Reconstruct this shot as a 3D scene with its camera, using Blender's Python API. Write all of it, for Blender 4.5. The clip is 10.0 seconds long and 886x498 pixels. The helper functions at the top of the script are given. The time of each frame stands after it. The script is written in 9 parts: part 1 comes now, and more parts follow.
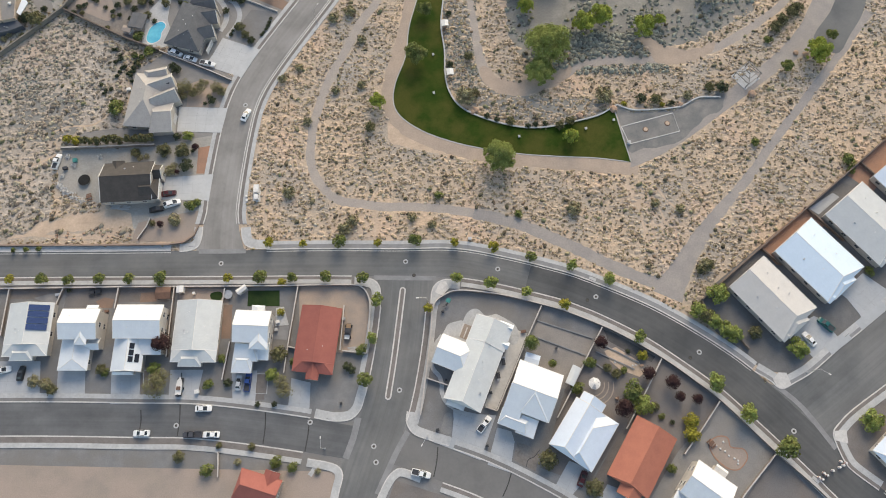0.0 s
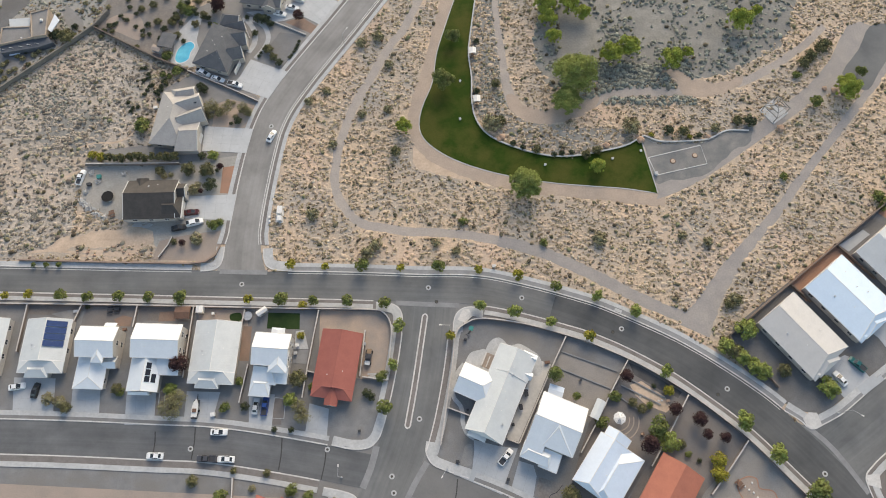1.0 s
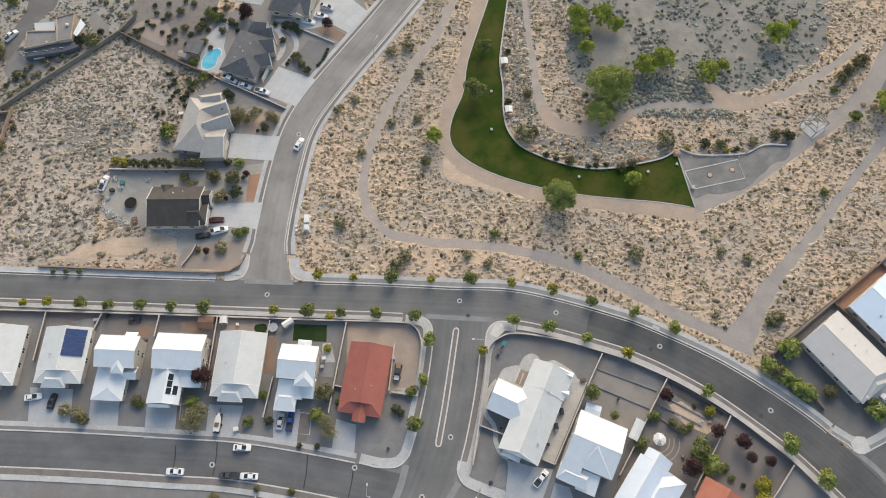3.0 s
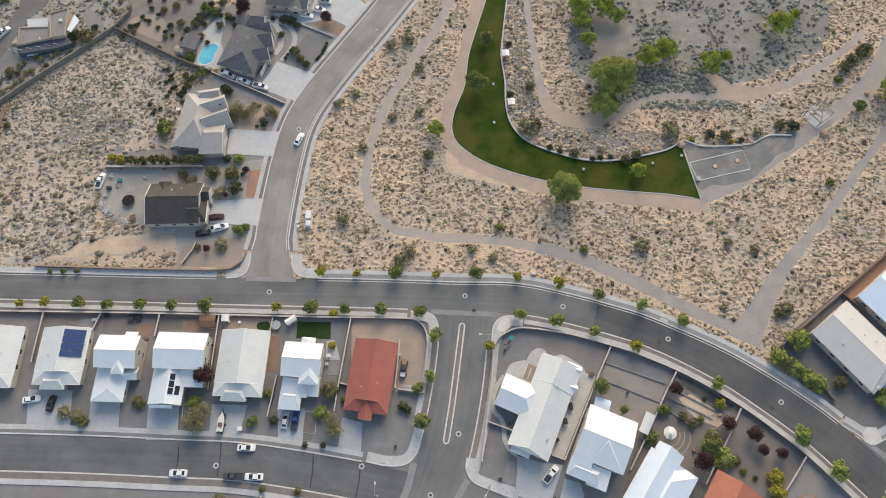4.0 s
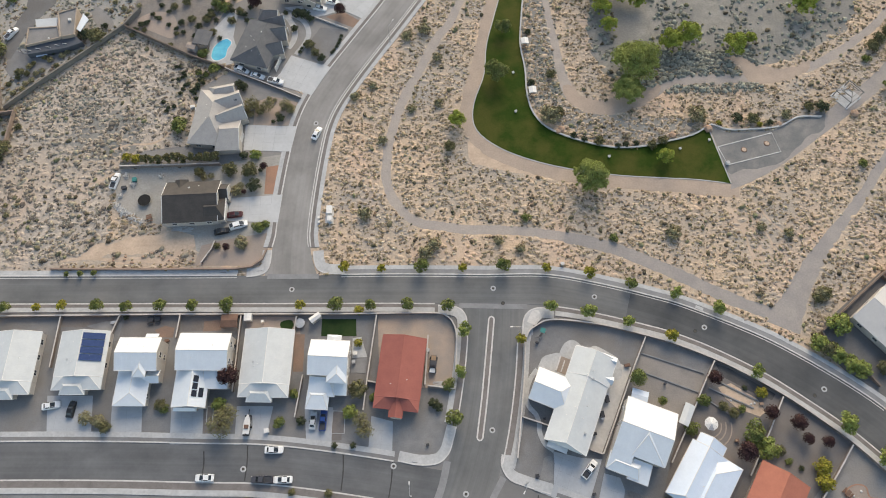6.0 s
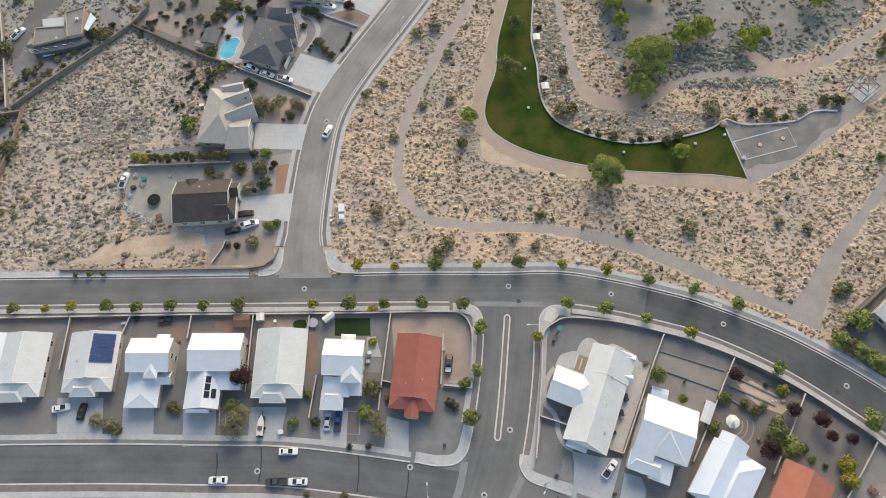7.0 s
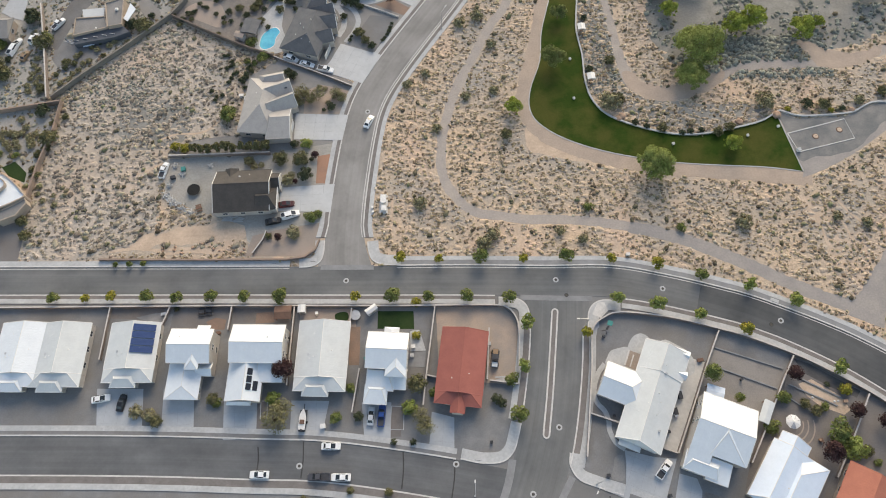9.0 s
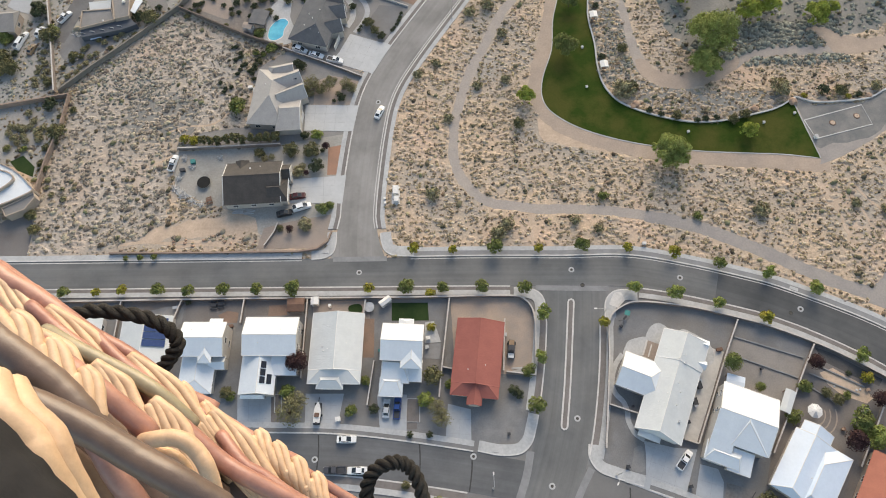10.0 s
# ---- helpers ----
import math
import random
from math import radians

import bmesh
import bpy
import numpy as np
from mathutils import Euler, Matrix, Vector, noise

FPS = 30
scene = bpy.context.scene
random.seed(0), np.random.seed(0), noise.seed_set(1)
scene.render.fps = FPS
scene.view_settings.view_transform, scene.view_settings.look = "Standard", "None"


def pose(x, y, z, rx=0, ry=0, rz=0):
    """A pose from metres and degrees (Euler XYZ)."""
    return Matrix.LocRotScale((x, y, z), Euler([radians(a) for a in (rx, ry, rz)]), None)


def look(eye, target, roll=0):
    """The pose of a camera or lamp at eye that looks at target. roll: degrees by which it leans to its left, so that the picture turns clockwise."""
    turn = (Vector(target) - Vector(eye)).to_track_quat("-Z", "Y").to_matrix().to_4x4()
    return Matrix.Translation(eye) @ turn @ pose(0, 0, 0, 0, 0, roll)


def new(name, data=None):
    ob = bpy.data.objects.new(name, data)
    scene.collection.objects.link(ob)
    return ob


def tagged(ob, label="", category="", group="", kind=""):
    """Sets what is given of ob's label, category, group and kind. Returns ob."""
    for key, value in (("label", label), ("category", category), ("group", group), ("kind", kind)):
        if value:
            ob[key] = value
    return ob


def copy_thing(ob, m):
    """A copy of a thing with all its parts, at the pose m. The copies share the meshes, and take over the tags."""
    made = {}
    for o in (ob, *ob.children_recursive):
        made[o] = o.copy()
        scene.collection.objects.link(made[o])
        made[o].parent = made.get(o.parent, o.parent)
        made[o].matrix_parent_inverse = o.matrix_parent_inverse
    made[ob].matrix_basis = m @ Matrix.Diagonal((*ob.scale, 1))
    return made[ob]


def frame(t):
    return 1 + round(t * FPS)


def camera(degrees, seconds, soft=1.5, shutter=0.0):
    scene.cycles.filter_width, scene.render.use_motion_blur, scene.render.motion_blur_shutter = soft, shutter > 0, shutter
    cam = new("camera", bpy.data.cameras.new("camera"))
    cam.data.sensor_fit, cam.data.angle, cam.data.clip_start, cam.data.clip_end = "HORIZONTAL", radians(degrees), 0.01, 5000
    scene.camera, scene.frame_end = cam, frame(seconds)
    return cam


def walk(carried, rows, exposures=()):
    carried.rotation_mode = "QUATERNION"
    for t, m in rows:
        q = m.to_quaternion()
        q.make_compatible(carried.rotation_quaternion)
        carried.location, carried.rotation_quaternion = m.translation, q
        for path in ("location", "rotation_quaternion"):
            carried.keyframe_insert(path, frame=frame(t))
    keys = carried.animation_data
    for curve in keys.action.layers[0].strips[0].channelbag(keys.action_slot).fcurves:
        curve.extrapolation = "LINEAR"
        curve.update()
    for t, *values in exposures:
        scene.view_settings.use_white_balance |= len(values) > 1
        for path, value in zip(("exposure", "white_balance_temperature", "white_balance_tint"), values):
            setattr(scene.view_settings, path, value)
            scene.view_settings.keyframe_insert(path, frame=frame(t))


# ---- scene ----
cam = camera(67.0, 10.0, soft=1.0)
PATH = [
    (0, (66.29, -58.146, 192.896), (66.293, -57.535, 190.992), -0.5),
    (0.5, (63.395, -57.783, 191.7), (63.384, -57.115, 189.815), -0.9),
    (1, (60.763, -57.683, 190.382), (60.75, -56.994, 188.505), -0.2),
    (1.5, (58.543, -57.74, 188.835), (58.523, -57.017, 186.971), 0.1),
    (2, (56.081, -57.508, 187.486), (56.053, -56.767, 185.628), -0.1),
    (2.5, (53.851, -57.896, 185.77), (53.824, -57.15, 183.915), -0.1),
    (4, (48.638, -59.035, 180.849), (48.64, -58.285, 178.995), 1.1),
    (4.5, (46.912, -59.3, 179.454), (46.912, -58.548, 177.601), 0.4),
    (5, (44.988, -59.833, 177.621), (44.988, -59.076, 175.769), -0.1),
    (5.5, (43.429, -60.05, 176.146), (43.426, -59.289, 174.296), -0.5),
    (7, (38.046, -61.166, 171.662), (38.042, -60.389, 169.819), -1.2),
    (7.5, (35.761, -61.398, 170.377), (35.723, -60.609, 168.54), -3.3),
    (8, (33.785, -61.695, 168.935), (33.737, -60.903, 167.099), -3.6),
    (8.5, (32.207, -62.081, 167.704), (32.155, -61.289, 165.868), -3.8),
    (9, (30.43, -62.764, 165.987), (30.376, -61.97, 164.152), -4.1),
    (9.5, (28.992, -63.152, 164.755), (28.936, -62.361, 162.918), -4.6),
    (10, (27.212, -63.665, 163.399), (27.152, -62.877, 161.562), -5.0),
]
walk(cam, [(t, look(eye, target, roll)) for t, eye, target, roll in PATH], exposures=[(0.0, 1.2, 7700, 9), (10.0, 1.2, 7700, 9)])

# ---- light: low hazy sun in the north, clear sky ----
SUN_UP, SUN_TURN = 28.0, 12.0
world = bpy.data.worlds.new("sky")
scene.world = world
world.use_nodes = True
sky = world.node_tree.nodes.new("ShaderNodeTexSky")
sky.sky_type, sky.sun_disc = "NISHITA", False
sky.sun_elevation, sky.sun_rotation = radians(SUN_UP), radians(SUN_TURN)
sky.air_density, sky.dust_density = 1.0, 0.7
backg = world.node_tree.nodes["Background"]
backg.inputs["Strength"].default_value = 0.11
world.node_tree.links.new(sky.outputs["Color"], backg.inputs["Color"])
sun_dir = Vector((math.sin(radians(SUN_TURN)) * math.cos(radians(SUN_UP)), math.cos(radians(SUN_TURN)) * math.cos(radians(SUN_UP)), math.sin(radians(SUN_UP))))
sun = new("sun", bpy.data.lights.new("sun", "SUN"))
sun.data.energy, sun.data.angle, sun.data.color = 1.7, radians(46.0), (1.0, 0.905, 0.77)
sun.matrix_world = look(sun_dir * 300, (0, 0, 0))


# ---- materials ----
def surface(name, a, b, size=3.0, rough=0.9, fine=None, bump=0.15, metal=0.0, c=None, big=25.0, spread=(0.35, 0.65), vary=0.0, island=0.0, grain_=0.16, gloss=None):
    """Two colours mixed by a noise of that size (metres), a third by a broad one, with fine grain and relief."""
    m = bpy.data.materials.new(name)
    m.use_nodes = True
    nt = m.node_tree
    N, L = nt.nodes, nt.links
    bsdf = N["Principled BSDF"]
    bsdf.inputs["Roughness"].default_value = rough
    bsdf.inputs["Metallic"].default_value = metal
    bsdf.inputs["Specular IOR Level"].default_value = gloss if gloss is not None else 0.12 if rough >= 0.8 else 0.5  # dusty and leafy surfaces hardly shine
    tc = N.new("ShaderNodeTexCoord")

    def tex(scale, detail, rough_=0.6):
        t = N.new("ShaderNodeTexNoise")
        t.inputs["Scale"].default_value = scale
        t.inputs["Detail"].default_value = detail
        t.inputs["Roughness"].default_value = rough_
        L.new(tc.outputs["Object"], t.inputs["Vector"])
        return t

    def ramp(fac, lo, hi):
        r = N.new("ShaderNodeMapRange")
        r.inputs["From Min"].default_value, r.inputs["From Max"].default_value = lo, hi
        L.new(fac, r.inputs["Value"])
        return r.outputs["Result"]

    def mix(fac, x, y):
        k = N.new("ShaderNodeMix")
        k.data_type = "RGBA"
        for socket, v in ((k.inputs[6], x), (k.inputs[7], y)):
            if isinstance(v, tuple):
                socket.default_value = (*v, 1)
            else:
                L.new(v, socket)
        if isinstance(fac, float):
            k.inputs[0].default_value = fac
        else:
            L.new(fac, k.inputs[0])
        return k.outputs[2]

    col = mix(ramp(tex(1.0 / size, 5).outputs["Fac"], *spread), a, b)
    if c:
        col = mix(ramp(tex(1.0 / big, 4).outputs["Fac"], 0.42, 0.62), col, c)
    grain = tex(fine or 8.0 / size, 6, 0.7)
    g = ramp(grain.outputs["Fac"], 0.25, 0.75)
    hsv = N.new("ShaderNodeHueSaturation")
    val = N.new("ShaderNodeMapRange")
    val.inputs["To Min"].default_value, val.inputs["To Max"].default_value = 1 - grain_, 1 + grain_
    L.new(g, val.inputs["Value"])
    L.new(val.outputs["Result"], hsv.inputs["Value"])
    L.new(col, hsv.inputs["Color"])
    out = hsv.outputs["Color"]
    if vary or island:
        src = N.new("ShaderNodeObjectInfo").outputs["Random"] if vary else N.new("ShaderNodeNewGeometry").outputs["Random Per Island"]
        amount = vary or island
        h2 = N.new("ShaderNodeHueSaturation")
        v2 = N.new("ShaderNodeMapRange")
        v2.inputs["To Min"].default_value, v2.inputs["To Max"].default_value = 1 - amount, 1 + amount
        L.new(src, v2.inputs["Value"])
        L.new(v2.outputs["Result"], h2.inputs["Value"])
        hue = N.new("ShaderNodeMapRange")
        hue.inputs["To Min"].default_value, hue.inputs["To Max"].default_value = 0.5 - amount * 0.06, 0.5 + amount * 0.06
        L.new(src, hue.inputs["Value"])
        L.new(hue.outputs["Result"], h2.inputs["Hue"])
        L.new(out, h2.inputs["Color"])
        out = h2.outputs["Color"]
    L.new(out, bsdf.inputs["Base Color"])
    if bump:
        bp = N.new("ShaderNodeBump")
        bp.inputs["Strength"].default_value = bump
        bp.inputs["Distance"].default_value = 0.1
        L.new(grain.outputs["Fac"], bp.inputs["Height"])
        L.new(bp.outputs["Normal"], bsdf.inputs["Normal"])
    return m


SAND = surface("desert_sand", (0.60, 0.448, 0.322), (0.44, 0.342, 0.255), 1.3, 0.95, fine=1.6, bump=0.8, c=(0.385, 0.33, 0.275), big=26, grain_=0.26, spread=(0.40, 0.62))
BARE = surface("bare_sand", (0.56, 0.43, 0.33), (0.46, 0.35, 0.265), 4.0, 0.95, fine=1.5, bump=0.4)
TRAIL_GREY = surface("grey_trail_gravel", (0.285, 0.262, 0.25), (0.345, 0.31, 0.285), 5.0, 0.95, fine=2.0, bump=0.3)
TRAIL = surface("trail_gravel", (0.325, 0.292, 0.27), (0.40, 0.346, 0.305), 5.0, 0.95, fine=2.0, bump=0.3)
# bend asphalt darkened in colour for the light falling off to this side
ASPHALT_BEND = surface("falloff_dimmed_asphalt", (0.076, 0.079, 0.083), (0.099, 0.102, 0.105), 9.0, 0.9, fine=1.2, bump=0.05, grain_=0.06, c=(0.115, 0.116, 0.118), big=22)
# pale worn asphalt, lightened further to stand for haze in the north
ASPHALT_PALE = surface("haze_lightened_worn_asphalt", (0.222, 0.213, 0.205), (0.262, 0.251, 0.241), 9.0, 0.9, fine=1.2, bump=0.05, grain_=0.06, c=(0.28, 0.268, 0.258), big=18)
CRUSHER = surface("crusher_path", (0.425, 0.335, 0.27), (0.36, 0.29, 0.24), 5.0, 0.95, fine=2.0, bump=0.3)
ASPHALT = surface("asphalt", (0.120, 0.124, 0.128), (0.152, 0.155, 0.157), 9.0, 0.9, fine=1.2, bump=0.05, grain_=0.06, c=(0.174, 0.174, 0.173), big=22)
ASPHALT_OLD = surface("patched_asphalt", (0.118, 0.121, 0.127), (0.150, 0.152, 0.157), 8.0, 0.9, fine=1.2, bump=0.05, grain_=0.06)
ASPHALT_PATCHED = surface("pale_patched_asphalt", (0.158, 0.156, 0.155), (0.192, 0.188, 0.185), 8.0, 0.9, fine=1.2, bump=0.05, grain_=0.06)
SEAL = surface("crack_seal", (0.03, 0.03, 0.03), (0.05, 0.05, 0.05), 2.0, 0.7)
CONCRETE = surface("pale_concrete", (0.48, 0.48, 0.478), (0.40, 0.40, 0.402), 4.0, 0.85, fine=1.5, bump=0.1)
KERB = surface("kerb_concrete", (0.60, 0.58, 0.56), (0.50, 0.485, 0.47), 3.0, 0.85, fine=2, bump=0.1)
# driveway concrete lightened to stand for haze over the northern plots
HAZE_DRIVE = surface("haze_lightened_concrete", (0.505, 0.51, 0.515), (0.445, 0.45, 0.455), 5.0, 0.8, fine=1.2, bump=0.05, grain_=0.06)
LIGHT_PAVING = surface("worn_tan_concrete", (0.55, 0.53, 0.505), (0.46, 0.445, 0.425), 5.0, 0.85, fine=1.2, bump=0.08, grain_=0.1)
DRIVE = surface("driveway_concrete", (0.42, 0.432, 0.45), (0.375, 0.388, 0.405), 5.0, 0.8, fine=1.2, bump=0.05, grain_=0.06)
GRAVEL = surface("grey_gravel", (0.188, 0.188, 0.192), (0.232, 0.230, 0.231), 3.0, 0.95, fine=3.0, bump=0.4, c=(0.20, 0.19, 0.182), big=9)
BROWN_GRAVEL = surface("brown_gravel", (0.205, 0.178, 0.162), (0.165, 0.15, 0.143), 3.0, 0.95, fine=3.0, bump=0.4, c=(0.20, 0.185, 0.178), big=9)
PINK_GRAVEL = surface("tan_gravel", (0.33, 0.275, 0.235), (0.295, 0.25, 0.222), 4.0, 0.95, fine=3.0, bump=0.4, c=(0.36, 0.29, 0.25), big=10)
RED_GRAVEL = surface("red_gravel", (0.38, 0.215, 0.15), (0.31, 0.19, 0.14), 3.0, 0.95, fine=3.0, bump=0.4)
STRIP = surface("verge_gravel", (0.17, 0.155, 0.148), (0.22, 0.20, 0.19), 3.0, 0.95, fine=3.0, bump=0.3)
LAWN = surface("lawn_grass", (0.019, 0.046, 0.005), (0.033, 0.056, 0.008), 7.0, 0.95, fine=2.0, bump=0.4, c=(0.066, 0.070, 0.016), big=10)
TURF = surface("yard_turf", (0.022, 0.046, 0.016), (0.033, 0.056, 0.02), 3.0, 0.9, fine=3.0, bump=0.4)
# BLOCK is raised for sunlit wall tops; the brown body has its side shade mixed in
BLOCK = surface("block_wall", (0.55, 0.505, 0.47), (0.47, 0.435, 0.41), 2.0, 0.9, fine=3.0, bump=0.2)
SHADED_WALL_BODY = surface("shaded_brown_grey_block", (0.27, 0.225, 0.20), (0.22, 0.188, 0.17), 2.0, 0.9, fine=3.0, bump=0.2)
BROWN_BLOCK = surface("brown_block_wall", (0.34, 0.25, 0.20), (0.27, 0.205, 0.17), 2.0, 0.9, fine=3.0, bump=0.2)
LOT_WALL = surface("grey_brown_lot_wall", (0.235, 0.212, 0.185), (0.19, 0.172, 0.152), 2.0, 0.9, fine=3.0, bump=0.2)
TERRACE_GRAVEL = surface("tan_grey_gravel", (0.255, 0.233, 0.217), (0.222, 0.206, 0.194), 3.0, 0.95, fine=3.0, bump=0.4, c=(0.285, 0.258, 0.236), big=9)
COURT_GREY = surface("slate_court_gravel", (0.155, 0.158, 0.16), (0.195, 0.192, 0.187), 4.0, 0.95, fine=2.5, bump=0.3, c=(0.25, 0.238, 0.225), big=7)
DARK_WALL = surface("dark_block_wall", (0.16, 0.125, 0.105), (0.21, 0.165, 0.14), 2.0, 0.9, fine=3.0, bump=0.2)
STUCCO = surface("cream_stucco", (0.52, 0.47, 0.42), (0.45, 0.41, 0.37), 2.0, 0.9, fine=4.0, bump=0.1)
STUCCO_TAN = surface("tan_stucco", (0.42, 0.34, 0.28), (0.36, 0.30, 0.25), 2.0, 0.9, fine=4.0, bump=0.1)
WHITE_ROOF = surface("white_roof", (0.71, 0.74, 0.765), (0.665, 0.695, 0.725), 3.0, 0.6, fine=1.6, bump=0.02, grain_=0.04)
GREY_WHITE_ROOF = surface("grey_white_roof", (0.59, 0.605, 0.60), (0.545, 0.56, 0.56), 3.0, 0.65, fine=1.6, bump=0.02, grain_=0.05)
BLUE_WHITE_ROOF = surface("blue_white_roof", (0.64, 0.71, 0.80), (0.60, 0.67, 0.76), 3.0, 0.6, fine=1.6, bump=0.02, grain_=0.04)
RED_ROOF = surface("red_roof", (0.34, 0.106, 0.082), (0.30, 0.093, 0.074), 3.0, 0.75, fine=2.0, bump=0.05, grain_=0.07)
CLAY_ROOF = surface("orange_red_roof", (0.44, 0.155, 0.100), (0.39, 0.135, 0.088), 3.0, 0.75, fine=2.0, bump=0.05, grain_=0.07)
DARK_ROOF = surface("charcoal_shingle", (0.062, 0.056, 0.053), (0.082, 0.073, 0.067), 2.0, 0.7, fine=3.0, bump=0.08, gloss=0.2)
GREY_ROOF = surface("grey_shingle", (0.36, 0.335, 0.315), (0.41, 0.38, 0.355), 2.0, 0.6, fine=3.0, bump=0.1, gloss=0.4)
# pale metal with the blue reflection of the sky mixed into its colour
SKY_ROOF = surface("sky_reflection_tinted_roof", (0.62, 0.725, 0.83), (0.59, 0.695, 0.80), 3.0, 0.4, fine=1.6, bump=0.02, grain_=0.04)
SLATE_ROOF = surface("slate_grey_shingle", (0.105, 0.107, 0.115), (0.135, 0.135, 0.14), 2.0, 0.65, fine=3.0, bump=0.08, gloss=0.3)
SAGE_SOIL = surface("grey_soil", (0.312, 0.295, 0.265), (0.222, 0.210, 0.188), 4.0, 0.95, fine=1.6, bump=0.4, c=(0.22, 0.21, 0.195), big=18, grain_=0.24)
LOT_SOIL = surface("vacant_lot_soil", (0.515, 0.436, 0.363), (0.345, 0.306, 0.268), 1.6, 0.95, fine=1.6, bump=0.5, c=(0.40, 0.335, 0.275), big=26, grain_=0.26, spread=(0.42, 0.60))
BLUE_SAGE = surface("blue_grey_sage", (0.265, 0.26, 0.215), (0.20, 0.205, 0.175), 5.0, 0.95, fine=3, bump=0, island=0.4)
YARD_DIRT = surface("dusty_yard_dirt", (0.36, 0.345, 0.318), (0.285, 0.275, 0.255), 3.0, 0.95, fine=1.8, bump=0.35, c=(0.35, 0.325, 0.295), big=12, grain_=0.2)
LIGHT_GRAVEL = surface("light_grey_gravel", (0.235, 0.227, 0.222), (0.28, 0.268, 0.258), 3.0, 0.95, fine=3.0, bump=0.4, c=(0.25, 0.235, 0.222), big=9)
# dark blue-grey with the shade of the porch side put into the colour
SHADE_ROOF = surface("shaded_blue_grey", (0.115, 0.123, 0.14), (0.095, 0.102, 0.118), 2.5, 0.85, fine=2.5, bump=0.1)
PAN = surface("gutter_concrete", (0.27, 0.27, 0.275), (0.22, 0.22, 0.225), 3.0, 0.9, fine=1.5, bump=0.05, grain_=0.08)
TRIM = surface("white_trim", (0.72, 0.70, 0.67), (0.64, 0.62, 0.60), 2.0, 0.6)
GARAGE = surface("garage_panel", (0.62, 0.60, 0.57), (0.55, 0.53, 0.51), 2.0, 0.6)
PANE = surface("window_pane", (0.03, 0.035, 0.045), (0.05, 0.055, 0.065), 1.0, 0.12, bump=0)
SOLAR = surface("solar_cell", (0.035, 0.06, 0.15), (0.045, 0.072, 0.17), 0.8, 0.2, bump=0)
SOLAR_BLACK = surface("black_solar_cell", (0.016, 0.017, 0.022), (0.022, 0.023, 0.03), 0.8, 0.25, bump=0)
GREY_TIMBER = surface("grey_timber", (0.30, 0.285, 0.27), (0.23, 0.22, 0.21), 1.0, 0.85, fine=6)
METAL = surface("galvanised_metal", (0.55, 0.55, 0.55), (0.45, 0.45, 0.46), 1.0, 0.45, metal=0.6)
IRON = surface("cast_iron", (0.06, 0.055, 0.05), (0.09, 0.08, 0.07), 0.5, 0.7, metal=0.3)
WOOD = surface("weathered_wood", (0.20, 0.12, 0.09), (0.15, 0.095, 0.075), 1.0, 0.85, fine=6)
WATER = surface("pool_water", (0.10, 0.46, 0.62), (0.07, 0.38, 0.56), 4.0, 0.08, bump=0.05, c=(0.14, 0.55, 0.68), big=6)
RUBBER = surface("tyre_rubber", (0.02, 0.02, 0.02), (0.03, 0.03, 0.03), 0.5, 0.85)
GLASS = surface("car_glass", (0.02, 0.024, 0.03), (0.03, 0.035, 0.04), 1.0, 0.08, bump=0)
BARK = surface("bark", (0.14, 0.10, 0.075), (0.09, 0.07, 0.055), 0.4, 0.95, fine=8)
ROCK = surface("sandstone_boulder", (0.42, 0.28, 0.20), (0.34, 0.24, 0.18), 0.8, 0.95, fine=5)
TEAL = surface("teal_plastic", (0.03, 0.22, 0.20), (0.025, 0.18, 0.17), 1.0, 0.5)
DARK = surface("dark_steel", (0.035, 0.035, 0.04), (0.05, 0.05, 0.055), 1.0, 0.5)
LEAF = {k: surface(k + "_leaf", a, b, 1.2, 0.8, fine=3, bump=0, island=0.28, c=c, big=2.5) for k, a, b, c in (
    ("green", (0.165, 0.192, 0.062), (0.118, 0.142, 0.048), (0.205, 0.212, 0.075)),
    ("yellow", (0.300, 0.270, 0.048), (0.205, 0.203, 0.040), (0.345, 0.288, 0.053)),
    ("bright", (0.245, 0.282, 0.082), (0.180, 0.220, 0.062), (0.295, 0.315, 0.10)),
    ("lime", (0.285, 0.330, 0.062), (0.215, 0.268, 0.052), (0.33, 0.35, 0.078)),
    ("dark", (0.080, 0.092, 0.052), (0.056, 0.066, 0.040), (0.098, 0.106, 0.062)),
    ("plum", (0.066, 0.034, 0.034), (0.046, 0.026, 0.028), (0.078, 0.041, 0.037)),
    ("sage", (0.270, 0.245, 0.145), (0.215, 0.200, 0.120), (0.300, 0.262, 0.150)),
    ("drab", (0.215, 0.200, 0.105), (0.165, 0.156, 0.084), (0.245, 0.220, 0.115)),
    ("olive", (0.145, 0.140, 0.070), (0.110, 0.105, 0.055), (0.170, 0.155, 0.080)))}
BROWN_BRUSH = surface("brown_brush", (0.195, 0.160, 0.108), (0.15, 0.126, 0.088), 6.0, 0.95, fine=3, bump=0, island=0.5, c=(0.165, 0.16, 0.095), big=9)
DARK_STRIP = surface("dark_strip", (0.095, 0.09, 0.088), (0.13, 0.122, 0.118), 3.0, 0.95, fine=3.0, bump=0.4)
MID_DIRT = surface("brown_yard_dirt", (0.245, 0.215, 0.193), (0.19, 0.172, 0.158), 2.0, 0.95, fine=1.6, bump=0.4, c=(0.225, 0.208, 0.196), big=9, grain_=0.24)
MID_GRAVEL = surface("slate_gravel", (0.152, 0.15, 0.152), (0.188, 0.184, 0.182), 3.0, 0.95, fine=3.0, bump=0.4, c=(0.15, 0.143, 0.138), big=9)
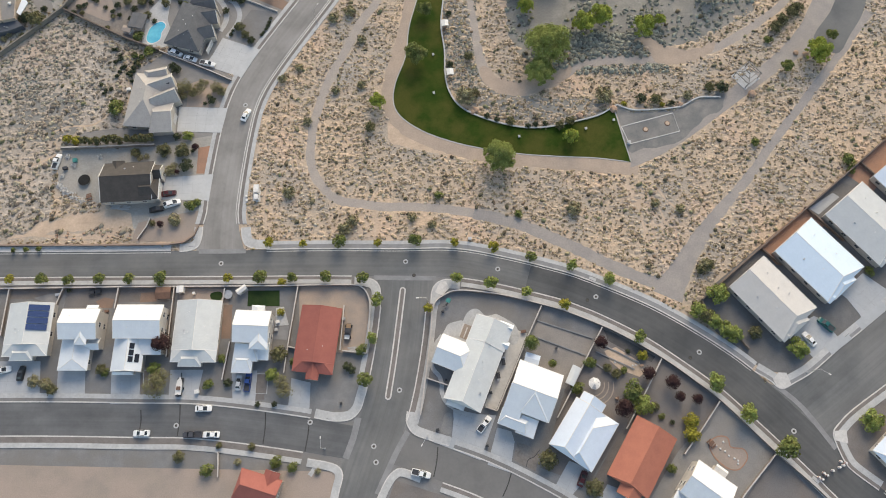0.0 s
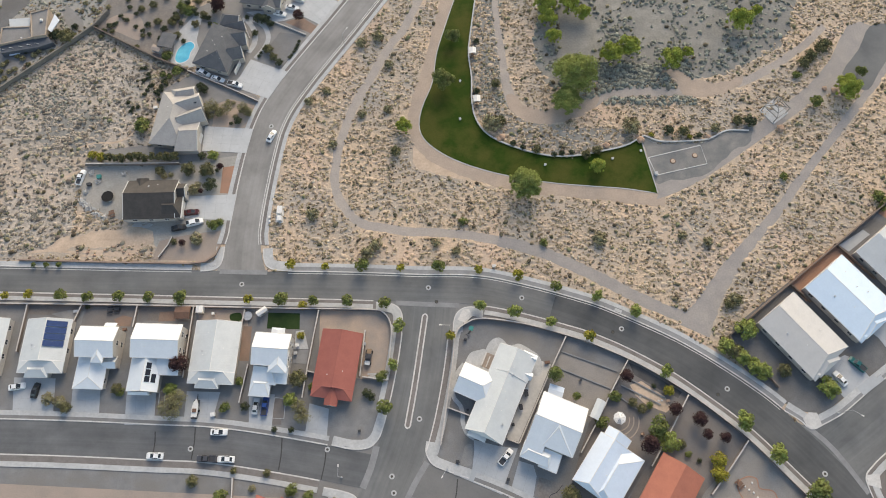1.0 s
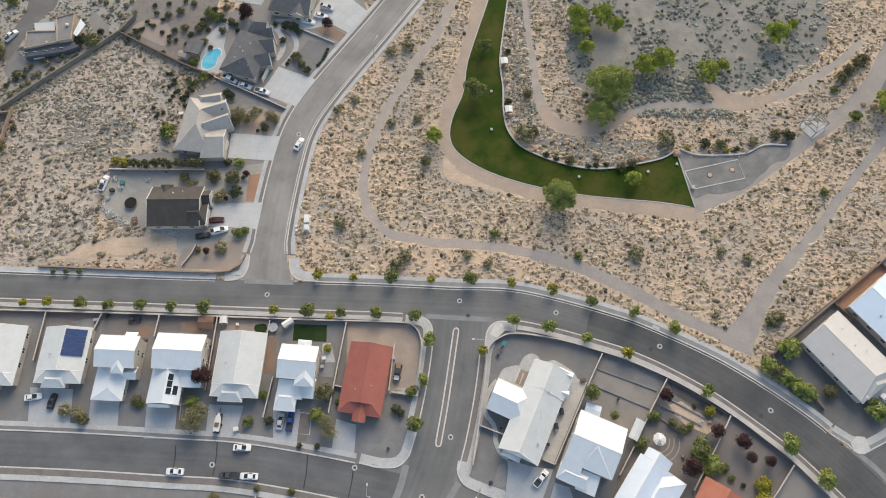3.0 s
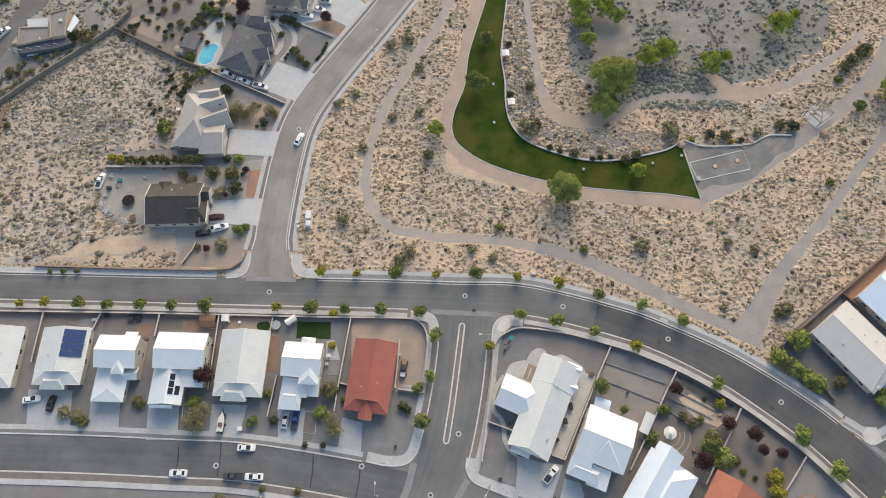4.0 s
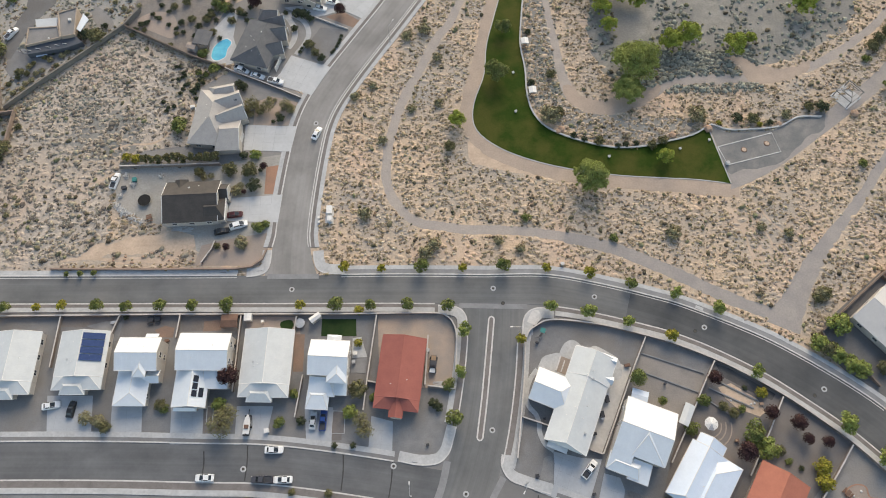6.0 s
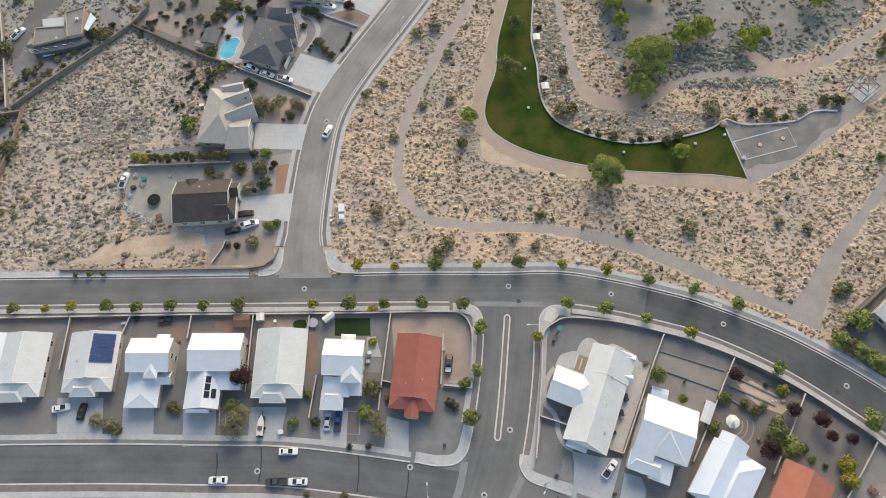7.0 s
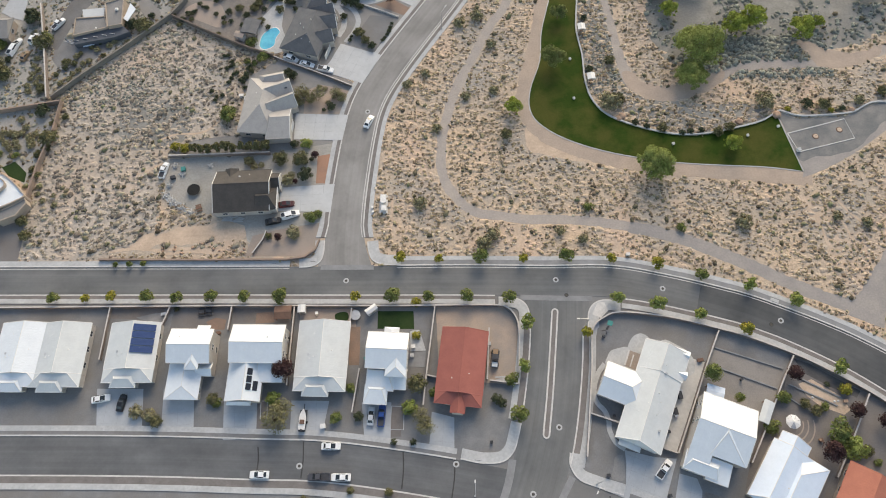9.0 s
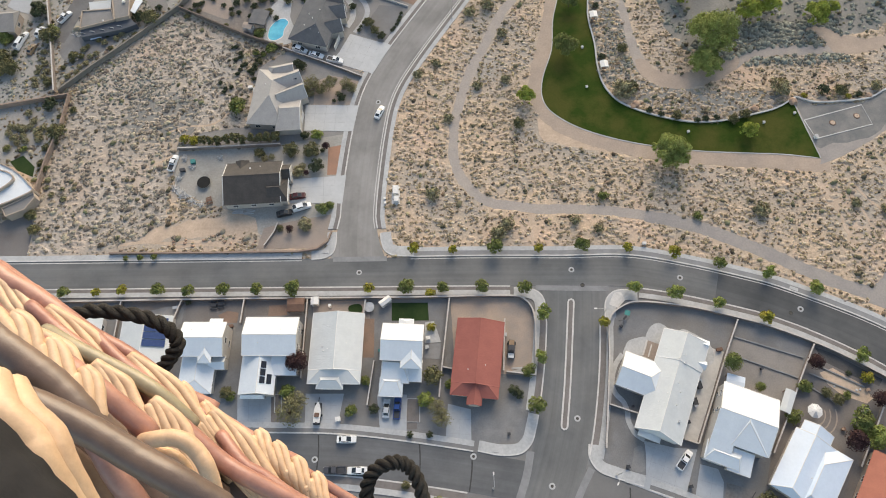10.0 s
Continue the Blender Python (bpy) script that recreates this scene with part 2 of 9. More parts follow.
PALE_GREY_ROOF = surface("pale_grey_roof", (0.50, 0.515, 0.52), (0.46, 0.475, 0.485), 3.0, 0.5, fine=1.6, bump=0.02, grain_=0.05)
# pale grey roof with the warm cream of its sunlit slope put into the colour
CREAM_ROOF = surface("sun_warmed_grey_roof", (0.545, 0.52, 0.498), (0.505, 0.483, 0.464), 3.0, 0.5, fine=1.6, bump=0.02, grain_=0.05)
PEACH_GRAVEL = surface("peach_gravel", (0.42, 0.325, 0.262), (0.365, 0.29, 0.24), 4.0, 0.95, fine=3.0, bump=0.4, c=(0.33, 0.28, 0.245), big=8)
BRICK_GRAVEL = surface("brick_gravel", (0.285, 0.195, 0.152), (0.235, 0.172, 0.14), 3.0, 0.95, fine=3.0, bump=0.4)
TERRACE = surface("grey_terrace_roof", (0.26, 0.248, 0.24), (0.222, 0.213, 0.207), 4.0, 0.9, fine=2.5, bump=0.1)
BRUSH = surface("sagebrush", (0.325, 0.252, 0.165), (0.245, 0.198, 0.133), 6.0, 0.95, fine=3, bump=0, island=0.4, c=(0.335, 0.258, 0.168), big=14)
GREY_BRUSH = surface("grey_brown_brush", (0.275, 0.238, 0.190), (0.205, 0.182, 0.148), 6.0, 0.95, fine=3, bump=0, island=0.45, c=(0.31, 0.258, 0.196), big=10)
DRYGRASS = surface("dry_grass", (0.48, 0.395, 0.31), (0.37, 0.305, 0.245), 6.0, 0.95, fine=3, bump=0, island=0.3)


def streaks(m, amount, stain):
    """Wear drawn out along the road, by its plan along and across: tyre lines, drips and seams."""
    nt = m.node_tree
    N, L = nt.nodes, nt.links
    uv = N.new("ShaderNodeUVMap")
    base = N["Principled BSDF"].inputs["Base Color"]
    col = base.links[0].from_socket
    for scale, detail, lo, hi, a in ((( 0.012, 0.9, 1), 4, 0.3, 0.7, amount * 0.7), ((0.05, 0.16, 1), 5, 0.35, 0.65, stain), ((0.004, 3.5, 1), 2, 0.3, 0.7, amount * 0.2)):
        mp = N.new("ShaderNodeMapping")
        mp.inputs["Scale"].default_value = scale
        t = N.new("ShaderNodeTexNoise")
        t.inputs["Scale"].default_value = 1.0
        t.inputs["Detail"].default_value = detail
        r = N.new("ShaderNodeMapRange")
        r.inputs["From Min"].default_value, r.inputs["From Max"].default_value = lo, hi
        r.inputs["To Min"].default_value, r.inputs["To Max"].default_value = 1 - a, 1 + a
        h = N.new("ShaderNodeHueSaturation")
        L.new(uv.outputs["UV"], mp.inputs["Vector"])
        L.new(mp.outputs["Vector"], t.inputs["Vector"])
        L.new(t.outputs["Fac"], r.inputs["Value"])
        L.new(r.outputs["Result"], h.inputs["Value"])
        L.new(col, h.inputs["Color"])
        col = h.outputs["Color"]
    L.new(col, base)


def washes(m, tint, amount):
    """Broad patches of pinker and greyer soil, some twenty metres across, drawn out down the slope."""
    nt = m.node_tree
    N, L = nt.nodes, nt.links
    base = N["Principled BSDF"].inputs["Base Color"]
    col = base.links[0].from_socket
    tc = N.new("ShaderNodeTexCoord")
    for scale, lo, hi, shade in (((0.085, 0.045, 1), 0.52, 0.70, tint), ((0.06, 0.05, 1.3), 0.55, 0.72, (0.36, 0.33, 0.295))):
        mp = N.new("ShaderNodeMapping")
        mp.inputs["Scale"].default_value = scale
        mp.inputs["Location"].default_value = (shade[0] * 40, 3.0, 0.0)
        t = N.new("ShaderNodeTexNoise")
        t.inputs["Scale"].default_value = 1.0
        t.inputs["Detail"].default_value = 5.0
        r = N.new("ShaderNodeMapRange")
        r.inputs["From Min"].default_value, r.inputs["From Max"].default_value = lo, hi
        r.inputs["To Max"].default_value = amount
        k = N.new("ShaderNodeMix")
        k.data_type = "RGBA"
        k.inputs[7].default_value = (*shade, 1)
        L.new(tc.outputs["Object"], mp.inputs["Vector"])
        L.new(mp.outputs["Vector"], t.inputs["Vector"])
        L.new(t.outputs["Fac"], r.inputs["Value"])
        L.new(r.outputs["Result"], k.inputs[0])
        L.new(col, k.inputs[6])
        col = k.outputs[2]
    L.new(col, base)


washes(SAND, (0.60, 0.425, 0.315), 0.75)
washes(LOT_SOIL, (0.56, 0.42, 0.325), 0.6)
streaks(ASPHALT, 0.13, 0.10)
streaks(ASPHALT_BEND, 0.13, 0.10)
streaks(ASPHALT_PALE, 0.10, 0.10)
streaks(ASPHALT_OLD, 0.12, 0.12)


# ---- building blocks ----
def solid(name, verts, faces, material, parent=None, label="", smooth_=False):
    """One mesh object from points and faces, under a thing where one is given."""
    me = bpy.data.meshes.new(name)
    me.from_pydata([tuple(v) for v in verts], [], faces)
    me.materials.append(material)
    if smooth_:
        me.shade_smooth()
    me.update()
    ob = new(name, me)
    if parent:
        ob.parent = parent
    return tagged(ob, label) if label else ob


def part(name, bm, material, parent, label=""):
    me = bpy.data.meshes.new(name)
    bm.to_mesh(me)
    bm.free()
    me.materials.append(material)
    ob = new(name, me)
    ob.parent = parent
    return tagged(ob, label) if label else ob


def shared(name, me, parent, m, label=""):
    """Another object on a mesh that is there already."""
    ob = new(name, me)
    ob.parent = parent
    ob.matrix_local = m
    return tagged(ob, label) if label else ob


def empty(name, x, y, z=0.0, turn=0.0):
    ob = new(name)
    ob.empty_display_size = 0.5
    ob.matrix_world = pose(x, y, z, 0, 0, turn)
    return ob


def box_mesh(name, sx, sy, sz, material, bevel=0.0, base=True):
    """A box of that size, on its base or about its middle, with rounded edges."""
    bm = bmesh.new()
    bmesh.ops.create_cube(bm, size=1.0)
    bmesh.ops.scale(bm, vec=(sx, sy, sz), verts=bm.verts)
    if bevel:
        bmesh.ops.bevel(bm, geom=bm.edges[:], offset=bevel, segments=2, affect="EDGES")
    if base:
        bmesh.ops.translate(bm, vec=(0, 0, sz / 2), verts=bm.verts)
    me = bpy.data.meshes.new(name)
    bm.to_mesh(me)
    bm.free()
    me.materials.append(material)
    return me


def box_part(name, sx, sy, sz, material, parent, at, turn=0.0, bevel=0.0, label=""):
    return shared(name, box_mesh(name, sx, sy, sz, material, bevel), parent, pose(*at, 0, 0, turn), label)


def disc_mesh(name, radius, height, material, sides=20, top=None):
    bm = bmesh.new()
    bmesh.ops.create_cone(bm, cap_ends=True, segments=sides, radius1=radius, radius2=radius if top is None else top, depth=height)
    bmesh.ops.translate(bm, vec=(0, 0, height / 2), verts=bm.verts)
    me = bpy.data.meshes.new(name)
    bm.to_mesh(me)
    bm.free()
    me.materials.append(material)
    return me


def glide(points, steps=6):
    """A smooth line through the points (Catmull-Rom)."""
    p = [np.array(q, float) for q in points]
    p = [2 * p[0] - p[1]] + p + [2 * p[-1] - p[-2]]
    out = []
    for i in range(1, len(p) - 2):
        a, b, c, d = p[i - 1 : i + 3]
        for k in range(steps):
            t = k / steps
            out.append(0.5 * (2 * b + (c - a) * t + (2 * a - 5 * b + 4 * c - d) * t * t + (3 * b - a - 3 * c + d) * t ** 3))
    return out + [p[-2]]


def closed(points, steps=6):
    """A smooth ring through the points."""
    p = [np.array(q, float) for q in points]
    n = len(p)
    out = []
    for i in range(n):
        a, b, c, d = (p[(i + k) % n] for k in (-1, 0, 1, 2))
        for k in range(steps):
            t = k / steps
            out.append(0.5 * (2 * b + (c - a) * t + (2 * a - 5 * b + 4 * c - d) * t * t + (3 * b - a - 3 * c + d) * t ** 3))
    return out


CLEAR = []  # plan outlines on which no brush grows


def slab(name, points, low, high, material, clear=True, parent=None, label="", kind="structure"):
    """A flat piece of ground with edges: the outline, from low to high."""
    pts = [(float(p[0]), float(p[1])) for p in points]
    area = sum(a[0] * b[1] - b[0] * a[1] for a, b in zip(pts, pts[1:] + pts[:1]))
    if area < 0:
        pts.reverse()
    n = len(pts)
    bm = bmesh.new()
    top = [bm.verts.new((x, y, high)) for x, y in pts]
    bot = [bm.verts.new((x, y, low)) for x, y in pts]
    face = bm.faces.new(top)
    for i in range(n):
        bm.faces.new((bot[i], bot[(i + 1) % n], top[(i + 1) % n], top[i]))
    face.normal_update()
    bmesh.ops.triangulate(bm, faces=[face])
    if clear:
        CLEAR.append(np.array(pts))
    me = bpy.data.meshes.new(name)
    bm.to_mesh(me)
    bm.free()
    me.materials.append(material)
    ob = new(name, me)
    if parent:
        ob.parent = parent
        return tagged(ob, label)
    return tagged(ob, label, kind=kind)


def offset(line, by):
    """The line moved sideways: to its left for plus."""
    line = [np.array(p, float) for p in line]
    out = []
    for i, p in enumerate(line):
        d = line[min(i + 1, len(line) - 1)] - line[max(i - 1, 0)]
        d /= np.hypot(*d) or 1
        w = by[i] if hasattr(by, "__len__") else by
        out.append(p + w * np.array((-d[1], d[0])))
    return out


def ribbon(name, line, left, right, low, high, material, clear=True, parent=None, label="", kind="structure"):
    """A strip along a line, from its left edge to its right edge (metres to the left), with thickness."""
    a, b = offset(line, left), offset(line, right)
    n = len(a)
    verts = [(*p, high) for p in a] + [(*p, high) for p in b] + [(*p, low) for p in a] + [(*p, low) for p in b]
    faces = []
    for i in range(n - 1):
        faces += [(i, n + i, n + i + 1, i + 1), (i, i + 1, 2 * n + i + 1, 2 * n + i), (n + i + 1, n + i, 3 * n + i, 3 * n + i + 1)]
    faces += [(0, 2 * n, 3 * n, n), (n - 1, 2 * n - 1, 4 * n - 1, 3 * n - 1)]
    if clear:
        CLEAR.append(np.array([p for p in a] + [p for p in reversed(b)]))
    ob = solid(name, verts, faces, material, parent, label)
    along = [0.0]
    for p, q in zip(line, line[1:]):
        along.append(along[-1] + math.hypot(q[0] - p[0], q[1] - p[1]))
    uv = ob.data.uv_layers.new(name="UVMap")
    for loop in ob.data.loops:  # metres along and across
        i, edge = loop.vertex_index % n, (loop.vertex_index // n) % 2
        side = right if edge else left
        uv.data[loop.index].uv = (along[i], side[i] if hasattr(side, "__len__") else side)
    return ob if parent else tagged(ob, label, kind=kind)


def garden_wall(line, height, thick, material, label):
    """A block wall with a slightly wider coping; tall BLOCK walls get a shade-darkened body."""
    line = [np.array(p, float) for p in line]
    # dark body colour carries the shade of the wall's side, pale coping its lit top
    ob = ribbon("garden_wall", line, thick / 2, -thick / 2, 0.0, height, SHADED_WALL_BODY if material is BLOCK and height > 0.8 else material, clear=False, kind="")
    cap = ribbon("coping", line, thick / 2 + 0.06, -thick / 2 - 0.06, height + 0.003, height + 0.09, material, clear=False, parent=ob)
    return tagged(ob, label, "wall")


# ---- ground, roads, paths ----
SEAL_PALE = surface("joint_dirt", (0.315, 0.318, 0.325), (0.34, 0.342, 0.348), 2.0, 0.9, bump=0)
ground = slab("ground", [(-900, -700), (1000, -700), (1000, 1200), (-900, 1200)], -0.5, 0.0, SAND, clear=False, label="pale desert sand ground")

MAIN = glide([(-260, 2.0), (-120, 1.0), (-33, 0.4), (2, 0.2), (30, 0.1), (53, -0.4), (69.5, -0.8), (82.7, -3.5), (96.7, -7.5), (107.1, -11.3), (126.2, -20.7), (143.4, -32.2), (154.5, -42.1), (169.6, -58.5), (181.0, -71.0), (230, -120)], 8)
MAIN_W = np.interp([p[0] for p in MAIN], [-260, -33, 52, 95, 125, 160, 230], [4.0, 3.9, 4.2, 5.0, 5.7, 6.0, 6.0])
SOUTH_W = np.interp([p[0] for p in MAIN], [-260, -33, 52, 72, 82, 90, 102, 112, 120, 129, 137, 145, 157, 167, 230], [4.0, 3.9, 4.2, 4.2, 3.7, 3.5, 3.1, 2.8, 3.0, 3.3, 3.8, 4.1, 4.5, 4.3, 4.5])
split = min(range(len(MAIN)), key=lambda i: abs(MAIN[i][0] - 92))
ribbon("road_1", MAIN[: split + 1], MAIN_W[: split + 1], -SOUTH_W[: split + 1], -0.2, 0.06, ASPHALT, label="grey asphalt main road")
ribbon("road_8", MAIN[split:], MAIN_W[split:], -SOUTH_W[split:], -0.2, 0.06, ASPHALT_BEND, label="asphalt main road in a long bend, darkened for light falloff")
NORTH = glide([(-0.6, -1), (-1.1, 6.8), (-1.3, 11.3), (-1.1, 22.5), (-0.3, 34.1), (0.7, 44.0), (2.1, 53.2), (4.8, 61.5), (10.1, 71.7), (17.0, 83.2), (24.0, 94.5), (35.3, 113.3), (51.0, 138.3)], 6)
NORTH_W = np.interp([p[1] for p in NORTH], [0, 8, 16, 50, 200], [8.5, 6.2, 4.7, 4.6, 4.6])
ribbon("road_2", NORTH, NORTH_W, -NORTH_W, -0.2, 0.052, ASPHALT_PALE, label="grey asphalt side street climbing past the houses")
CENTRE = glide([(55.4, -2.6), (55.0, -9.9), (53.7, -23.4), (51.2, -37.9), (48.2, -48.7), (45.2, -56.9), (42.4, -65.6), (37.9, -78.9)], 5)
CENTRE_W = np.interp([-p[1] for p in CENTRE], [0, 8, 14, 60, 90], [9.5, 8.0, 6.5, 6.5, 6.3])
ribbon("road_3", CENTRE, CENTRE_W, -CENTRE_W, -0.2, 0.056, ASPHALT, label="grey asphalt cross street with a narrow median")
WEST = glide([(-160, -44.5), (-60, -44.5), (-18.6, -45.4), (-5.9, -45.7), (6.8, -46.9), (24.3, -49.4), (43.3, -52.7)], 5)
ribbon("road_4", WEST, 4.5, -4.5, -0.2, 0.048, ASPHALT_OLD, label="dark patched asphalt residential street")
EAST = glide([(51.1, -53.3), (56.6, -54.8), (65.1, -57.9), (76.3, -62.0), (87.9, -67.5), (99.6, -74.2), (115.1, -85.3)], 5)
ribbon("road_5", EAST, 4.5, -4.5, -0.2, 0.048, ASPHALT_PATCHED, label="grey patched asphalt residential street")
RIGHT = glide([(163.1, -47.9), (169.6, -43.5), (177.6, -38.0), (187.0, -31.2), (200.6, -21.5), (224.7, -4.4)], 5)
RIGHT_W = np.interp(range(len(RIGHT)), [0, 5, 12, 30], [10.2, 9.6, 8.6, 8.2])
ribbon("road_6", RIGHT, RIGHT_W, -RIGHT_W, -0.2, 0.044, ASPHALT, label="grey asphalt side street")
slab("road_9", [(148.0, -34.0), (155.5, -35.5), (162.0, -39.6), (175.2, -51.0), (174.6, -54.0), (177.0, -60.6), (168.0, -56.0), (156.0, -44.0)], -0.2, 0.04, ASPHALT, label="grey asphalt at a street mouth")
slab("road_7", closed([(192.2, 77.0), (199.7, 86.8), (205.5, 96.4), (213.7, 96.3), (210.9, 86.6), (204.7, 77.7), (199.7, 70.7), (195.4, 72.1)], 3), -0.2, 0.05, ASPHALT, label="dark asphalt car park loop")


def clip(line, x0=None, x1=None, y0=None, y1=None):
    return [p for p in line if (x0 is None or p[0] > x0) and (x1 is None or p[0] < x1) and (y0 is None or p[1] > y0) and (y1 is None or p[1] < y1)]


def widths(line, extra, base_line, base_w):
    """The road's half width at each point of a piece of its line, and more."""
    near = [min(range(len(base_line)), key=lambda i: np.hypot(*(np.array(base_line[i]) - q))) for q in line]
    return np.array([base_w[i] + extra for i in near])


def edging(line, w, side, road, kerb=0.35, verge=0.0, walkw=1.5, verge_mat=STRIP, base=0.0, lip=False):
    """Kerb, planted verge and footpath along one side of a road."""
    s = 1 if side == "left" else -1
    w = np.array(w) if hasattr(w, "__len__") else np.full(len(line), w)
    if base:
        ribbon("verge_base_" + road, line, s * w, s * (w + base), -0.2, 0.011, GRAVEL, label="grey gravel ground beside the footpath")
    if lip:
        ribbon("gutter_lip_" + road, line, s * (w - 0.62), s * (w - 0.42), -0.2, 0.068, KERB, label="pale concrete gutter edge")
    ribbon("kerb_" + road, line, s * w, s * (w + kerb), -0.2, 0.17, KERB, label="pale concrete kerb")
    if verge:
        ribbon("verge_" + road, line, s * (w + kerb), s * (w + kerb + verge), -0.2, 0.14, verge_mat, label="brown gravel planting strip")
    ribbon("pavement_" + road, line, s * (w + kerb + verge), s * (w + kerb + verge + walkw), -0.2, 0.16, CONCRETE, label="pale concrete footpath")


west_n = clip(MAIN, x1=-13)
edging(west_n, widths(west_n, 0, MAIN, MAIN_W), "left", "1", walkw=1.4, lip=True)
east_n = clip(MAIN, x0=13, x1=151)
edging(east_n, widths(east_n, 0, MAIN, MAIN_W), "left", "2", verge=1.25, walkw=1.15, verge_mat=PAN, lip=True)
far_n = clip(MAIN, x0=180)
edging(far_n, widths(far_n, 0, MAIN, MAIN_W), "left", "3", verge=0.8, walkw=1.5, lip=True)
row_s = clip(MAIN, x1=41)
edging(row_s, widths(row_s, 0, MAIN, SOUTH_W), "right", "4", verge=0.9, walkw=1.3, base=4.0)
bend_s = clip(MAIN, x0=72)
edging(bend_s, widths(bend_s, 0, MAIN, SOUTH_W), "right", "5", verge=1.05, walkw=1.35, base=4.0)
north_w = clip(NORTH, y0=12)
edging(north_w, widths(north_w, 0, NORTH, NORTH_W), "left", "6", verge=1.0, walkw=1.3)
edging(north_w, widths(north_w, 0, NORTH, NORTH_W), "right", "7", verge=1.0, walkw=1.2, lip=True)
centre_n = clip(CENTRE, y0=-38, y1=-12)
edging(centre_n, widths(centre_n, 0, CENTRE, CENTRE_W), "right", "8", verge=1.5, walkw=1.5)
centre_e = clip(CENTRE, y0=-45, y1=-12)
edging(centre_e, widths(centre_e, 0, CENTRE, CENTRE_W), "left", "9", verge=1.4, walkw=1.7)
west_row = clip(WEST, x1=30)
edging(west_row, 4.5, "left", "10", verge=0.9, walkw=1.3, verge_mat=GRAVEL)
edging(west_row, 4.5, "right", "11", verge=1.6, walkw=1.4)
east_row = clip(EAST, x0=66)
edging(east_row, 4.5, "left", "12", verge=1.0, walkw=1.3, verge_mat=GRAVEL)
edging(east_row, 4.5, "right", "13", verge=1.0, walkw=1.3)
corner_a = glide([(155.0, -34.3), (159.3, -37.2), (160.6, -38.7), (162.6, -39.2), (165.5, -37.9), (171.7, -34.6), (180.2, -28.3), (184.9, -25.1), (200.0, -14.4), (224.0, 2.8)], 6)
edging(corner_a, 0.0, "left", "14", kerb=0.32, verge=0.9, walkw=1.7, verge_mat=PAN)
corner_b = glide([(224.0, -16.5), (205.0, -29.5), (191.8, -38.1), (180.9, -45.0), (176.2, -48.8), (174.3, -51.0), (174.2, -53.6), (175.9, -59.3), (178.2, -62.2), (183.6, -66.6)], 6)
edging(corner_b, 0.0, "left", "15", kerb=0.32, verge=0.9, walkw=1.7)


# street corners: rounded kerb returns with their ramps
def corner(line, side, n_, walkw=2.2):
    s = 1 if side == "left" else -1
    line = glide(line, 5)
    if n_ > 2:
        slab("corner_base_%d" % n_, list(line) + list(reversed(offset(line, s * (walkw + 1.6)))), -0.2, 0.012, GRAVEL, label="grey gravel ground at a street corner")
    ribbon("kerb_corner_%d" % n_, line, s * 0.0, s * 0.32, -0.2, 0.176, KERB, label="rounded concrete kerb return")
    ribbon("pavement_corner_%d" % n_, line, s * 0.32, s * walkw, -0.2, 0.168, CONCRETE, label="pale concrete street corner with ramp")


corner([(-13.1, 3.9), (-9.8, 4.2), (-7.5, 5.6), (-6.7, 8.3), (-6.7, 11.9)], "left", 1, 2.6)
corner([(4.9, 11.4), (5.3, 8.5), (6.5, 5.9), (9.4, 4.6), (14.2, 4.4)], "left", 2, 3.0)
corner([(40.1, -4.7), (43.8, -4.9), (46.5, -6.0), (47.9, -8.4), (48.1, -12.9)], "right", 3, 2.8)
corner([(62.6, -13.1), (63.0, -9.3), (64.4, -6.9), (67.1, -5.7), (71.6, -6.0)], "right", 4, 2.9)
corner([(29.8, -45.5), (35.2, -46.5), (40.0, -46.1), (42.7, -43.7), (43.9, -40.3), (44.7, -37.2)], "left", 5, 2.6)
corner([(55.8, -44.0), (55.6, -46.9), (57.4, -50.0), (61.3, -51.7), (67.5, -53.6)], "left", 6, 2.6)
corner([(28.6, -56.2), (34.1, -57.2), (37.2, -58.4), (38.5, -60.8), (37.7, -64.8), (37.0, -68.4)], "right", 9, 2.2)
corner([(47.3, -67.8), (49.7, -62.8), (51.8, -60.1), (54.6, -59.1), (60.1, -60.9)], "right", 10, 2.2)
slab("pavement_corner_11", [(64.0, -9.7), (65.6, -6.6), (67.4, -6.4), (68.2, -8.7), (66.2, -10.7)], -0.2, 0.182, KERB, label="pale concrete wheelchair ramp")
slab("pavement_corner_12", [(159.9, -36.4), (160.7, -38.6), (162.6, -39.1), (164.9, -38.1), (164.0, -34.7), (161.8, -34.6)], -0.2, 0.182, KERB, label="pale concrete wheelchair ramp")
slab("pavement_corner_7", [(174.5, -50.9), (174.4, -53.4), (177.8, -54.3), (178.0, -50.6)], -0.2, 0.182, KERB, label="pale concrete wheelchair ramp")

# gutter pans across the street mouths
ribbon("gutter_1", glide([(42.2, -45.5), (41.0, -50.9), (39.0, -56.4)], 3), 0.9, -0.9, -0.2, 0.066, PAN, label="concrete gutter pan")
ribbon("gutter_2", glide([(56.1, -49.5), (52.7, -55.5), (47.9, -65.8)], 3), 0.8, -0.8, -0.2, 0.066, PAN, label="concrete gutter pan")
ribbon("gutter_3", glide([(-7.3, 4.0), (-0.5, 3.9), (7.0, 3.9)], 3), 0.7, -0.7, -0.2, 0.07, PAN, label="concrete gutter pan")
ribbon("gutter_4", glide([(45.8, -4.9), (54.8, -5.2), (64.4, -5.4)], 3), 0.7, -0.7, -0.2, 0.07, PAN, label="concrete gutter pan")
ribbon("gutter_5", glide([(160.3, -38.1), (166.9, -44.4), (174.2, -55.6)], 3), 0.7, -0.7, -0.2, 0.07, PAN, label="concrete gutter pan")

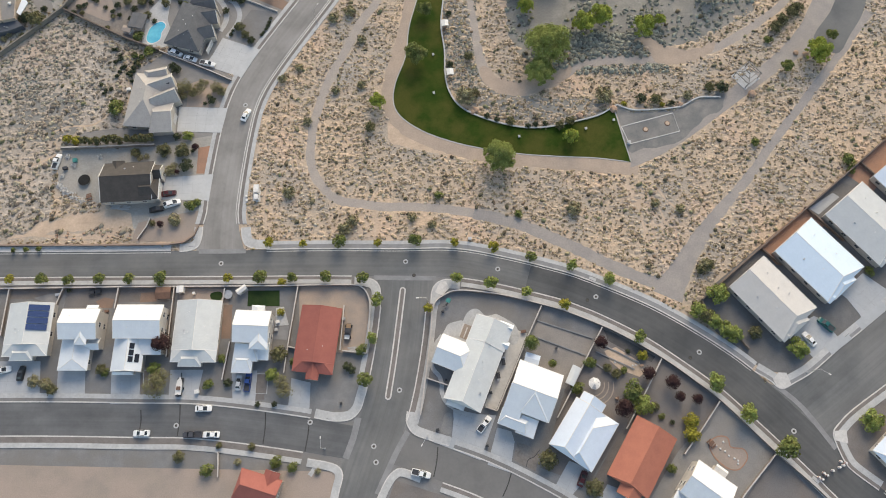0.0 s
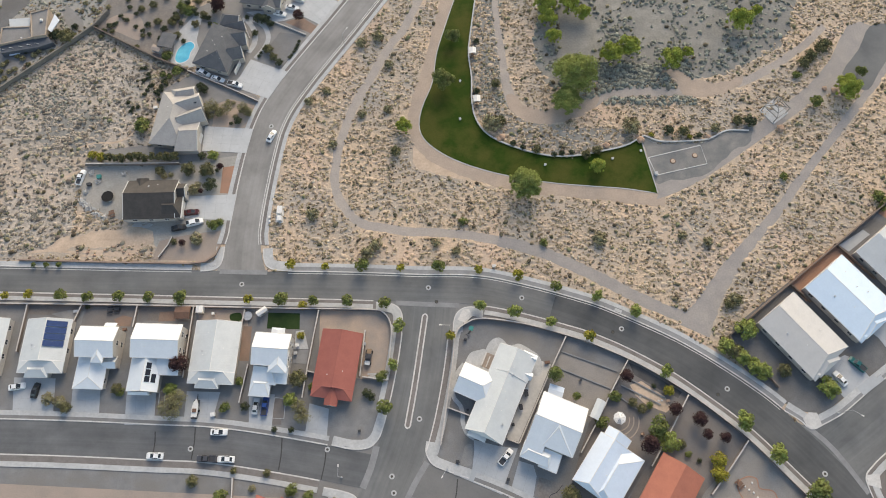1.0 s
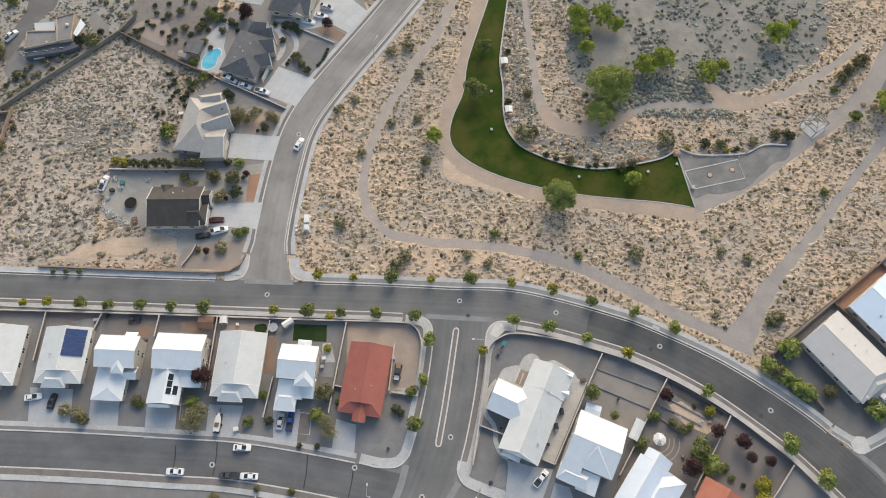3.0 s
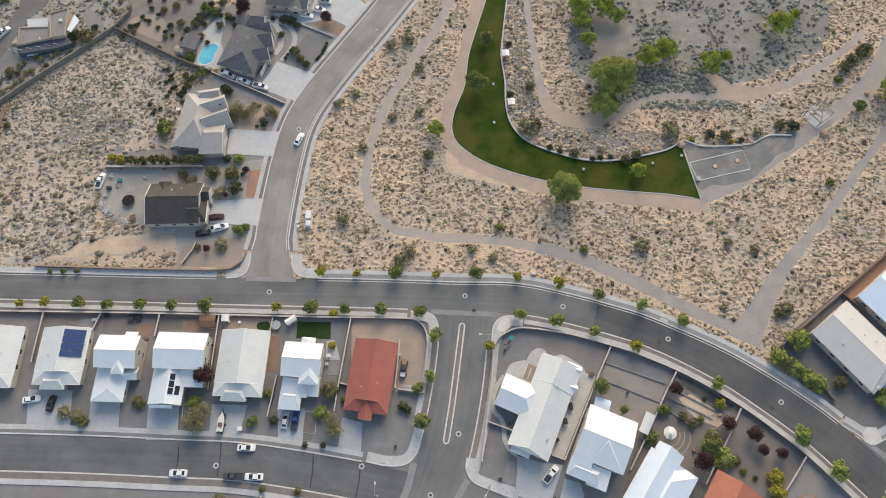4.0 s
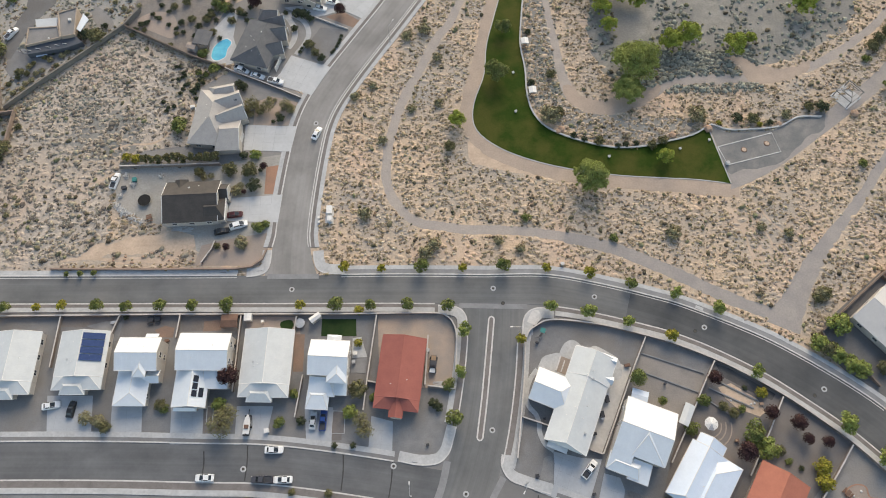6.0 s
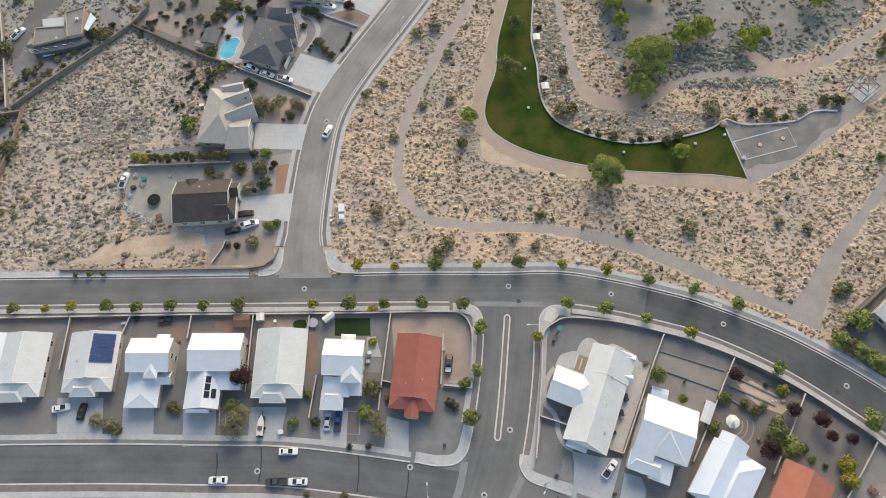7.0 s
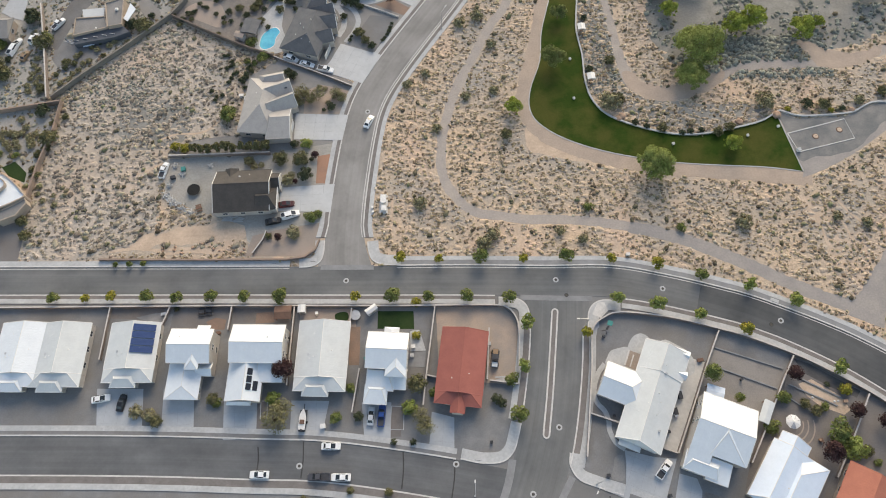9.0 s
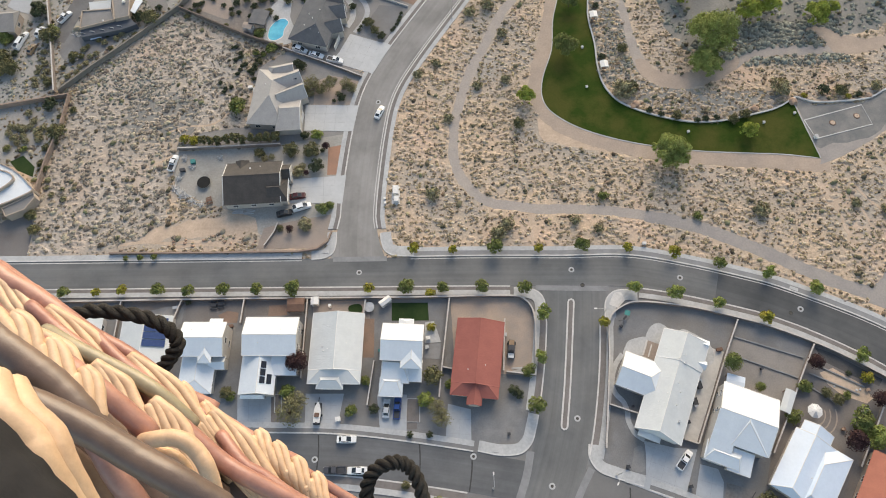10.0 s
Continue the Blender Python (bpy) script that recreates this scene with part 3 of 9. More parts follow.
# median of the cross street
med = glide([(54.5, -8.9), (53.4, -18.4), (52.0, -29.9), (50.5, -39.9)], 4)
d0, d1 = med[0] - med[1], med[-1] - med[-2]
d0, d1 = d0 / np.hypot(*d0), d1 / np.hypot(*d1)
ring = offset(med, 0.72) + [med[-1] + d1 * 0.5 + 0.5 * np.array((-d1[1], d1[0])), med[-1] + d1 * 0.75, med[-1] + d1 * 0.5 - 0.5 * np.array((-d1[1], d1[0]))]
ring += offset(med, -0.72)[::-1] + [med[0] + d0 * 0.5 + 0.5 * np.array((-d0[1], d0[0])), med[0] + d0 * 0.75, med[0] + d0 * 0.5 - 0.5 * np.array((-d0[1], d0[0]))]
slab("median_fill", ring, -0.1, 0.10, STRIP, label="gravel filled narrow median")
ribbon("median", ring + ring[:1], 0.2, -0.2, -0.1, 0.17, KERB, label="pale rounded concrete median kerb")

# crack seals across the residential streets
for a, b in ([(-19.0, -42.6), (-18.7, -48.6)], [(-8.1, -41.3), (-8.0, -49.8)], [(16.1, -43.4), (16.0, -52.2)], [(28.5, -45.4), (27.7, -54.4)], [(64.4, -53.7), (63.2, -61.5)], [(84.4, -60.8), (81.8, -66.8)]):
    ribbon("seal_line", glide([a, ((a[0] + b[0]) / 2 + 0.25, (a[1] + b[1]) / 2), b], 4), 0.16, -0.16, 0.0, 0.064, SEAL, label="black crack seal line", clear=False)

# trails and sand
def trail(name, points, half, high, material, label):
    """A trodden path whose edges wander."""
    line = glide(points, 14)
    along = np.concatenate([[0.0], np.cumsum([np.hypot(*(q - p)) for p, q in zip(line, line[1:])])])
    spots = np.arange(0.0, along[-1], 0.8)
    line = [np.array((np.interp(q, along, [p[0] for p in line]), np.interp(q, along, [p[1] for p in line]))) for q in spots]
    edge = []
    for k in (0, 1):
        base = np.interp(spots, np.linspace(0, along[-1], len(half[k])), half[k]) if hasattr(half, "__len__") else half
        edge.append(base * np.array([1 + 0.22 * noise.noise(Vector((q * 0.16, k * 9.0, high * 500))) + 0.20 * noise.noise(Vector((q * 0.7, k * 9.0 + 4, high * 500))) for q in spots]))
    return ribbon(name, line, edge[0], -edge[1], -0.1, high, material, label=label)


def rough_ring(points, steps, amount):
    """A smooth ring whose edge wanders."""
    return [np.array((q[0] + amount * noise.noise(Vector((q[0] * 0.35, q[1] * 0.35, 3.0))) + amount * 0.6 * noise.noise(Vector((q[0] * 1.1, q[1] * 1.1, 5.0))), q[1] + amount * noise.noise(Vector((q[0] * 0.35, q[1] * 0.35, 9.0))) + amount * 0.6 * noise.noise(Vector((q[0] * 1.1, q[1] * 1.1, 7.0))))) for q in closed(points, steps)]


T1 = glide([(59.3, 143.5), (53.7, 119.1)] + [(45.2, 94.2), (39.9, 85.1), (33.1, 70.1), (28.5, 59.0), (25.3, 44.6), (25.3, 32.7), (29.4, 24.5), (34.9, 20.1), (48.5, 17.8), (62.5, 17.3), (76.4, 15.2)], 5)
trail("path_1", T1[::5], 1.4, 0.012, TRAIL, "grey gravel foot trail")
T2 = glide([(76.1, 15.2), (86.8, 12.5), (96.9, 8.3), (108.5, 2.5), (118.3, -2.8), (128.0, -7.1), (136.1, -9.3)], 5)
trail("path_2", T2[::5], 1.8, 0.016, TRAIL_GREY, "grey gravel foot trail")
T3 = glide([(134.1, -12.7), (136.7, -7.2), (141.0, 0.3), (149.4, 11.6), (161.9, 25.3), (173.0, 38.9), (184.3, 52.2), (198.6, 69.0), (213.3, 87.0)], 5)
trail("path_3", T3[::5], ((6, 2.9, 1.7, 1.4, 1.35, 1.35, 1.35, 1.35), (3, 2.2, 1.5, 1.4, 1.35, 1.35, 1.35, 1.35)), 0.02, TRAIL_GREY, "grey gravel foot trail")
T4 = glide([(63.7, 143.6), (61.9, 119.4)] + [(55.7, 87.1), (53.1, 73.7), (50.2, 63.0), (49.5, 54.5), (52.7, 47.3), (60.0, 41.5), (73.4, 36.3), (87.6, 33.4), (105.4, 31.6), (119.5, 30.2), (128.3, 29.3)], 5)
trail("path_4", T4[::5], 2.2, 0.024, CRUSHER, "sandy crusher path round the lawn")
T5 = glide([(73.3, 144.0), (75.0, 119.9)] + [(77.0, 93.7), (78.6, 80.0), (79.8, 70.1), (83.6, 60.3), (93.4, 58.7), (104.7, 62.2), (115.4, 68.0), (130.5, 68.7), (147.5, 69.5), (163.4, 75.6), (180.6, 87.5), (189.9, 96.6)], 5)
trail("path_5", T5[::5], ((1.0, 1.0, 1.0, 1.1, 1.2, 1.7, 1.7, 1.6, 1.6, 1.6, 1.5, 1.4, 1.3, 1.3), (1.0, 1.0, 1.0, 1.1, 1.2, 1.7, 1.7, 1.6, 1.6, 1.6, 1.5, 1.4, 1.3, 1.3)), 0.014, TRAIL, "worn dirt trail through the brush")
slab("path_6", glide([(125.7, 29.7), (132.2, 32.2), (141.8, 37.4), (153.7, 45.8), (166.0, 54.9), (178.6, 64.3), (191.4, 72.8), (199.0, 82.7), (205.5, 96.4), (197.7, 96.5), (189.4, 82.8), (179.9, 71.9), (169.2, 63.3), (160.8, 57.1), (156.6, 53.4), (149.1, 52.7), (141.4, 49.5), (135.9, 49.2), (128.5, 48.6), (123.2, 51.0), (126.5, 32.0)], 2), -0.1, 0.028, TRAIL_GREY, label="wide grey gravel path beside the lawn")
slab("grey_ground", rough_ring([(91.0, 190.0), (90.6, 130.0), (91.0, 100.4), (89.2, 88.4), (90.4, 77.0), (95.0, 69.8), (103.4, 70.0), (115.9, 73.9), (132.9, 73.9), (148.2, 75.0), (163.3, 81.4), (177.8, 94.5), (186.0, 130.0), (190.0, 190.0)], 9, 1.0), -0.1, 0.006, SAGE_SOIL, clear=False, label="grey silty soil under sage")
slab("vacant_lot", [(-61.5, 90.2), (-72.2, 79.7), (-85.5, 67.1), (-89.2, 57.6), (-90.7, 35.3), (-91.5, 22.2), (-89.9, 5.1), (-67.3, 7.0), (-54.1, 11.4), (-56.0, 32.6), (-53.8, 39.7), (-34.6, 44.9), (-36.1, 61.4), (-39.5, 75.9)], -0.1, 0.003, LOT_SOIL, clear=False, label="grey-tan soil of a vacant lot")
slab("grey_ground_2", rough_ring([(-71.5, 54.2), (-63.2, 59.3), (-53.6, 57.1), (-48.8, 49.8), (-53.1, 42.7), (-63.8, 41.9), (-71.1, 47.0)], 5, 0.8), -0.1, 0.006, SAGE_SOIL, clear=False, label="grey silty soil in the vacant lot")
slab("bare_ground_1", rough_ring([(-60.6, 10.4), (-56.5, 14.2), (-51.2, 14.6), (-46.0, 17.3), (-40.5, 16.6), (-35.4, 18.3), (-28.6, 16.4), (-29.4, 13.2), (-34.2, 12.0), (-38.7, 13.1), (-44.8, 10.9), (-51.2, 11.7), (-56.1, 9.3)], 5, 0.5), -0.1, 0.008, BARE, label="bare orange sand")
slab("bare_ground_2", rough_ring([(123.4, 23.6), (133.0, 23.5), (132.7, 12.2), (137.6, 3.0), (135.5, -0.9), (127.9, -0.1), (128.5, 14.1), (121.9, 17.9)], 5, 0.8), -0.1, 0.009, BARE, clear=False, label="bare orange sand")
slab("bare_ground_4", rough_ring([(79.4, 66.0), (81.4, 60.4), (86.0, 56.8), (93.6, 56.2), (100.6, 58.2), (107.4, 61.4), (110.2, 66.4), (105.6, 65.6), (99.6, 62.6), (92.8, 61.6), (86.2, 62.4), (82.6, 66.8)], 5, 0.8), -0.1, 0.016, CRUSHER, label="pinkish bare sand at a bend of the trail")
slab("bare_ground_5", rough_ring([(131.4, 77.2), (136.2, 77.8), (141.6, 74.4), (150.4, 72.2), (158.6, 75.2), (157.2, 71.6), (149.2, 67.6), (140.2, 67.2), (136.4, 70.6), (135.0, 74.4)], 5, 0.8), -0.1, 0.018, CRUSHER, label="pinkish bare sand beside the trail")
slab("bare_ground_3", rough_ring([(50.0, 47.3), (59.1, 42.1), (69.8, 37.6), (64.4, 35.7), (55.5, 37.8), (50.0, 40.3)], 5, 0.6), -0.1, 0.008, BARE, label="bare orange sand")

# park lawn with its mowing strip and low wall
LAWN_W = glide([(67.0, 143.8), (65.1, 119.6)] + [(58.8, 94.0), (56.1, 82.6), (55.0, 71.5), (51.7, 61.2), (51.2, 53.5), (54.5, 47.9), (62.7, 42.5), (75.3, 38.1), (91.3, 35.1), (105.6, 33.9), (116.2, 33.2), (126.3, 31.7)], 4)
LAWN_N = glide([(122.5, 51.4), (117.5, 48.4), (110.0, 46.3), (100.8, 44.4), (91.8, 44.5), (81.3, 47.5), (73.4, 51.7), (69.4, 57.6), (68.1, 64.8), (68.0, 73.5), (67.0, 82.4), (67.5, 90.4)] + [(70.8, 119.8), (73.1, 144.0)], 4)
slab("lawn", LAWN_W + LAWN_N, -0.1, 0.06, LAWN, label="mown green park lawn with dry patches")
ribbon("mowing_strip", LAWN_W + [LAWN_N[0]], 0.14, -0.14, -0.1, 0.12, CONCRETE, label="pale concrete mowing strip")
garden_wall(LAWN_N[::-1] + glide([(123.7, 52.0), (128.8, 50.1), (136.5, 50.2), (144.2, 51.1), (150.4, 54.3), (157.6, 54.4)], 4), 0.45, 0.34, CONCRETE, "low curving concrete seat wall beside the lawn")
COURT = [(124.4, 44.2), (141.5, 48.9), (142.9, 42.3), (126.4, 38.0)]
slab("court_surround", rough_ring([(123.6, 50.4), (128.5, 49.2), (136.0, 49.4), (141.6, 49.8), (150.2, 53.2), (158.6, 56.4), (158.2, 51.0), (152.0, 47.6), (146.4, 41.8), (140.4, 38.2), (133.0, 36.6), (126.4, 35.6), (124.6, 42.0)], 4, 0.9), -0.1, 0.036, COURT_GREY, label="slate grey gravel round the court")
slab("play_court", COURT, -0.1, 0.05, COURT_GREY, label="gravel horseshoe court")
ribbon("court_edge", COURT + COURT[:1], 0.14, -0.14, -0.1, 0.14, KERB, label="pale concrete court edge", kind="structure")

# ---- yards ----
slab("ground_2", [p for p in MAIN if p[0] > -205] + [(230, -260), (-205, -260)], -0.2, 0.004, GRAVEL, label="grey gravel ground of the housing estate")
def yard(outline, material, level, label, round_=0, clear=True):
    return slab("yard", closed(outline, round_) if round_ else outline, -0.1, level, material, clear=clear, label=label)


yard([(-200, -7.4), (24, -7.4), (30, -40.2), (-200, -40.2)], GRAVEL, 0.020, "gravel covered house yards")
yard([(23.7, -7.4), (41.2, -7.6), (43.9, -10.1), (45.2, -14.6), (44.0, -27.8), (37.8, -27.4), (24.7, -26.3)], PEACH_GRAVEL, 0.026, "tan gravel back yard")
yard([(24.7, -26.3), (44.0, -27.8), (43.9, -37.8), (41.8, -42.4), (36.7, -43.6), (23.2, -42.5)], GRAVEL, 0.030, "grey gravel front yard")
yard([(-29.6, -7.4), (-14.9, -7.6), (-14.5, -11.5), (-29.0, -11.3)], BROWN_GRAVEL, 0.030, "brown gravel back yard")
yard([(-45.2, -7.2), (-30.4, -7.4), (-31.0, -13.0), (-44.3, -12.8)], BROWN_GRAVEL, 0.030, "brown gravel back yard")
yard([(-62.1, -6.9), (-47.8, -7.1), (-47.3, -10.2), (-61.5, -10.0)], BROWN_GRAVEL, 0.030, "brown gravel back yard")
yard([(-11.9, -7.6), (2.7, -7.8), (3.1, -12.6), (-11.4, -12.4)], PINK_GRAVEL, 0.030, "tan gravel back yard")
yard([(1.6, -12.6), (4.3, -12.6), (4.5, -22.7), (1.8, -22.7)], BRICK_GRAVEL, 0.036, "red gravel side yard")
yard([(8.6, -8.4), (17.9, -8.5), (18.2, -13.3), (8.7, -13.2)], TURF, 0.036, "small dark green yard lawn")
yard([(-2.4, -9.1), (0.3, -8.6), (1.1, -10.2), (-0.1, -11.6), (-2.2, -10.8)], TURF, 0.042, "round patch of dark turf", 3)
yard([(-20.3, -32.2), (-14.6, -32.2), (-13.8, -38.9), (-19.8, -38.8)], BROWN_GRAVEL, 0.036, "brown gravel front bed")
yard([(12.5, -33.2), (15.4, -33.3), (15.5, -40.2), (12.6, -40.2)], BROWN_GRAVEL, 0.036, "brown gravel front bed")
# corner lot of the large white house
yard([(66.0, -10.4), (74.1, -9.8), (85.7, -11.7), (95.6, -14.4), (90.1, -23.9), (82.9, -39.9), (77.6, -54.3), (62.1, -50.4), (59.7, -45.8), (60.5, -38.0), (62.5, -26.8), (63.6, -14.8)], GRAVEL, 0.022, "grey gravel corner yard")
yard([(95.9, -14.6), (112.8, -19.9), (107.0, -30.6), (100.6, -38.5), (80.7, -55.1), (77.6, -54.3), (85.7, -32.0)], GRAVEL, 0.028, "grey gravel yard")
yard([(94.0, -18.8), (109.7, -24.2), (107.0, -30.6), (100.6, -38.5), (89.0, -32.0), (91.6, -23.2)], TERRACE_GRAVEL, 0.034, "tan-grey gravel terraced yard")
yard([(113.1, -20.2), (129.1, -30.0), (117.4, -47.3), (105.0, -64.3), (92.9, -59.7), (100.6, -38.5)], BROWN_GRAVEL, 0.024, "brown gravel planted yard")
yard([(129.4, -30.3), (144.6, -42.2), (130.6, -55.8), (119.7, -70.2), (104.8, -65.7), (117.4, -47.3)], BROWN_GRAVEL, 0.030, "brown gravel yard")
yard([(144.9, -42.6), (157.3, -56.1), (145.5, -70.5), (119.6, -70.9), (130.6, -55.8)], LIGHT_GRAVEL, 0.026, "grey gravel yard")
yard([(157.6, -56.4), (167.1, -68.7), (157.7, -79.1), (141.3, -78.9), (145.5, -70.5)], BROWN_GRAVEL, 0.032, "brown gravel yard")
# houses across the bend
yard([(143.5, -11.1), (161.5, 2.7), (178.3, 15.3), (208.3, 39.0), (229.4, 27.9), (199.4, -11.9), (165.2, -35.4), (157.4, -33.7), (148.8, -26.3), (141.7, -17.9)], MID_GRAVEL, 0.022, "grey gravel yards")
yard([(178.4, 15.6), (162.4, 3.0), (166.6, -2.7), (183.3, 9.7)], RED_GRAVEL, 0.030, "red gravel back yard")
yard([(193.5, 26.1), (208.2, 38.4), (217.0, 35.9), (200.3, 20.6)], RED_GRAVEL, 0.030, "red gravel back yard")
yard([(180.4, -48.1), (191.0, -41.3), (200.3, -50.7), (195.5, -71.2), (186.2, -63.9), (180.3, -56.4)], BROWN_GRAVEL, 0.022, "brown gravel corner yard")
# south side of the residential streets
yard([(-160, -53.5), (43, -60), (36, -100), (-160, -100)], PINK_GRAVEL, 0.020, "tan gravel yard")
yard([(52.7, -62.1), (62.0, -65.2), (77.1, -69.6), (73.7, -83.5), (45.5, -83.1)], BROWN_GRAVEL, 0.020, "brown gravel yard")
yard([(21.0, -33.3), (28.3, -34.7), (29.2, -45.7), (20.9, -44.6)], GRAVEL, 0.018, "grey gravel yard")
yard([(39.7, -37.7), (45.2, -29.8), (44.6, -39.4), (42.5, -44.8), (36.8, -46.2), (28.0, -44.6)], GRAVEL, 0.016, "grey gravel verge")
yard([(58.1, -10.0), (64.0, -10.0), (62.9, -38.0), (59.7, -50.4), (56.6, -47.3)], GRAVEL, 0.014, "grey gravel verge")
yard([(174.1, -56.3), (180.4, -48.1), (191.0, -41.3), (200.3, -50.7), (195.5, -71.2), (181.6, -65.2)], BROWN_GRAVEL, 0.016, "brown gravel corner yard")
# houses on the side street
yard([(-56.0, 38.2), (-24.8, 40.1), (-6.2, 44.1), (-6.5, 31.2), (-8.1, 11.4), (-9.0, 8.7), (-27.0, 8.0), (-29.5, 16.7), (-39.0, 19.8), (-53.0, 25.1)], YARD_DIRT, 0.022, "grey dirt yard")
yard([(-35.4, 66.4), (-22.4, 76.0), (-0.6, 63.7), (-2.4, 46.1), (-6.1, 43.1), (-25.7, 39.8), (-53.5, 39.4), (-48.0, 44.7), (-33.7, 46.5)], LIGHT_GRAVEL, 0.028, "grey gravel yard")
yard([(-31.9, 76.1), (-24.4, 77.1), (1.3, 63.7), (12.9, 87.8), (17.8, 104.0), (-12.2, 109.2), (-28.9, 100.0), (-37.4, 81.7)], LIGHT_GRAVEL, 0.034, "grey gravel yard")
yard([(-20.1, 15.3), (-7.3, 17.5), (-8.3, 10.5), (-10.6, 7.2), (-28.3, 7.5), (-26.8, 13.5)], PINK_GRAVEL, 0.030, "tan gravel front yard")
yard([(-10.8, 38.7), (-6.2, 39.5), (-6.7, 29.7), (-10.6, 29.7)], RED_GRAVEL, 0.036, "red gravel front bed")
yard([(-11.4, 63.9), (-2.2, 61.2), (-3.4, 53.2), (-16.2, 53.0), (-16.2, 61.8)], PEACH_GRAVEL, 0.040, "peach gravel planted front yard")
yard([(2.1, 90.7), (9.9, 89.6), (5.1, 75.5), (-4.1, 79.0)], GRAVEL, 0.046, "grey gravel planted front yard")
# far corner plots
yard([(-98.4, 6.4), (-90.8, 4.3), (-91.2, 15.6), (-94.3, 20.5), (-101.0, 16.6)], BROWN_GRAVEL, 0.020, "dark gravel yard")
yard([(-145.4, 139.6), (-48.6, 135.2), (-60.7, 97.6), (-64.6, 87.3), (-93.4, 61.0), (-94.7, 59.0), (-111.5, 56.4), (-127.1, 74.9), (-133.7, 98.0)], YARD_DIRT, 0.020, "grey dirt yard", clear=False)
yard([(-106.0, 35.7), (-111.5, 56.4), (-90.3, 58.4), (-91.5, 41.0), (-92.6, 28.0), (-98.9, 33.6)], YARD_DIRT, 0.024, "scrubby back yard", clear=False)

yard([(-61.3, 91.5), (-37.3, 78.9), (-33.7, 85.1), (-30.4, 108.6), (-59.1, 112.2)], MID_DIRT, 0.026, "shaded back yard")
yard([(-58.5, 94.7), (-53.4, 97.8), (-47.3, 96.7), (-44.9, 91.4), (-45.8, 86.8), (-51.3, 88.9), (-56.2, 91.4)], PINK_GRAVEL, 0.034, "pinkish gravel back yard", 3)
yard([(-73.9, 100.7), (-69.9, 98.1), (-66.1, 93.4), (-67.0, 90.5), (-70.3, 91.3), (-73.7, 95.8)], LIGHT_GRAVEL, 0.05, "grey paved terrace", 3)
yard([(-97.2, 111.2), (-85.9, 111.6), (-87.0, 101.5), (-91.3, 95.2), (-94.3, 87.9), (-96.7, 79.1), (-100.1, 79.0), (-99.1, 91.3), (-96.5, 99.9)], MID_GRAVEL, 0.038, "dark gravel drive")
yard([(-103.2, 36.2), (-99.7, 38.2), (-95.4, 34.3), (-95.2, 31.0), (-100.4, 33.3)], TURF, 0.040, "small dark green lawn")
yard([(6.6, 86.4), (10.5, 96.1), (17.0, 93.9), (21.7, 102.6), (16.6, 116.2), (-7.6, 115.4), (-11.7, 100.2)], LIGHT_GRAVEL, 0.038, "grey gravel planted front yard")

yard([(-97.8, 82.3), (-81.3, 84.0), (-76.7, 85.4), (-81.0, 77.7), (-88.6, 71.0), (-93.3, 69.9), (-97.5, 75.0)], GRAVEL, 0.030, "dark gravel yard beside a flat-roofed house")
slab("grey_ground_3", rough_ring([(98.5, 101.0), (104.0, 104.0), (110.2, 100.2), (111.6, 89.2), (107.3, 84.4), (99.8, 86.5)], 7, 0.8), -0.1, 0.016, SAGE_SOIL, label="bare grey clearing under trees")


# driveways
def drive(outline, material=DRIVE, n_=[0]):
    """A concrete apron with its sawn joints."""
    n_[0] += 1
    z = 0.10 + 0.004 * (n_[0] % 4)
    ob = slab("driveway", outline, -0.1, z, material, label="pale grey concrete driveway")
    p = np.array(outline)
    edges = np.roll(p, -1, 0) - p
    d = edges[np.argmax(np.hypot(edges[:, 0], edges[:, 1]))]
    d = d / np.hypot(*d)
    verts, faces = [], []
    for u in (d, np.array((-d[1], d[0]))):
        v = np.array((-u[1], u[0]))
        lo, hi = (p @ v).min(), (p @ v).max()
        k = max(2, round((hi - lo) / 3.2))
        for c in np.linspace(lo, hi, k + 1)[1:-1]:
            cuts = sorted(float(a @ u + (b - a) @ u * (c - a @ v) / ((b - a) @ v)) for a, b in zip(p, np.roll(p, -1, 0)) if (a @ v - c) * (b @ v - c) < 0)
            for s0, s1 in zip(cuts[::2], cuts[1::2]):
                i = len(verts)
                verts += [(*(u * s + v * (c + w)), z + 0.004) for s, w in ((s0, -0.022), (s1, -0.022), (s1, 0.022), (s0, 0.022))]
                faces.append((i, i + 1, i + 2, i + 3))
    if faces:
        solid("joint", verts, faces, SEAL_PALE, ob)
    return ob


drive([(-28.8, -31.2), (-20.5, -31.4), (-19.7, -40.7), (-27.8, -40.9)])
drive([(-11.9, -31.5), (-2.5, -31.6), (-3.3, -37.2), (-2.9, -40.9), (-11.5, -41.1)])
drive([(5.6, -31.9), (12.9, -32.0), (13.0, -40.8), (6.7, -41.1)])
drive([(22.9, -34.3), (28.4, -35.7), (28.4, -45.1), (22.2, -44.5)])
drive([(-44.4, -28.6), (-36.6, -28.7), (-35.2, -40.2), (-43.2, -40.1)])
drive([(-61.4, -28.4), (-49.6, -28.5), (-48.0, -40.0), (-59.2, -39.9)])
drive([(68.8, -43.4), (75.6, -45.0), (80.8, -45.4), (77.4, -53.9), (76.2, -57.4), (64.6, -52.9), (68.3, -51.4), (68.9, -46.3)])
drive([(81.0, -48.7), (84.9, -49.8), (85.7, -52.6), (84.7, -57.5), (83.9, -60.6), (78.0, -58.5)])
drive([(100.4, -57.8), (106.1, -60.0), (102.9, -64.3), (99.9, -67.4), (95.2, -65.8)])
drive([(110.4, -64.0), (118.5, -67.3), (113.1, -75.7), (104.3, -72.8)])
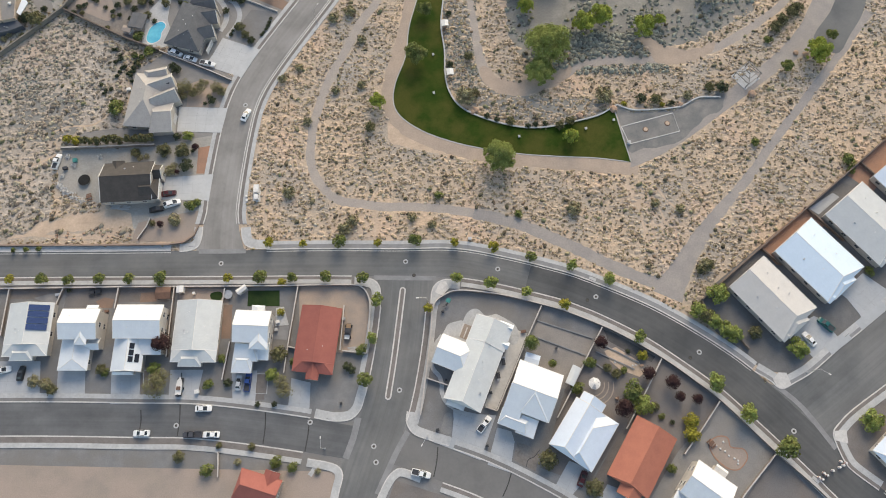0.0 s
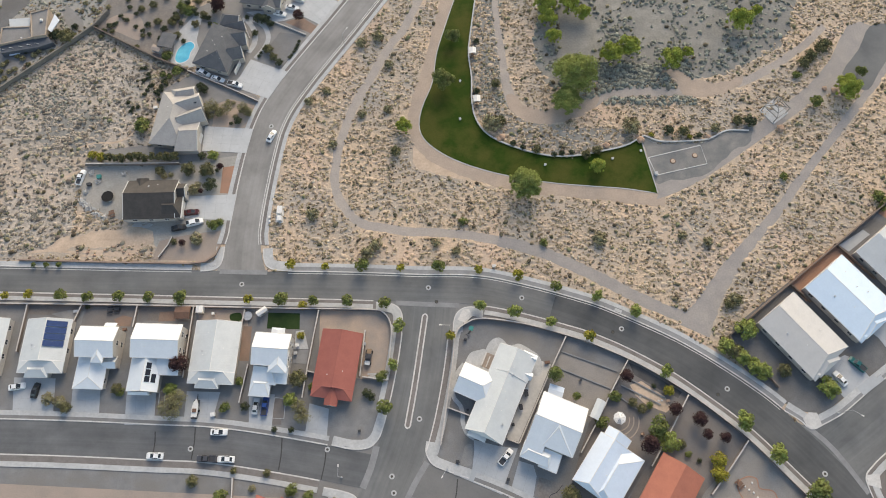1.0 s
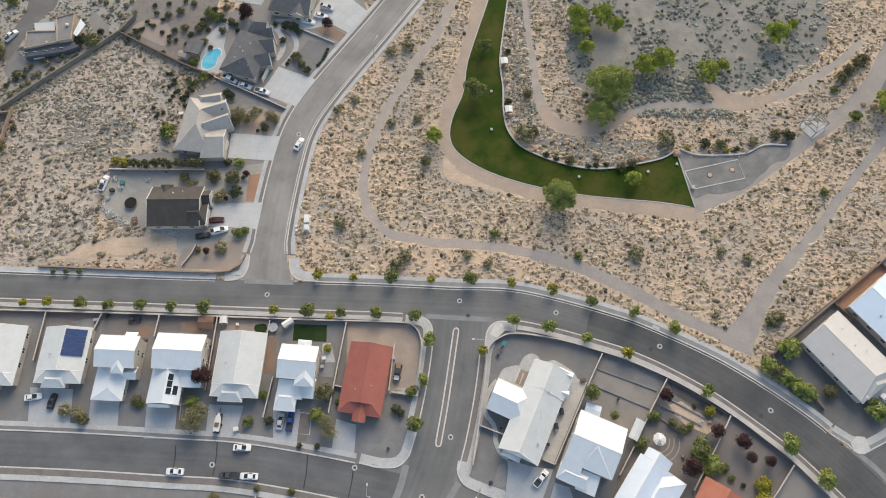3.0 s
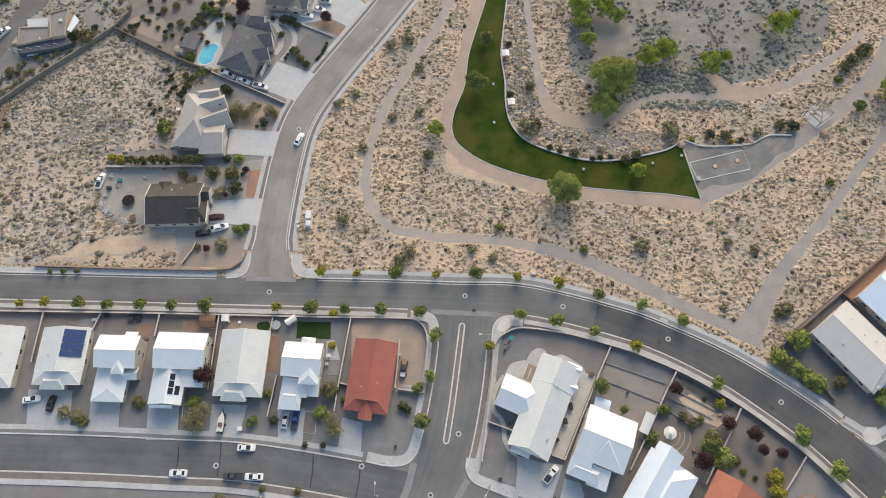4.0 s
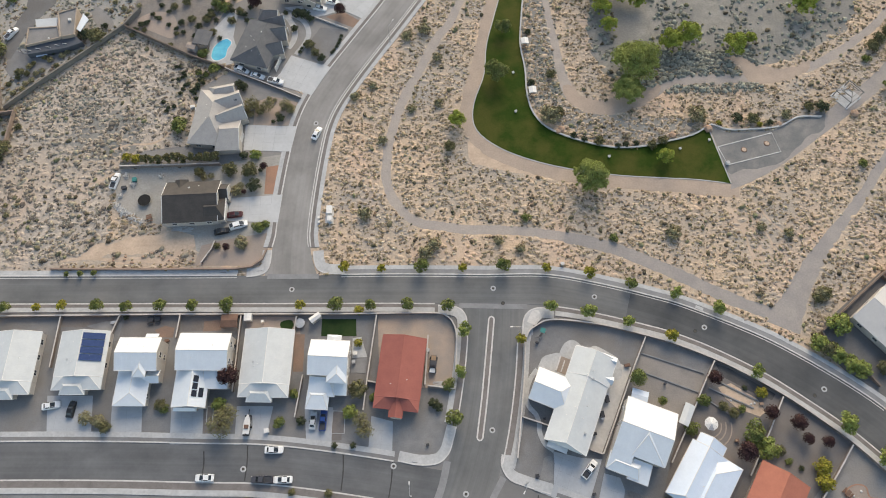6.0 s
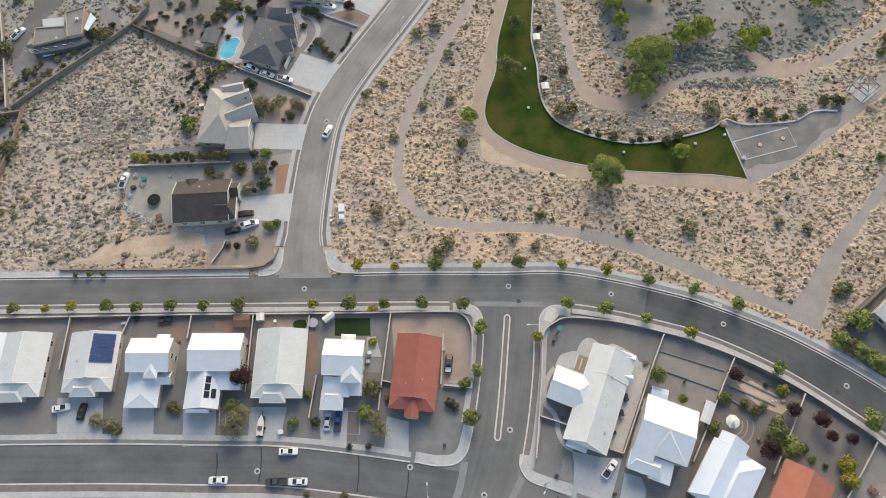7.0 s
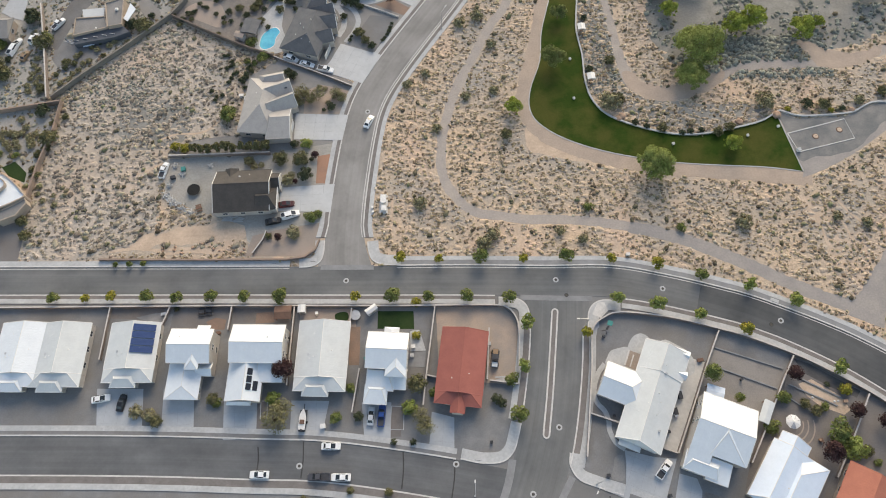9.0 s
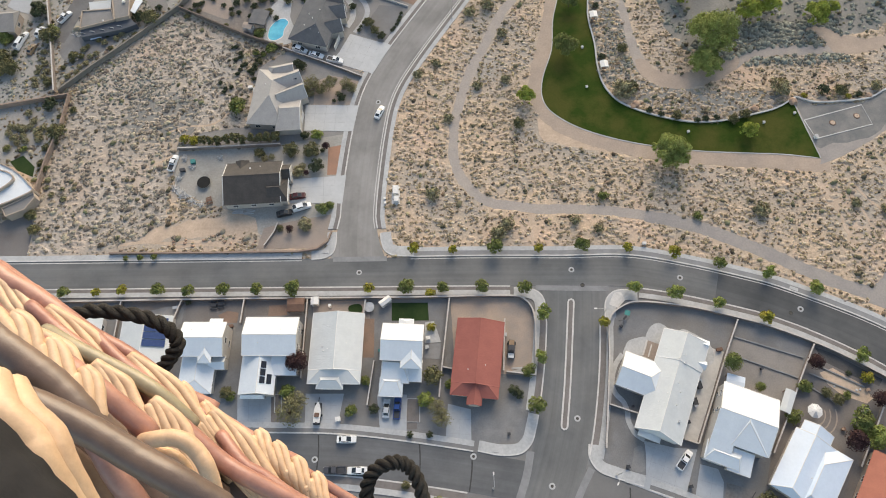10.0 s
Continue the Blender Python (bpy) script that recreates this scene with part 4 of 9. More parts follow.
drive([(-18.5, 53.5), (-2.7, 52.7), (-4.0, 43.9), (-18.2, 44.5)], HAZE_DRIVE)
drive([(-20.4, 28.5), (-5.2, 29.4), (-5.8, 20.5), (-20.6, 21.1)], HAZE_DRIVE)
drive([(-6.6, 79.5), (6.3, 74.6), (0.9, 64.0), (-11.9, 69.0), (-9.6, 72.5)], HAZE_DRIVE)
drive([(169.4, -20.9), (174.8, -18.4), (177.2, -19.3), (180.6, -24.5), (183.0, -23.4), (178.2, -29.6), (172.4, -30.4), (168.0, -24.7)])
drive([(-10.5, 99.0), (1.7, 100.6), (5.1, 109.5), (10.8, 113.0), (22.4, 102.6), (16.8, 93.4), (9.0, 97.8), (3.2, 95.6), (-1.2, 94.6)], HAZE_DRIVE)
drive([(-28.9, 111.6), (-14.7, 108.0), (-15.9, 105.0), (-28.7, 107.5)])
ribbon("garden_path_3", glide([(-5.1, 79.9), (-2.6, 84.2), (-1.6, 88.5), (-3.2, 92.7), (-5.9, 95.0), (-9.6, 96.6)], 4), 0.8, -0.8, -0.1, 0.09, CONCRETE, label="curving pale concrete garden path")
drive([(183.9, -11.8), (191.8, -5.6), (198.0, -10.8), (196.8, -15.6), (189.4, -21.4), (188.4, -18.2), (185.5, -13.2)])
drive([(199.5, 1.0), (206.5, 4.5), (214.0, -4.2), (205.5, -10.3)])
for n_, line in enumerate(([(-2.7, 52.7), (-4.0, 43.9), (-6.9, 44.0), (-5.6, 52.9)], [(-5.2, 29.4), (-5.8, 20.5), (-8.6, 20.6), (-8.0, 29.2)], [(6.3, 74.6), (0.9, 64.0), (-1.6, 65.3), (3.8, 75.9)], [(184.7, -25.2), (178.0, -29.8), (176.4, -27.4), (183.1, -22.9)], [(197.1, -16.4), (188.2, -22.7), (186.5, -20.4), (195.4, -14.1)])):
    slab("driveway_apron_%d" % (n_ + 1), line, -0.1, 0.184, HAZE_DRIVE if n_ < 3 else DRIVE, label="pale concrete driveway apron across the footpath")

drive([(-118.9, 94.6), (-117.0, 102.2), (-111.7, 102.0), (-110.9, 91.0), (-115.4, 92.6)])

slab("patio_5", closed([(-32.7, 90.2), (-30.5, 93.9), (-27.6, 98.1), (-25.6, 97.1), (-25.9, 91.9), (-26.1, 86.8), (-26.6, 80.0), (-28.8, 75.6), (-31.1, 77.0), (-33.4, 84.0)], 4), -0.1, 0.094, CONCRETE, label="pale concrete terrace round the pool")

yard([(-33.8, -9.9), (-31.0, -10.5), (-31.1, -13.2), (-34.6, -13.1), (-36.3, -11.1)], BRICK_GRAVEL, 0.036, "terracotta paved back yard corner")
yard([(-23.2, -8.7), (-18.9, -8.4), (-18.2, -11.3), (-23.2, -11.6)], BRICK_GRAVEL, 0.036, "red gravel back yard bed")
slab("patio_6", [(17.2, -13.8), (19.5, -13.5), (21.3, -19.0), (17.2, -19.2)], -0.1, 0.085, CONCRETE, label="pale concrete side patio")
slab("patio_7", [(17.2, -19.5), (21.3, -19.2), (21.1, -23.3), (17.0, -23.1)], -0.1, 0.089, PAN, label="grey concrete side patio")
slab("patio_8", [(-54.9, -9.8), (-49.7, -8.5), (-45.3, -8.9), (-45.6, -13.3), (-47.9, -15.3), (-49.1, -11.9)], -0.1, 0.085, PAN, label="curving grey concrete patio")
yard([(112.7, -27.8), (116.1, -26.7), (122.2, -30.8), (123.8, -34.1), (122.1, -35.3), (116.8, -33.2), (114.1, -30.7)], BARE, 0.040, "orange dirt in a terraced yard")
yard([(112.9, -21.5), (116.4, -22.9), (127.2, -29.6), (126.0, -31.2), (120.8, -28.9), (114.3, -25.0)], DARK_STRIP, 0.036, "dark strip along a wall")
yard([(66.4, -45.0), (68.2, -44.6), (68.4, -47.1), (68.0, -50.2), (65.2, -49.8), (65.9, -47.1)], LIGHT_GRAVEL, 0.034, "patch of pale disturbed gravel", 3)
yard([(86.3, -52.7), (92.5, -54.6), (91.1, -60.5), (85.1, -57.5)], MID_DIRT, 0.040, "brown dirt front bed")
ribbon("bed_edge", glide([(92.5, -54.8), (90.9, -56.6), (89.2, -57.4), (88.6, -59.2)], 4), 0.09, -0.09, -0.1, 0.1, DARK, label="thin dark bed edging")
yard([(2.8, -31.0), (9.1, -31.0), (9.4, -37.1), (2.6, -37.1)], GRAVEL, 0.024, "grey gravel front yard")

for line in ([(-19.5, -31.6), (-17.9, -31.6), (-17.6, -36.0), (-19.2, -36.0)], [(13.0, -32.9), (16.1, -33.1), (16.1, -38.6), (12.8, -38.5)]):
    slab("garden_bed", line, -0.1, 0.07, BROWN_GRAVEL, label="brown soil planting bed edged in concrete")
    ribbon("bed_edge", line + line[:1], 0.1, -0.1, -0.1, 0.16, CONCRETE, label="low concrete bed edging")
ribbon("garden_path_4", glide([(29.3, -60.7), (31.0, -58.6), (33.3, -57.8)], 3), 0.6, -0.6, -0.1, 0.08, CONCRETE, label="pale concrete garden path")

slab("grey_ground_4", closed([(71.1, 117.5), (77.9, 117.5), (77.0, 88.4), (79.7, 72.7), (83.3, 62.0), (91.7, 56.7), (103.7, 54.6), (115.9, 54.5), (122.5, 52.4), (111.1, 45.1), (94.0, 45.2), (79.0, 50.7), (70.8, 58.9), (68.1, 75.0), (67.8, 88.5)], 3), -0.1, 0.007, SAGE_SOIL, clear=False, label="grey silty soil beside the lawn wall")
yard([(3.5, 95.0), (9.0, 97.2), (15.8, 92.6), (13.2, 90.2)], BRICK_GRAVEL, 0.050, "reddish gravel front bed")
ribbon("garden_path_5", glide([(-11.1, 96.8), (-8.3, 93.9), (-6.2, 89.6), (-6.3, 85.5), (-7.8, 82.3)], 4), 0.9, -0.9, -0.1, 0.092, CONCRETE, label="curving pale concrete garden path")

garden_wall([(4.0, -54.2), (4.3, -57.6), (4.5, -60.8)], 1.0, 0.22, BLOCK, "short pale block wall in a tan gravel yard")
garden_wall([(37.4, -13.4), (37.0, -20.0), (36.6, -26.6)], 1.2, 0.22, BLOCK, "thin pale block wall beside a red-roofed house")

for n_, line in enumerate(([(45.8, 16.8), (45.7, 12.5), (46.1, 7.2)], [(125.8, 21.7), (127.3, 16.0), (128.1, 9.5), (129.1, 3.1)], [(131.0, 20.6), (133.2, 16.8), (135.1, 10.3)], [(133.0, 23.5), (135.7, 19.2), (139.1, 15.4)], [(-57.9, 45.0), (-53.2, 46.8), (-46.2, 47.2), (-41.9, 50.4), (-37.7, 57.3)], [(-64.1, 32.8), (-58.0, 35.4), (-52.1, 39.6)], [(11.4, 25.2), (11.4, 19.5), (12.6, 12.0)])):
    ribbon("foot_track_%d" % (n_ + 1), glide(line, 5), 0.35, -0.3, -0.1, 0.0095, BARE, label="faint pale foot track in the sand")


# ---- houses ----
WINDOWS = {}
METAL_ROOFS = {SKY_ROOF, WHITE_ROOF, GREY_WHITE_ROOF, BLUE_WHITE_ROOF, PALE_GREY_ROOF, CREAM_ROOF, RED_ROOF, CLAY_ROOF}
WHITE_ROOFS = {SKY_ROOF, WHITE_ROOF, GREY_WHITE_ROOF, BLUE_WHITE_ROOF, PALE_GREY_ROOF}


def window_meshes(w, h):
    """Frame and pane of a window of that size, facing -y."""
    key = (w, h)
    if key not in WINDOWS:
        bm = bmesh.new()
        for cx, cz, sx, sz in ((0, 0.04, w, 0.08), (0, h - 0.04, w, 0.08), (-w / 2 + 0.04, h / 2, 0.08, h), (w / 2 - 0.04, h / 2, 0.08, h), (0, h / 2, 0.05, h)):
            g = bmesh.ops.create_cube(bm, size=1.0)["verts"]
            bmesh.ops.scale(bm, vec=(sx, 0.10, sz), verts=g)
            bmesh.ops.translate(bm, vec=(cx, -0.03, cz), verts=g)
        me = bpy.data.meshes.new("window")
        bm.to_mesh(me)
        bm.free()
        me.materials.append(TRIM)
        pane = box_mesh("pane", w - 0.1, 0.04, h - 0.1, PANE)
        WINDOWS[key] = (me, pane)
    return WINDOWS[key]


def put_window(parent, x, y, z, turn, w=1.5, h=1.2):
    me, pane = window_meshes(w, h)
    win = shared("window", me, parent, pose(x, y, z, 0, 0, turn))
    shared("pane", pane, win, pose(0, -0.01, 0.05))


def roof_shape(x0, x1, y0, y1, eave, rise, axis, hips, ridge=0.5):
    """Corner points of a gable or hip roof over a rectangle, its ridge along the axis; hips: how far each ridge end stands back."""
    if axis == "y":
        v, f = roof_shape(y0, y1, -x1, -x0, eave, rise, "x", hips, 1 - ridge)
        return [(-y, x, z) for x, y, z in v], f
    m = y0 + (y1 - y0) * ridge
    top = [(x0, y0, eave), (x1, y0, eave), (x1, y1, eave), (x0, y1, eave), (x0 + hips[0], m, eave + rise), (x1 - hips[1], m, eave + rise)]
    low = [(x, y, z - 0.22) for x, y, z in top]
    faces = [(0, 1, 5, 4), (2, 3, 4, 5), (1, 2, 5), (3, 0, 4), (7, 6, 10, 11), (9, 8, 11, 10), (8, 7, 11), (6, 9, 10)]
    faces += [(0, 6, 7, 1), (1, 7, 8, 2), (2, 8, 9, 3), (3, 9, 6, 0)]
    return top + low, faces


def flashing(house, v, edges, roof_mat, rakes=()):
    """Folded metal caps along the ridge, hips, rakes and eaves of a roof."""
    for i, j in edges:
        a, b = Vector(v[i]), Vector(v[j])
        d = b - a
        if d.length < 0.4:
            continue
        w = Vector((-d.y, d.x, 0)).normalized() * 0.09
        verts = []
        for p in (a, b):
            verts += [p - w + Vector((0, 0, 0.004)), p + Vector((0, 0, 0.055)), p + w + Vector((0, 0, 0.004))]
        faces = [(0, 1, 4, 3), (1, 2, 5, 4), (2, 0, 3, 5), (0, 2, 1), (3, 4, 5)]
        solid("ridge_cap" if (i, j) == (4, 5) else "edge_trim", verts, faces, TRIM if roof_mat in WHITE_ROOFS or (i, j) in rakes else roof_mat, house)


def seams(house, x0, x1, y0, y1, eave, rise, axis, hips, ridge, roof_mat):
    """Standing seams of a sheet metal roof, from the ridge down both slopes."""
    if axis == "y":
        x0, x1, y0, y1, ridge = y0, y1, -x1, -x0, 1 - ridge
    m = y0 + (y1 - y0) * ridge
    verts, faces = [], []
    n = max(3, round((x1 - x0) / 0.62))
    for k in range(1, n):
        x = x0 + (x1 - x0) * k / n
        t = min(1.0, (x - x0) / hips[0] if hips[0] else 1.0, (x1 - x) / hips[1] if hips[1] else 1.0)
        for ye in (y0, y1):
            i = len(verts)
            for y, z in ((ye, eave), (ye + (m - ye) * t, eave + rise * t)):
                verts += [(x - 0.03, y, z), (x, y, z + 0.014), (x + 0.03, y, z)]
            faces += [(i, i + 1, i + 4, i + 3), (i + 1, i + 2, i + 5, i + 4), (i, i + 2, i + 1)]
    if axis == "y":
        verts = [(-y, x, z) for x, y, z in verts]
    tagged(solid("roof_seams", verts, faces, roof_mat, house), kind="stuff")


def block(house, x0, x1, y0, y1, eave, rise, axis, roof_mat, wall_mat, hips=(0, 0), ridge=0.5, base=0.0, wins="", storeys=1, trim=True):
    """A wing: walls set back under the eaves, gable ends, a roof with depth, windows on the sides named (n, s, e, w)."""
    v, f = roof_shape(x0, x1, y0, y1, eave, rise, axis, hips, ridge)
    if not (hips[0] and hips[1]):  # gable ends open under the roof: leave out the end slopes there
        keep = [q for q in f if not (len(q) == 3 and ((set(q) <= {1, 2, 5} or set(q) <= {7, 8, 11}) and not hips[1] or (set(q) <= {0, 3, 4} or set(q) <= {6, 9, 10}) and not hips[0]))]
        if not hips[1]:
            keep = [q for q in keep if q != (1, 7, 8, 2)] + [(1, 7, 11, 5), (5, 11, 8, 2)]
        if not hips[0]:
            keep = [q for q in keep if q != (3, 9, 6, 0)] + [(4, 10, 6, 0), (3, 9, 10, 4)]
        f = keep
    solid("roof", v, f, roof_mat, house)
    s = 0.45
    a0, a1, b0, b1 = x0 + s, x1 - s, y0 + s, y1 - s
    g0, g1 = (s if hips[0] else 0.12), (s if hips[1] else 0.12)  # short overhang at gable ends
    if axis == "x":
        a0, a1 = x0 + g0, x1 - g1
    else:
        b0, b1 = y0 + g0, y1 - g1
    top = eave - 0.06
    wv = [(a0, b0, base), (a1, b0, base), (a1, b1, base), (a0, b1, base), (a0, b0, top), (a1, b0, top), (a1, b1, top), (a0, b1, top)]
    wf = [(0, 1, 5, 4), (1, 2, 6, 5), (2, 3, 7, 6), (3, 0, 4, 7), (4, 5, 6, 7)]
    if axis == "x":
        m, slope = y0 + (y1 - y0) * ridge, rise
        for end, xx, (p, q) in ((0, a0, (7, 4)), (1, a1, (5, 6))):
            if not hips[end]:
                wv.append((xx, m, eave + rise - 0.3))
                wf.append((p, q, len(wv) - 1))
    else:
        m = x0 + (x1 - x0) * ridge
        for end, yy, (p, q) in ((0, b0, (4, 5)), (1, b1, (6, 7))):
            if not hips[end]:
                wv.append((m, yy, eave + rise - 0.3))
                wf.append((p, q, len(wv) - 1))
    solid("wall", wv, wf, wall_mat, house)
    if trim:
        rakes = (() if hips[0] else ((0, 4), (3, 4))) + (() if hips[1] else ((1, 5), (2, 5)))
        flashing(house, v, [(4, 5), (0, 4), (3, 4), (1, 5), (2, 5), (0, 1), (2, 3)], roof_mat, rakes if roof_mat not in METAL_ROOFS else ())
    if roof_mat in METAL_ROOFS and rise > 0.7:
        seams(house, x0, x1, y0, y1, eave, rise, axis, hips, ridge, roof_mat)
    for side in wins:
        length = (x1 - x0 if side in "ns" else y1 - y0) - 2 * s
        n = max(1, int(length / 4.0))
        for level in range(storeys):
            z = 1.0 + 2.7 * level
            if z + 1.3 > eave:
                continue
            for i in range(n):
                t = -length / 2 + length * (i + 0.5) / n
                if side == "s":
                    put_window(house, (x0 + x1) / 2 + t, b0, z, 0)
                elif side == "n":
                    put_window(house, (x0 + x1) / 2 + t, b1, z, 180)
                elif side == "e":
                    put_window(house, a1, (y0 + y1) / 2 + t, z, 90)
                else:
                    put_window(house, a0, (y0 + y1) / 2 + t, z, -90)


def dutch(house, x0, x1, y0, y1, eave, rise, roof_mat, wall_mat, depth=3.3, frac=0.52, back=0.0, wins="ewn"):
    """A gable roof along y whose front ends in a low hip skirt under a small gable."""
    block(house, x0, x1, y0 + depth, y1, eave, rise, "y", roof_mat, wall_mat, (0, back), wins=wins)
    m, hw = (x0 + x1) / 2, (x1 - x0) / 2
    top = eave + rise * (1 - frac)
    yd = y0 + depth
    v = [(x0, y0, eave), (x1, y0, eave), (x1, yd, eave), (x0, yd, eave), (m - hw * frac, yd, top), (m + hw * frac, yd, top)]
    v += [(px, py, pz - 0.22) for px, py, pz in v]
    f = [(0, 1, 5, 4), (1, 2, 5), (3, 0, 4), (7, 6, 10, 11), (8, 7, 11), (6, 9, 10), (0, 6, 7, 1), (1, 7, 8, 2), (3, 9, 6, 0)]
    solid("roof_skirt", v, f, roof_mat, house)
    flashing(house, v, [(0, 4), (1, 5), (4, 5), (0, 1)], roof_mat)
    box_part("front_wall", 2 * hw - 0.9, depth - 0.4, eave - 0.1, wall_mat, house, (m, y0 + 0.45 + (depth - 0.4) / 2, 0.0))


def garage_door(house, x, y, w=4.9, turn=0):
    """A sectional door: four panels."""
    door = box_part("garage_door", w, 0.08, 2.2, TRIM, house, (x, y, 0.1), turn)
    me = box_mesh("panel", w - 0.12, 0.06, 0.5, GARAGE, 0.015)
    for k in range(4):
        shared("panel", me, door, pose(0, -0.035, 0.03 + 0.54 * k))


VENT = disc_mesh("roof_vent", 0.12, 0.5, TRIM, 8)
BOXVENT = box_mesh("roof_vent", 0.5, 0.5, 0.35, METAL, 0.04)


def vents(house, spots):
    for x, y, z, big in spots:
        shared("roof_vent", BOXVENT if big else VENT, house, pose(x, y, z))


def house_at(where, label):
    cx, cy, ang, w, d = where
    h = empty("house", cx, cy, 0, ang)
    return tagged(h, label, "house", "houses"), w / 2, d / 2


def solar(house, x, y, z, w, d, rise_deg, axis, rows, cols, material):
    """Panels in a grid on a roof slope, each with its own edge."""
    rack = new("solar_array")
    rack.parent = house
    rack.matrix_local = pose(x, y, z, rise_deg if axis == "x" else 0, rise_deg if axis == "y" else 0, 0)
    me = box_mesh("solar_panel", w / cols - 0.1, d / rows - 0.24, 0.05, material)
    for i in range(cols):
        for j in range(rows):
            shared("solar_panel", me, rack, pose(-w / 2 + w * (i + 0.5) / cols, -d / 2 + d * (j + 0.5) / rows, 0.1))
    return rack


# row along the residential street
def gable_row(where, roof_mat, label, rise=1.9, front=(-0.66, 0.36), doorx=-1.2):
    h, x, y = house_at(where, label)
    dutch(h, -x, x, -y, y, 3.0, rise, roof_mat, STUCCO)
    block(h, x * front[0], x * front[1], -y - 1.2, -y + 2.9, 2.75, 0.95, "x", roof_mat, STUCCO, (1.3, 1.6), wins="")
    garage_door(h, doorx, -y - 0.76)
    vents(h, [(-x * 0.35, y * 0.6, 3.8, 0), (-x * 0.5, 0, 3.7, 1), (-x * 0.45, -1.0, 3.8, 0), (-x * 0.3, -0.6, 4.0, 0), (x * 0.4, 1.0, 3.9, 0)])
    return h, x, y


hd, x, y = gable_row((-4.5, -20.9, -1.2, 13.0, 17.8), GREY_WHITE_ROOF, "single-storey house with a pale grey-white gable roof")
ha, x, y = gable_row((-52.9, -19.8, 0.4, 12.8, 15.4), GREY_WHITE_ROOF, "single-storey house with a pale roof and blue solar panels")
rack = solar(ha, x * 0.42, y * 0.45, 3.0 + 1.9 * 0.58 + 0.12, x * 0.86, 7.6, 0, "y", 4, 1, SOLAR)
rack.matrix_local = pose(x * 0.45, y * 0.42, 3.0 + 1.9 * 0.55 + 0.1, 0, math.degrees(math.atan2(1.9, x)), 0)
hz, x, y = gable_row(((-71.1, -20.3) + (0.0, 13.0, 16.5)), GREY_WHITE_ROOF, "single-storey house with a pale grey roof")
h0, x, y = gable_row(((-81.3, -20.2) + (0.0, 13.0, 16.5)), WHITE_ROOF, "single-storey house with a white roof")


def two_storey(where, roof_mat, label, rise=1.7):
    h, x, y = house_at(where, label)
    block(h, -x, x, -y, y, 5.4, rise, "x", roof_mat, STUCCO, (0, 0), wins="ewns", storeys=2)
    return h, x, y


hb, x, y = two_storey((-37.2, -18.9, -0.8, 10.8, 8.7), WHITE_ROOF, "two-storey house with a white gable roof and cream walls")
block(hb, -x, x * 0.55, -y - 8.5, -y + 1.2, 2.9, 0.9, "y", WHITE_ROOF, STUCCO, (3.2, 0), wins="e")
block(hb, x * 0.2, x, -y - 2.6, -y + 0.8, 2.8, 0.9, "x", WHITE_ROOF, STUCCO, (0.3, 0), wins="")
block(hb, -x * 0.1, x * 0.5, -y - 1.6, -y + 3.6, 5.35, 0.85, "y", WHITE_ROOF, STUCCO, (2.2, 0.1), wins="")
block(hb, x * 0.0, x * 0.62, y - 0.5, y + 1.8, 2.6, 0.5, "x", WHITE_ROOF, STUCCO, (0, 0), wins="", trim=False)
garage_door(hb, -x * 0.25, -y - 8.02)
vents(hb, [(x * 0.3, y * 0.4, 6.1, 0), (-x * 0.5, y * 0.5, 6.0, 0)])

hc, x, y = two_storey((-20.4, -18.4, -0.9, 13.3, 9.7), WHITE_ROOF, "two-storey house with a white roof and black solar panels")
block(hc, x * 0.05, x, -y - 4.3, -y + 1.2, 3.3, 1.0, "x", WHITE_ROOF, STUCCO, (0, 0.0), wins="s", ridge=0.92)
block(hc, -x - 0.4, x * 0.24, -y - 9.0, -y + 4.4, 3.1, 2.3, "y", WHITE_ROOF, STUCCO, (0.0, 0.1), wins="w", ridge=0.57)
block(hc, -x * 1.0, -x * 0.1, -y - 9.9, -y - 8.4, 2.6, 0.7, "x", WHITE_ROOF, STUCCO, (0.5, 0.5), wins="", trim=False)
slope_c = math.degrees(math.atan2(2.3, 3.6))
for dx, dy, w_, d_, r_ in ((1.05, -3.9, 1.4, 5.6, 3), (2.45, -5.4, 1.3, 2.6, 1)):
    rack = solar(hc, 0, 0, 0, w_, d_, 0, "y", r_, 1, SOLAR_BLACK)
    rack.matrix_local = pose(-2.18 + dx, -y + dy, 3.1 + 2.3 - dx * 0.64 + 0.02, 0, slope_c, 0)
garage_door(hc, -x * 0.35, -y - 8.5)
vents(hc, [(x * 0.4, y * 0.3, 6.4, 0), (-x * 0.4, -y * 0.4, 6.2, 0)])

he, x, y = two_storey((12.0, -20.3, -3.1, 10.1, 9.2), WHITE_ROOF, "two-storey house with a white gable roof")
block(he, 0, x, -y - 1.8, -y + 4.6, 5.35, 1.0, "y", WHITE_ROOF, STUCCO, (2.2, 0.1), wins="")
block(he, -x * 0.96, x * 0.42, -y - 4.9, -y + 1.0, 3.1, 1.1, "x", WHITE_ROOF, STUCCO, (0.4, 1.8), wins="w", ridge=0.8)
block(he, -x, x * 0.14, -y - 8.2, -y - 3.6, 2.8, 1.0, "x", WHITE_ROOF, STUCCO, (1.4, 1.4), wins="w", ridge=0.75)
block(he, x * 0.1, x, -y - 4.4, -y + 0.8, 2.85, 0.9, "x", WHITE_ROOF, STUCCO, (0.3, 0), wins="e", ridge=0.85)
block(he, -x * 0.3, x * 0.45, y - 0.5, y + 2.2, 2.6, 0.6, "y", WHITE_ROOF, STUCCO, (0, 0.8), wins="", trim=False)
garage_door(he, -x * 0.4, -y - 7.72, 4.6)

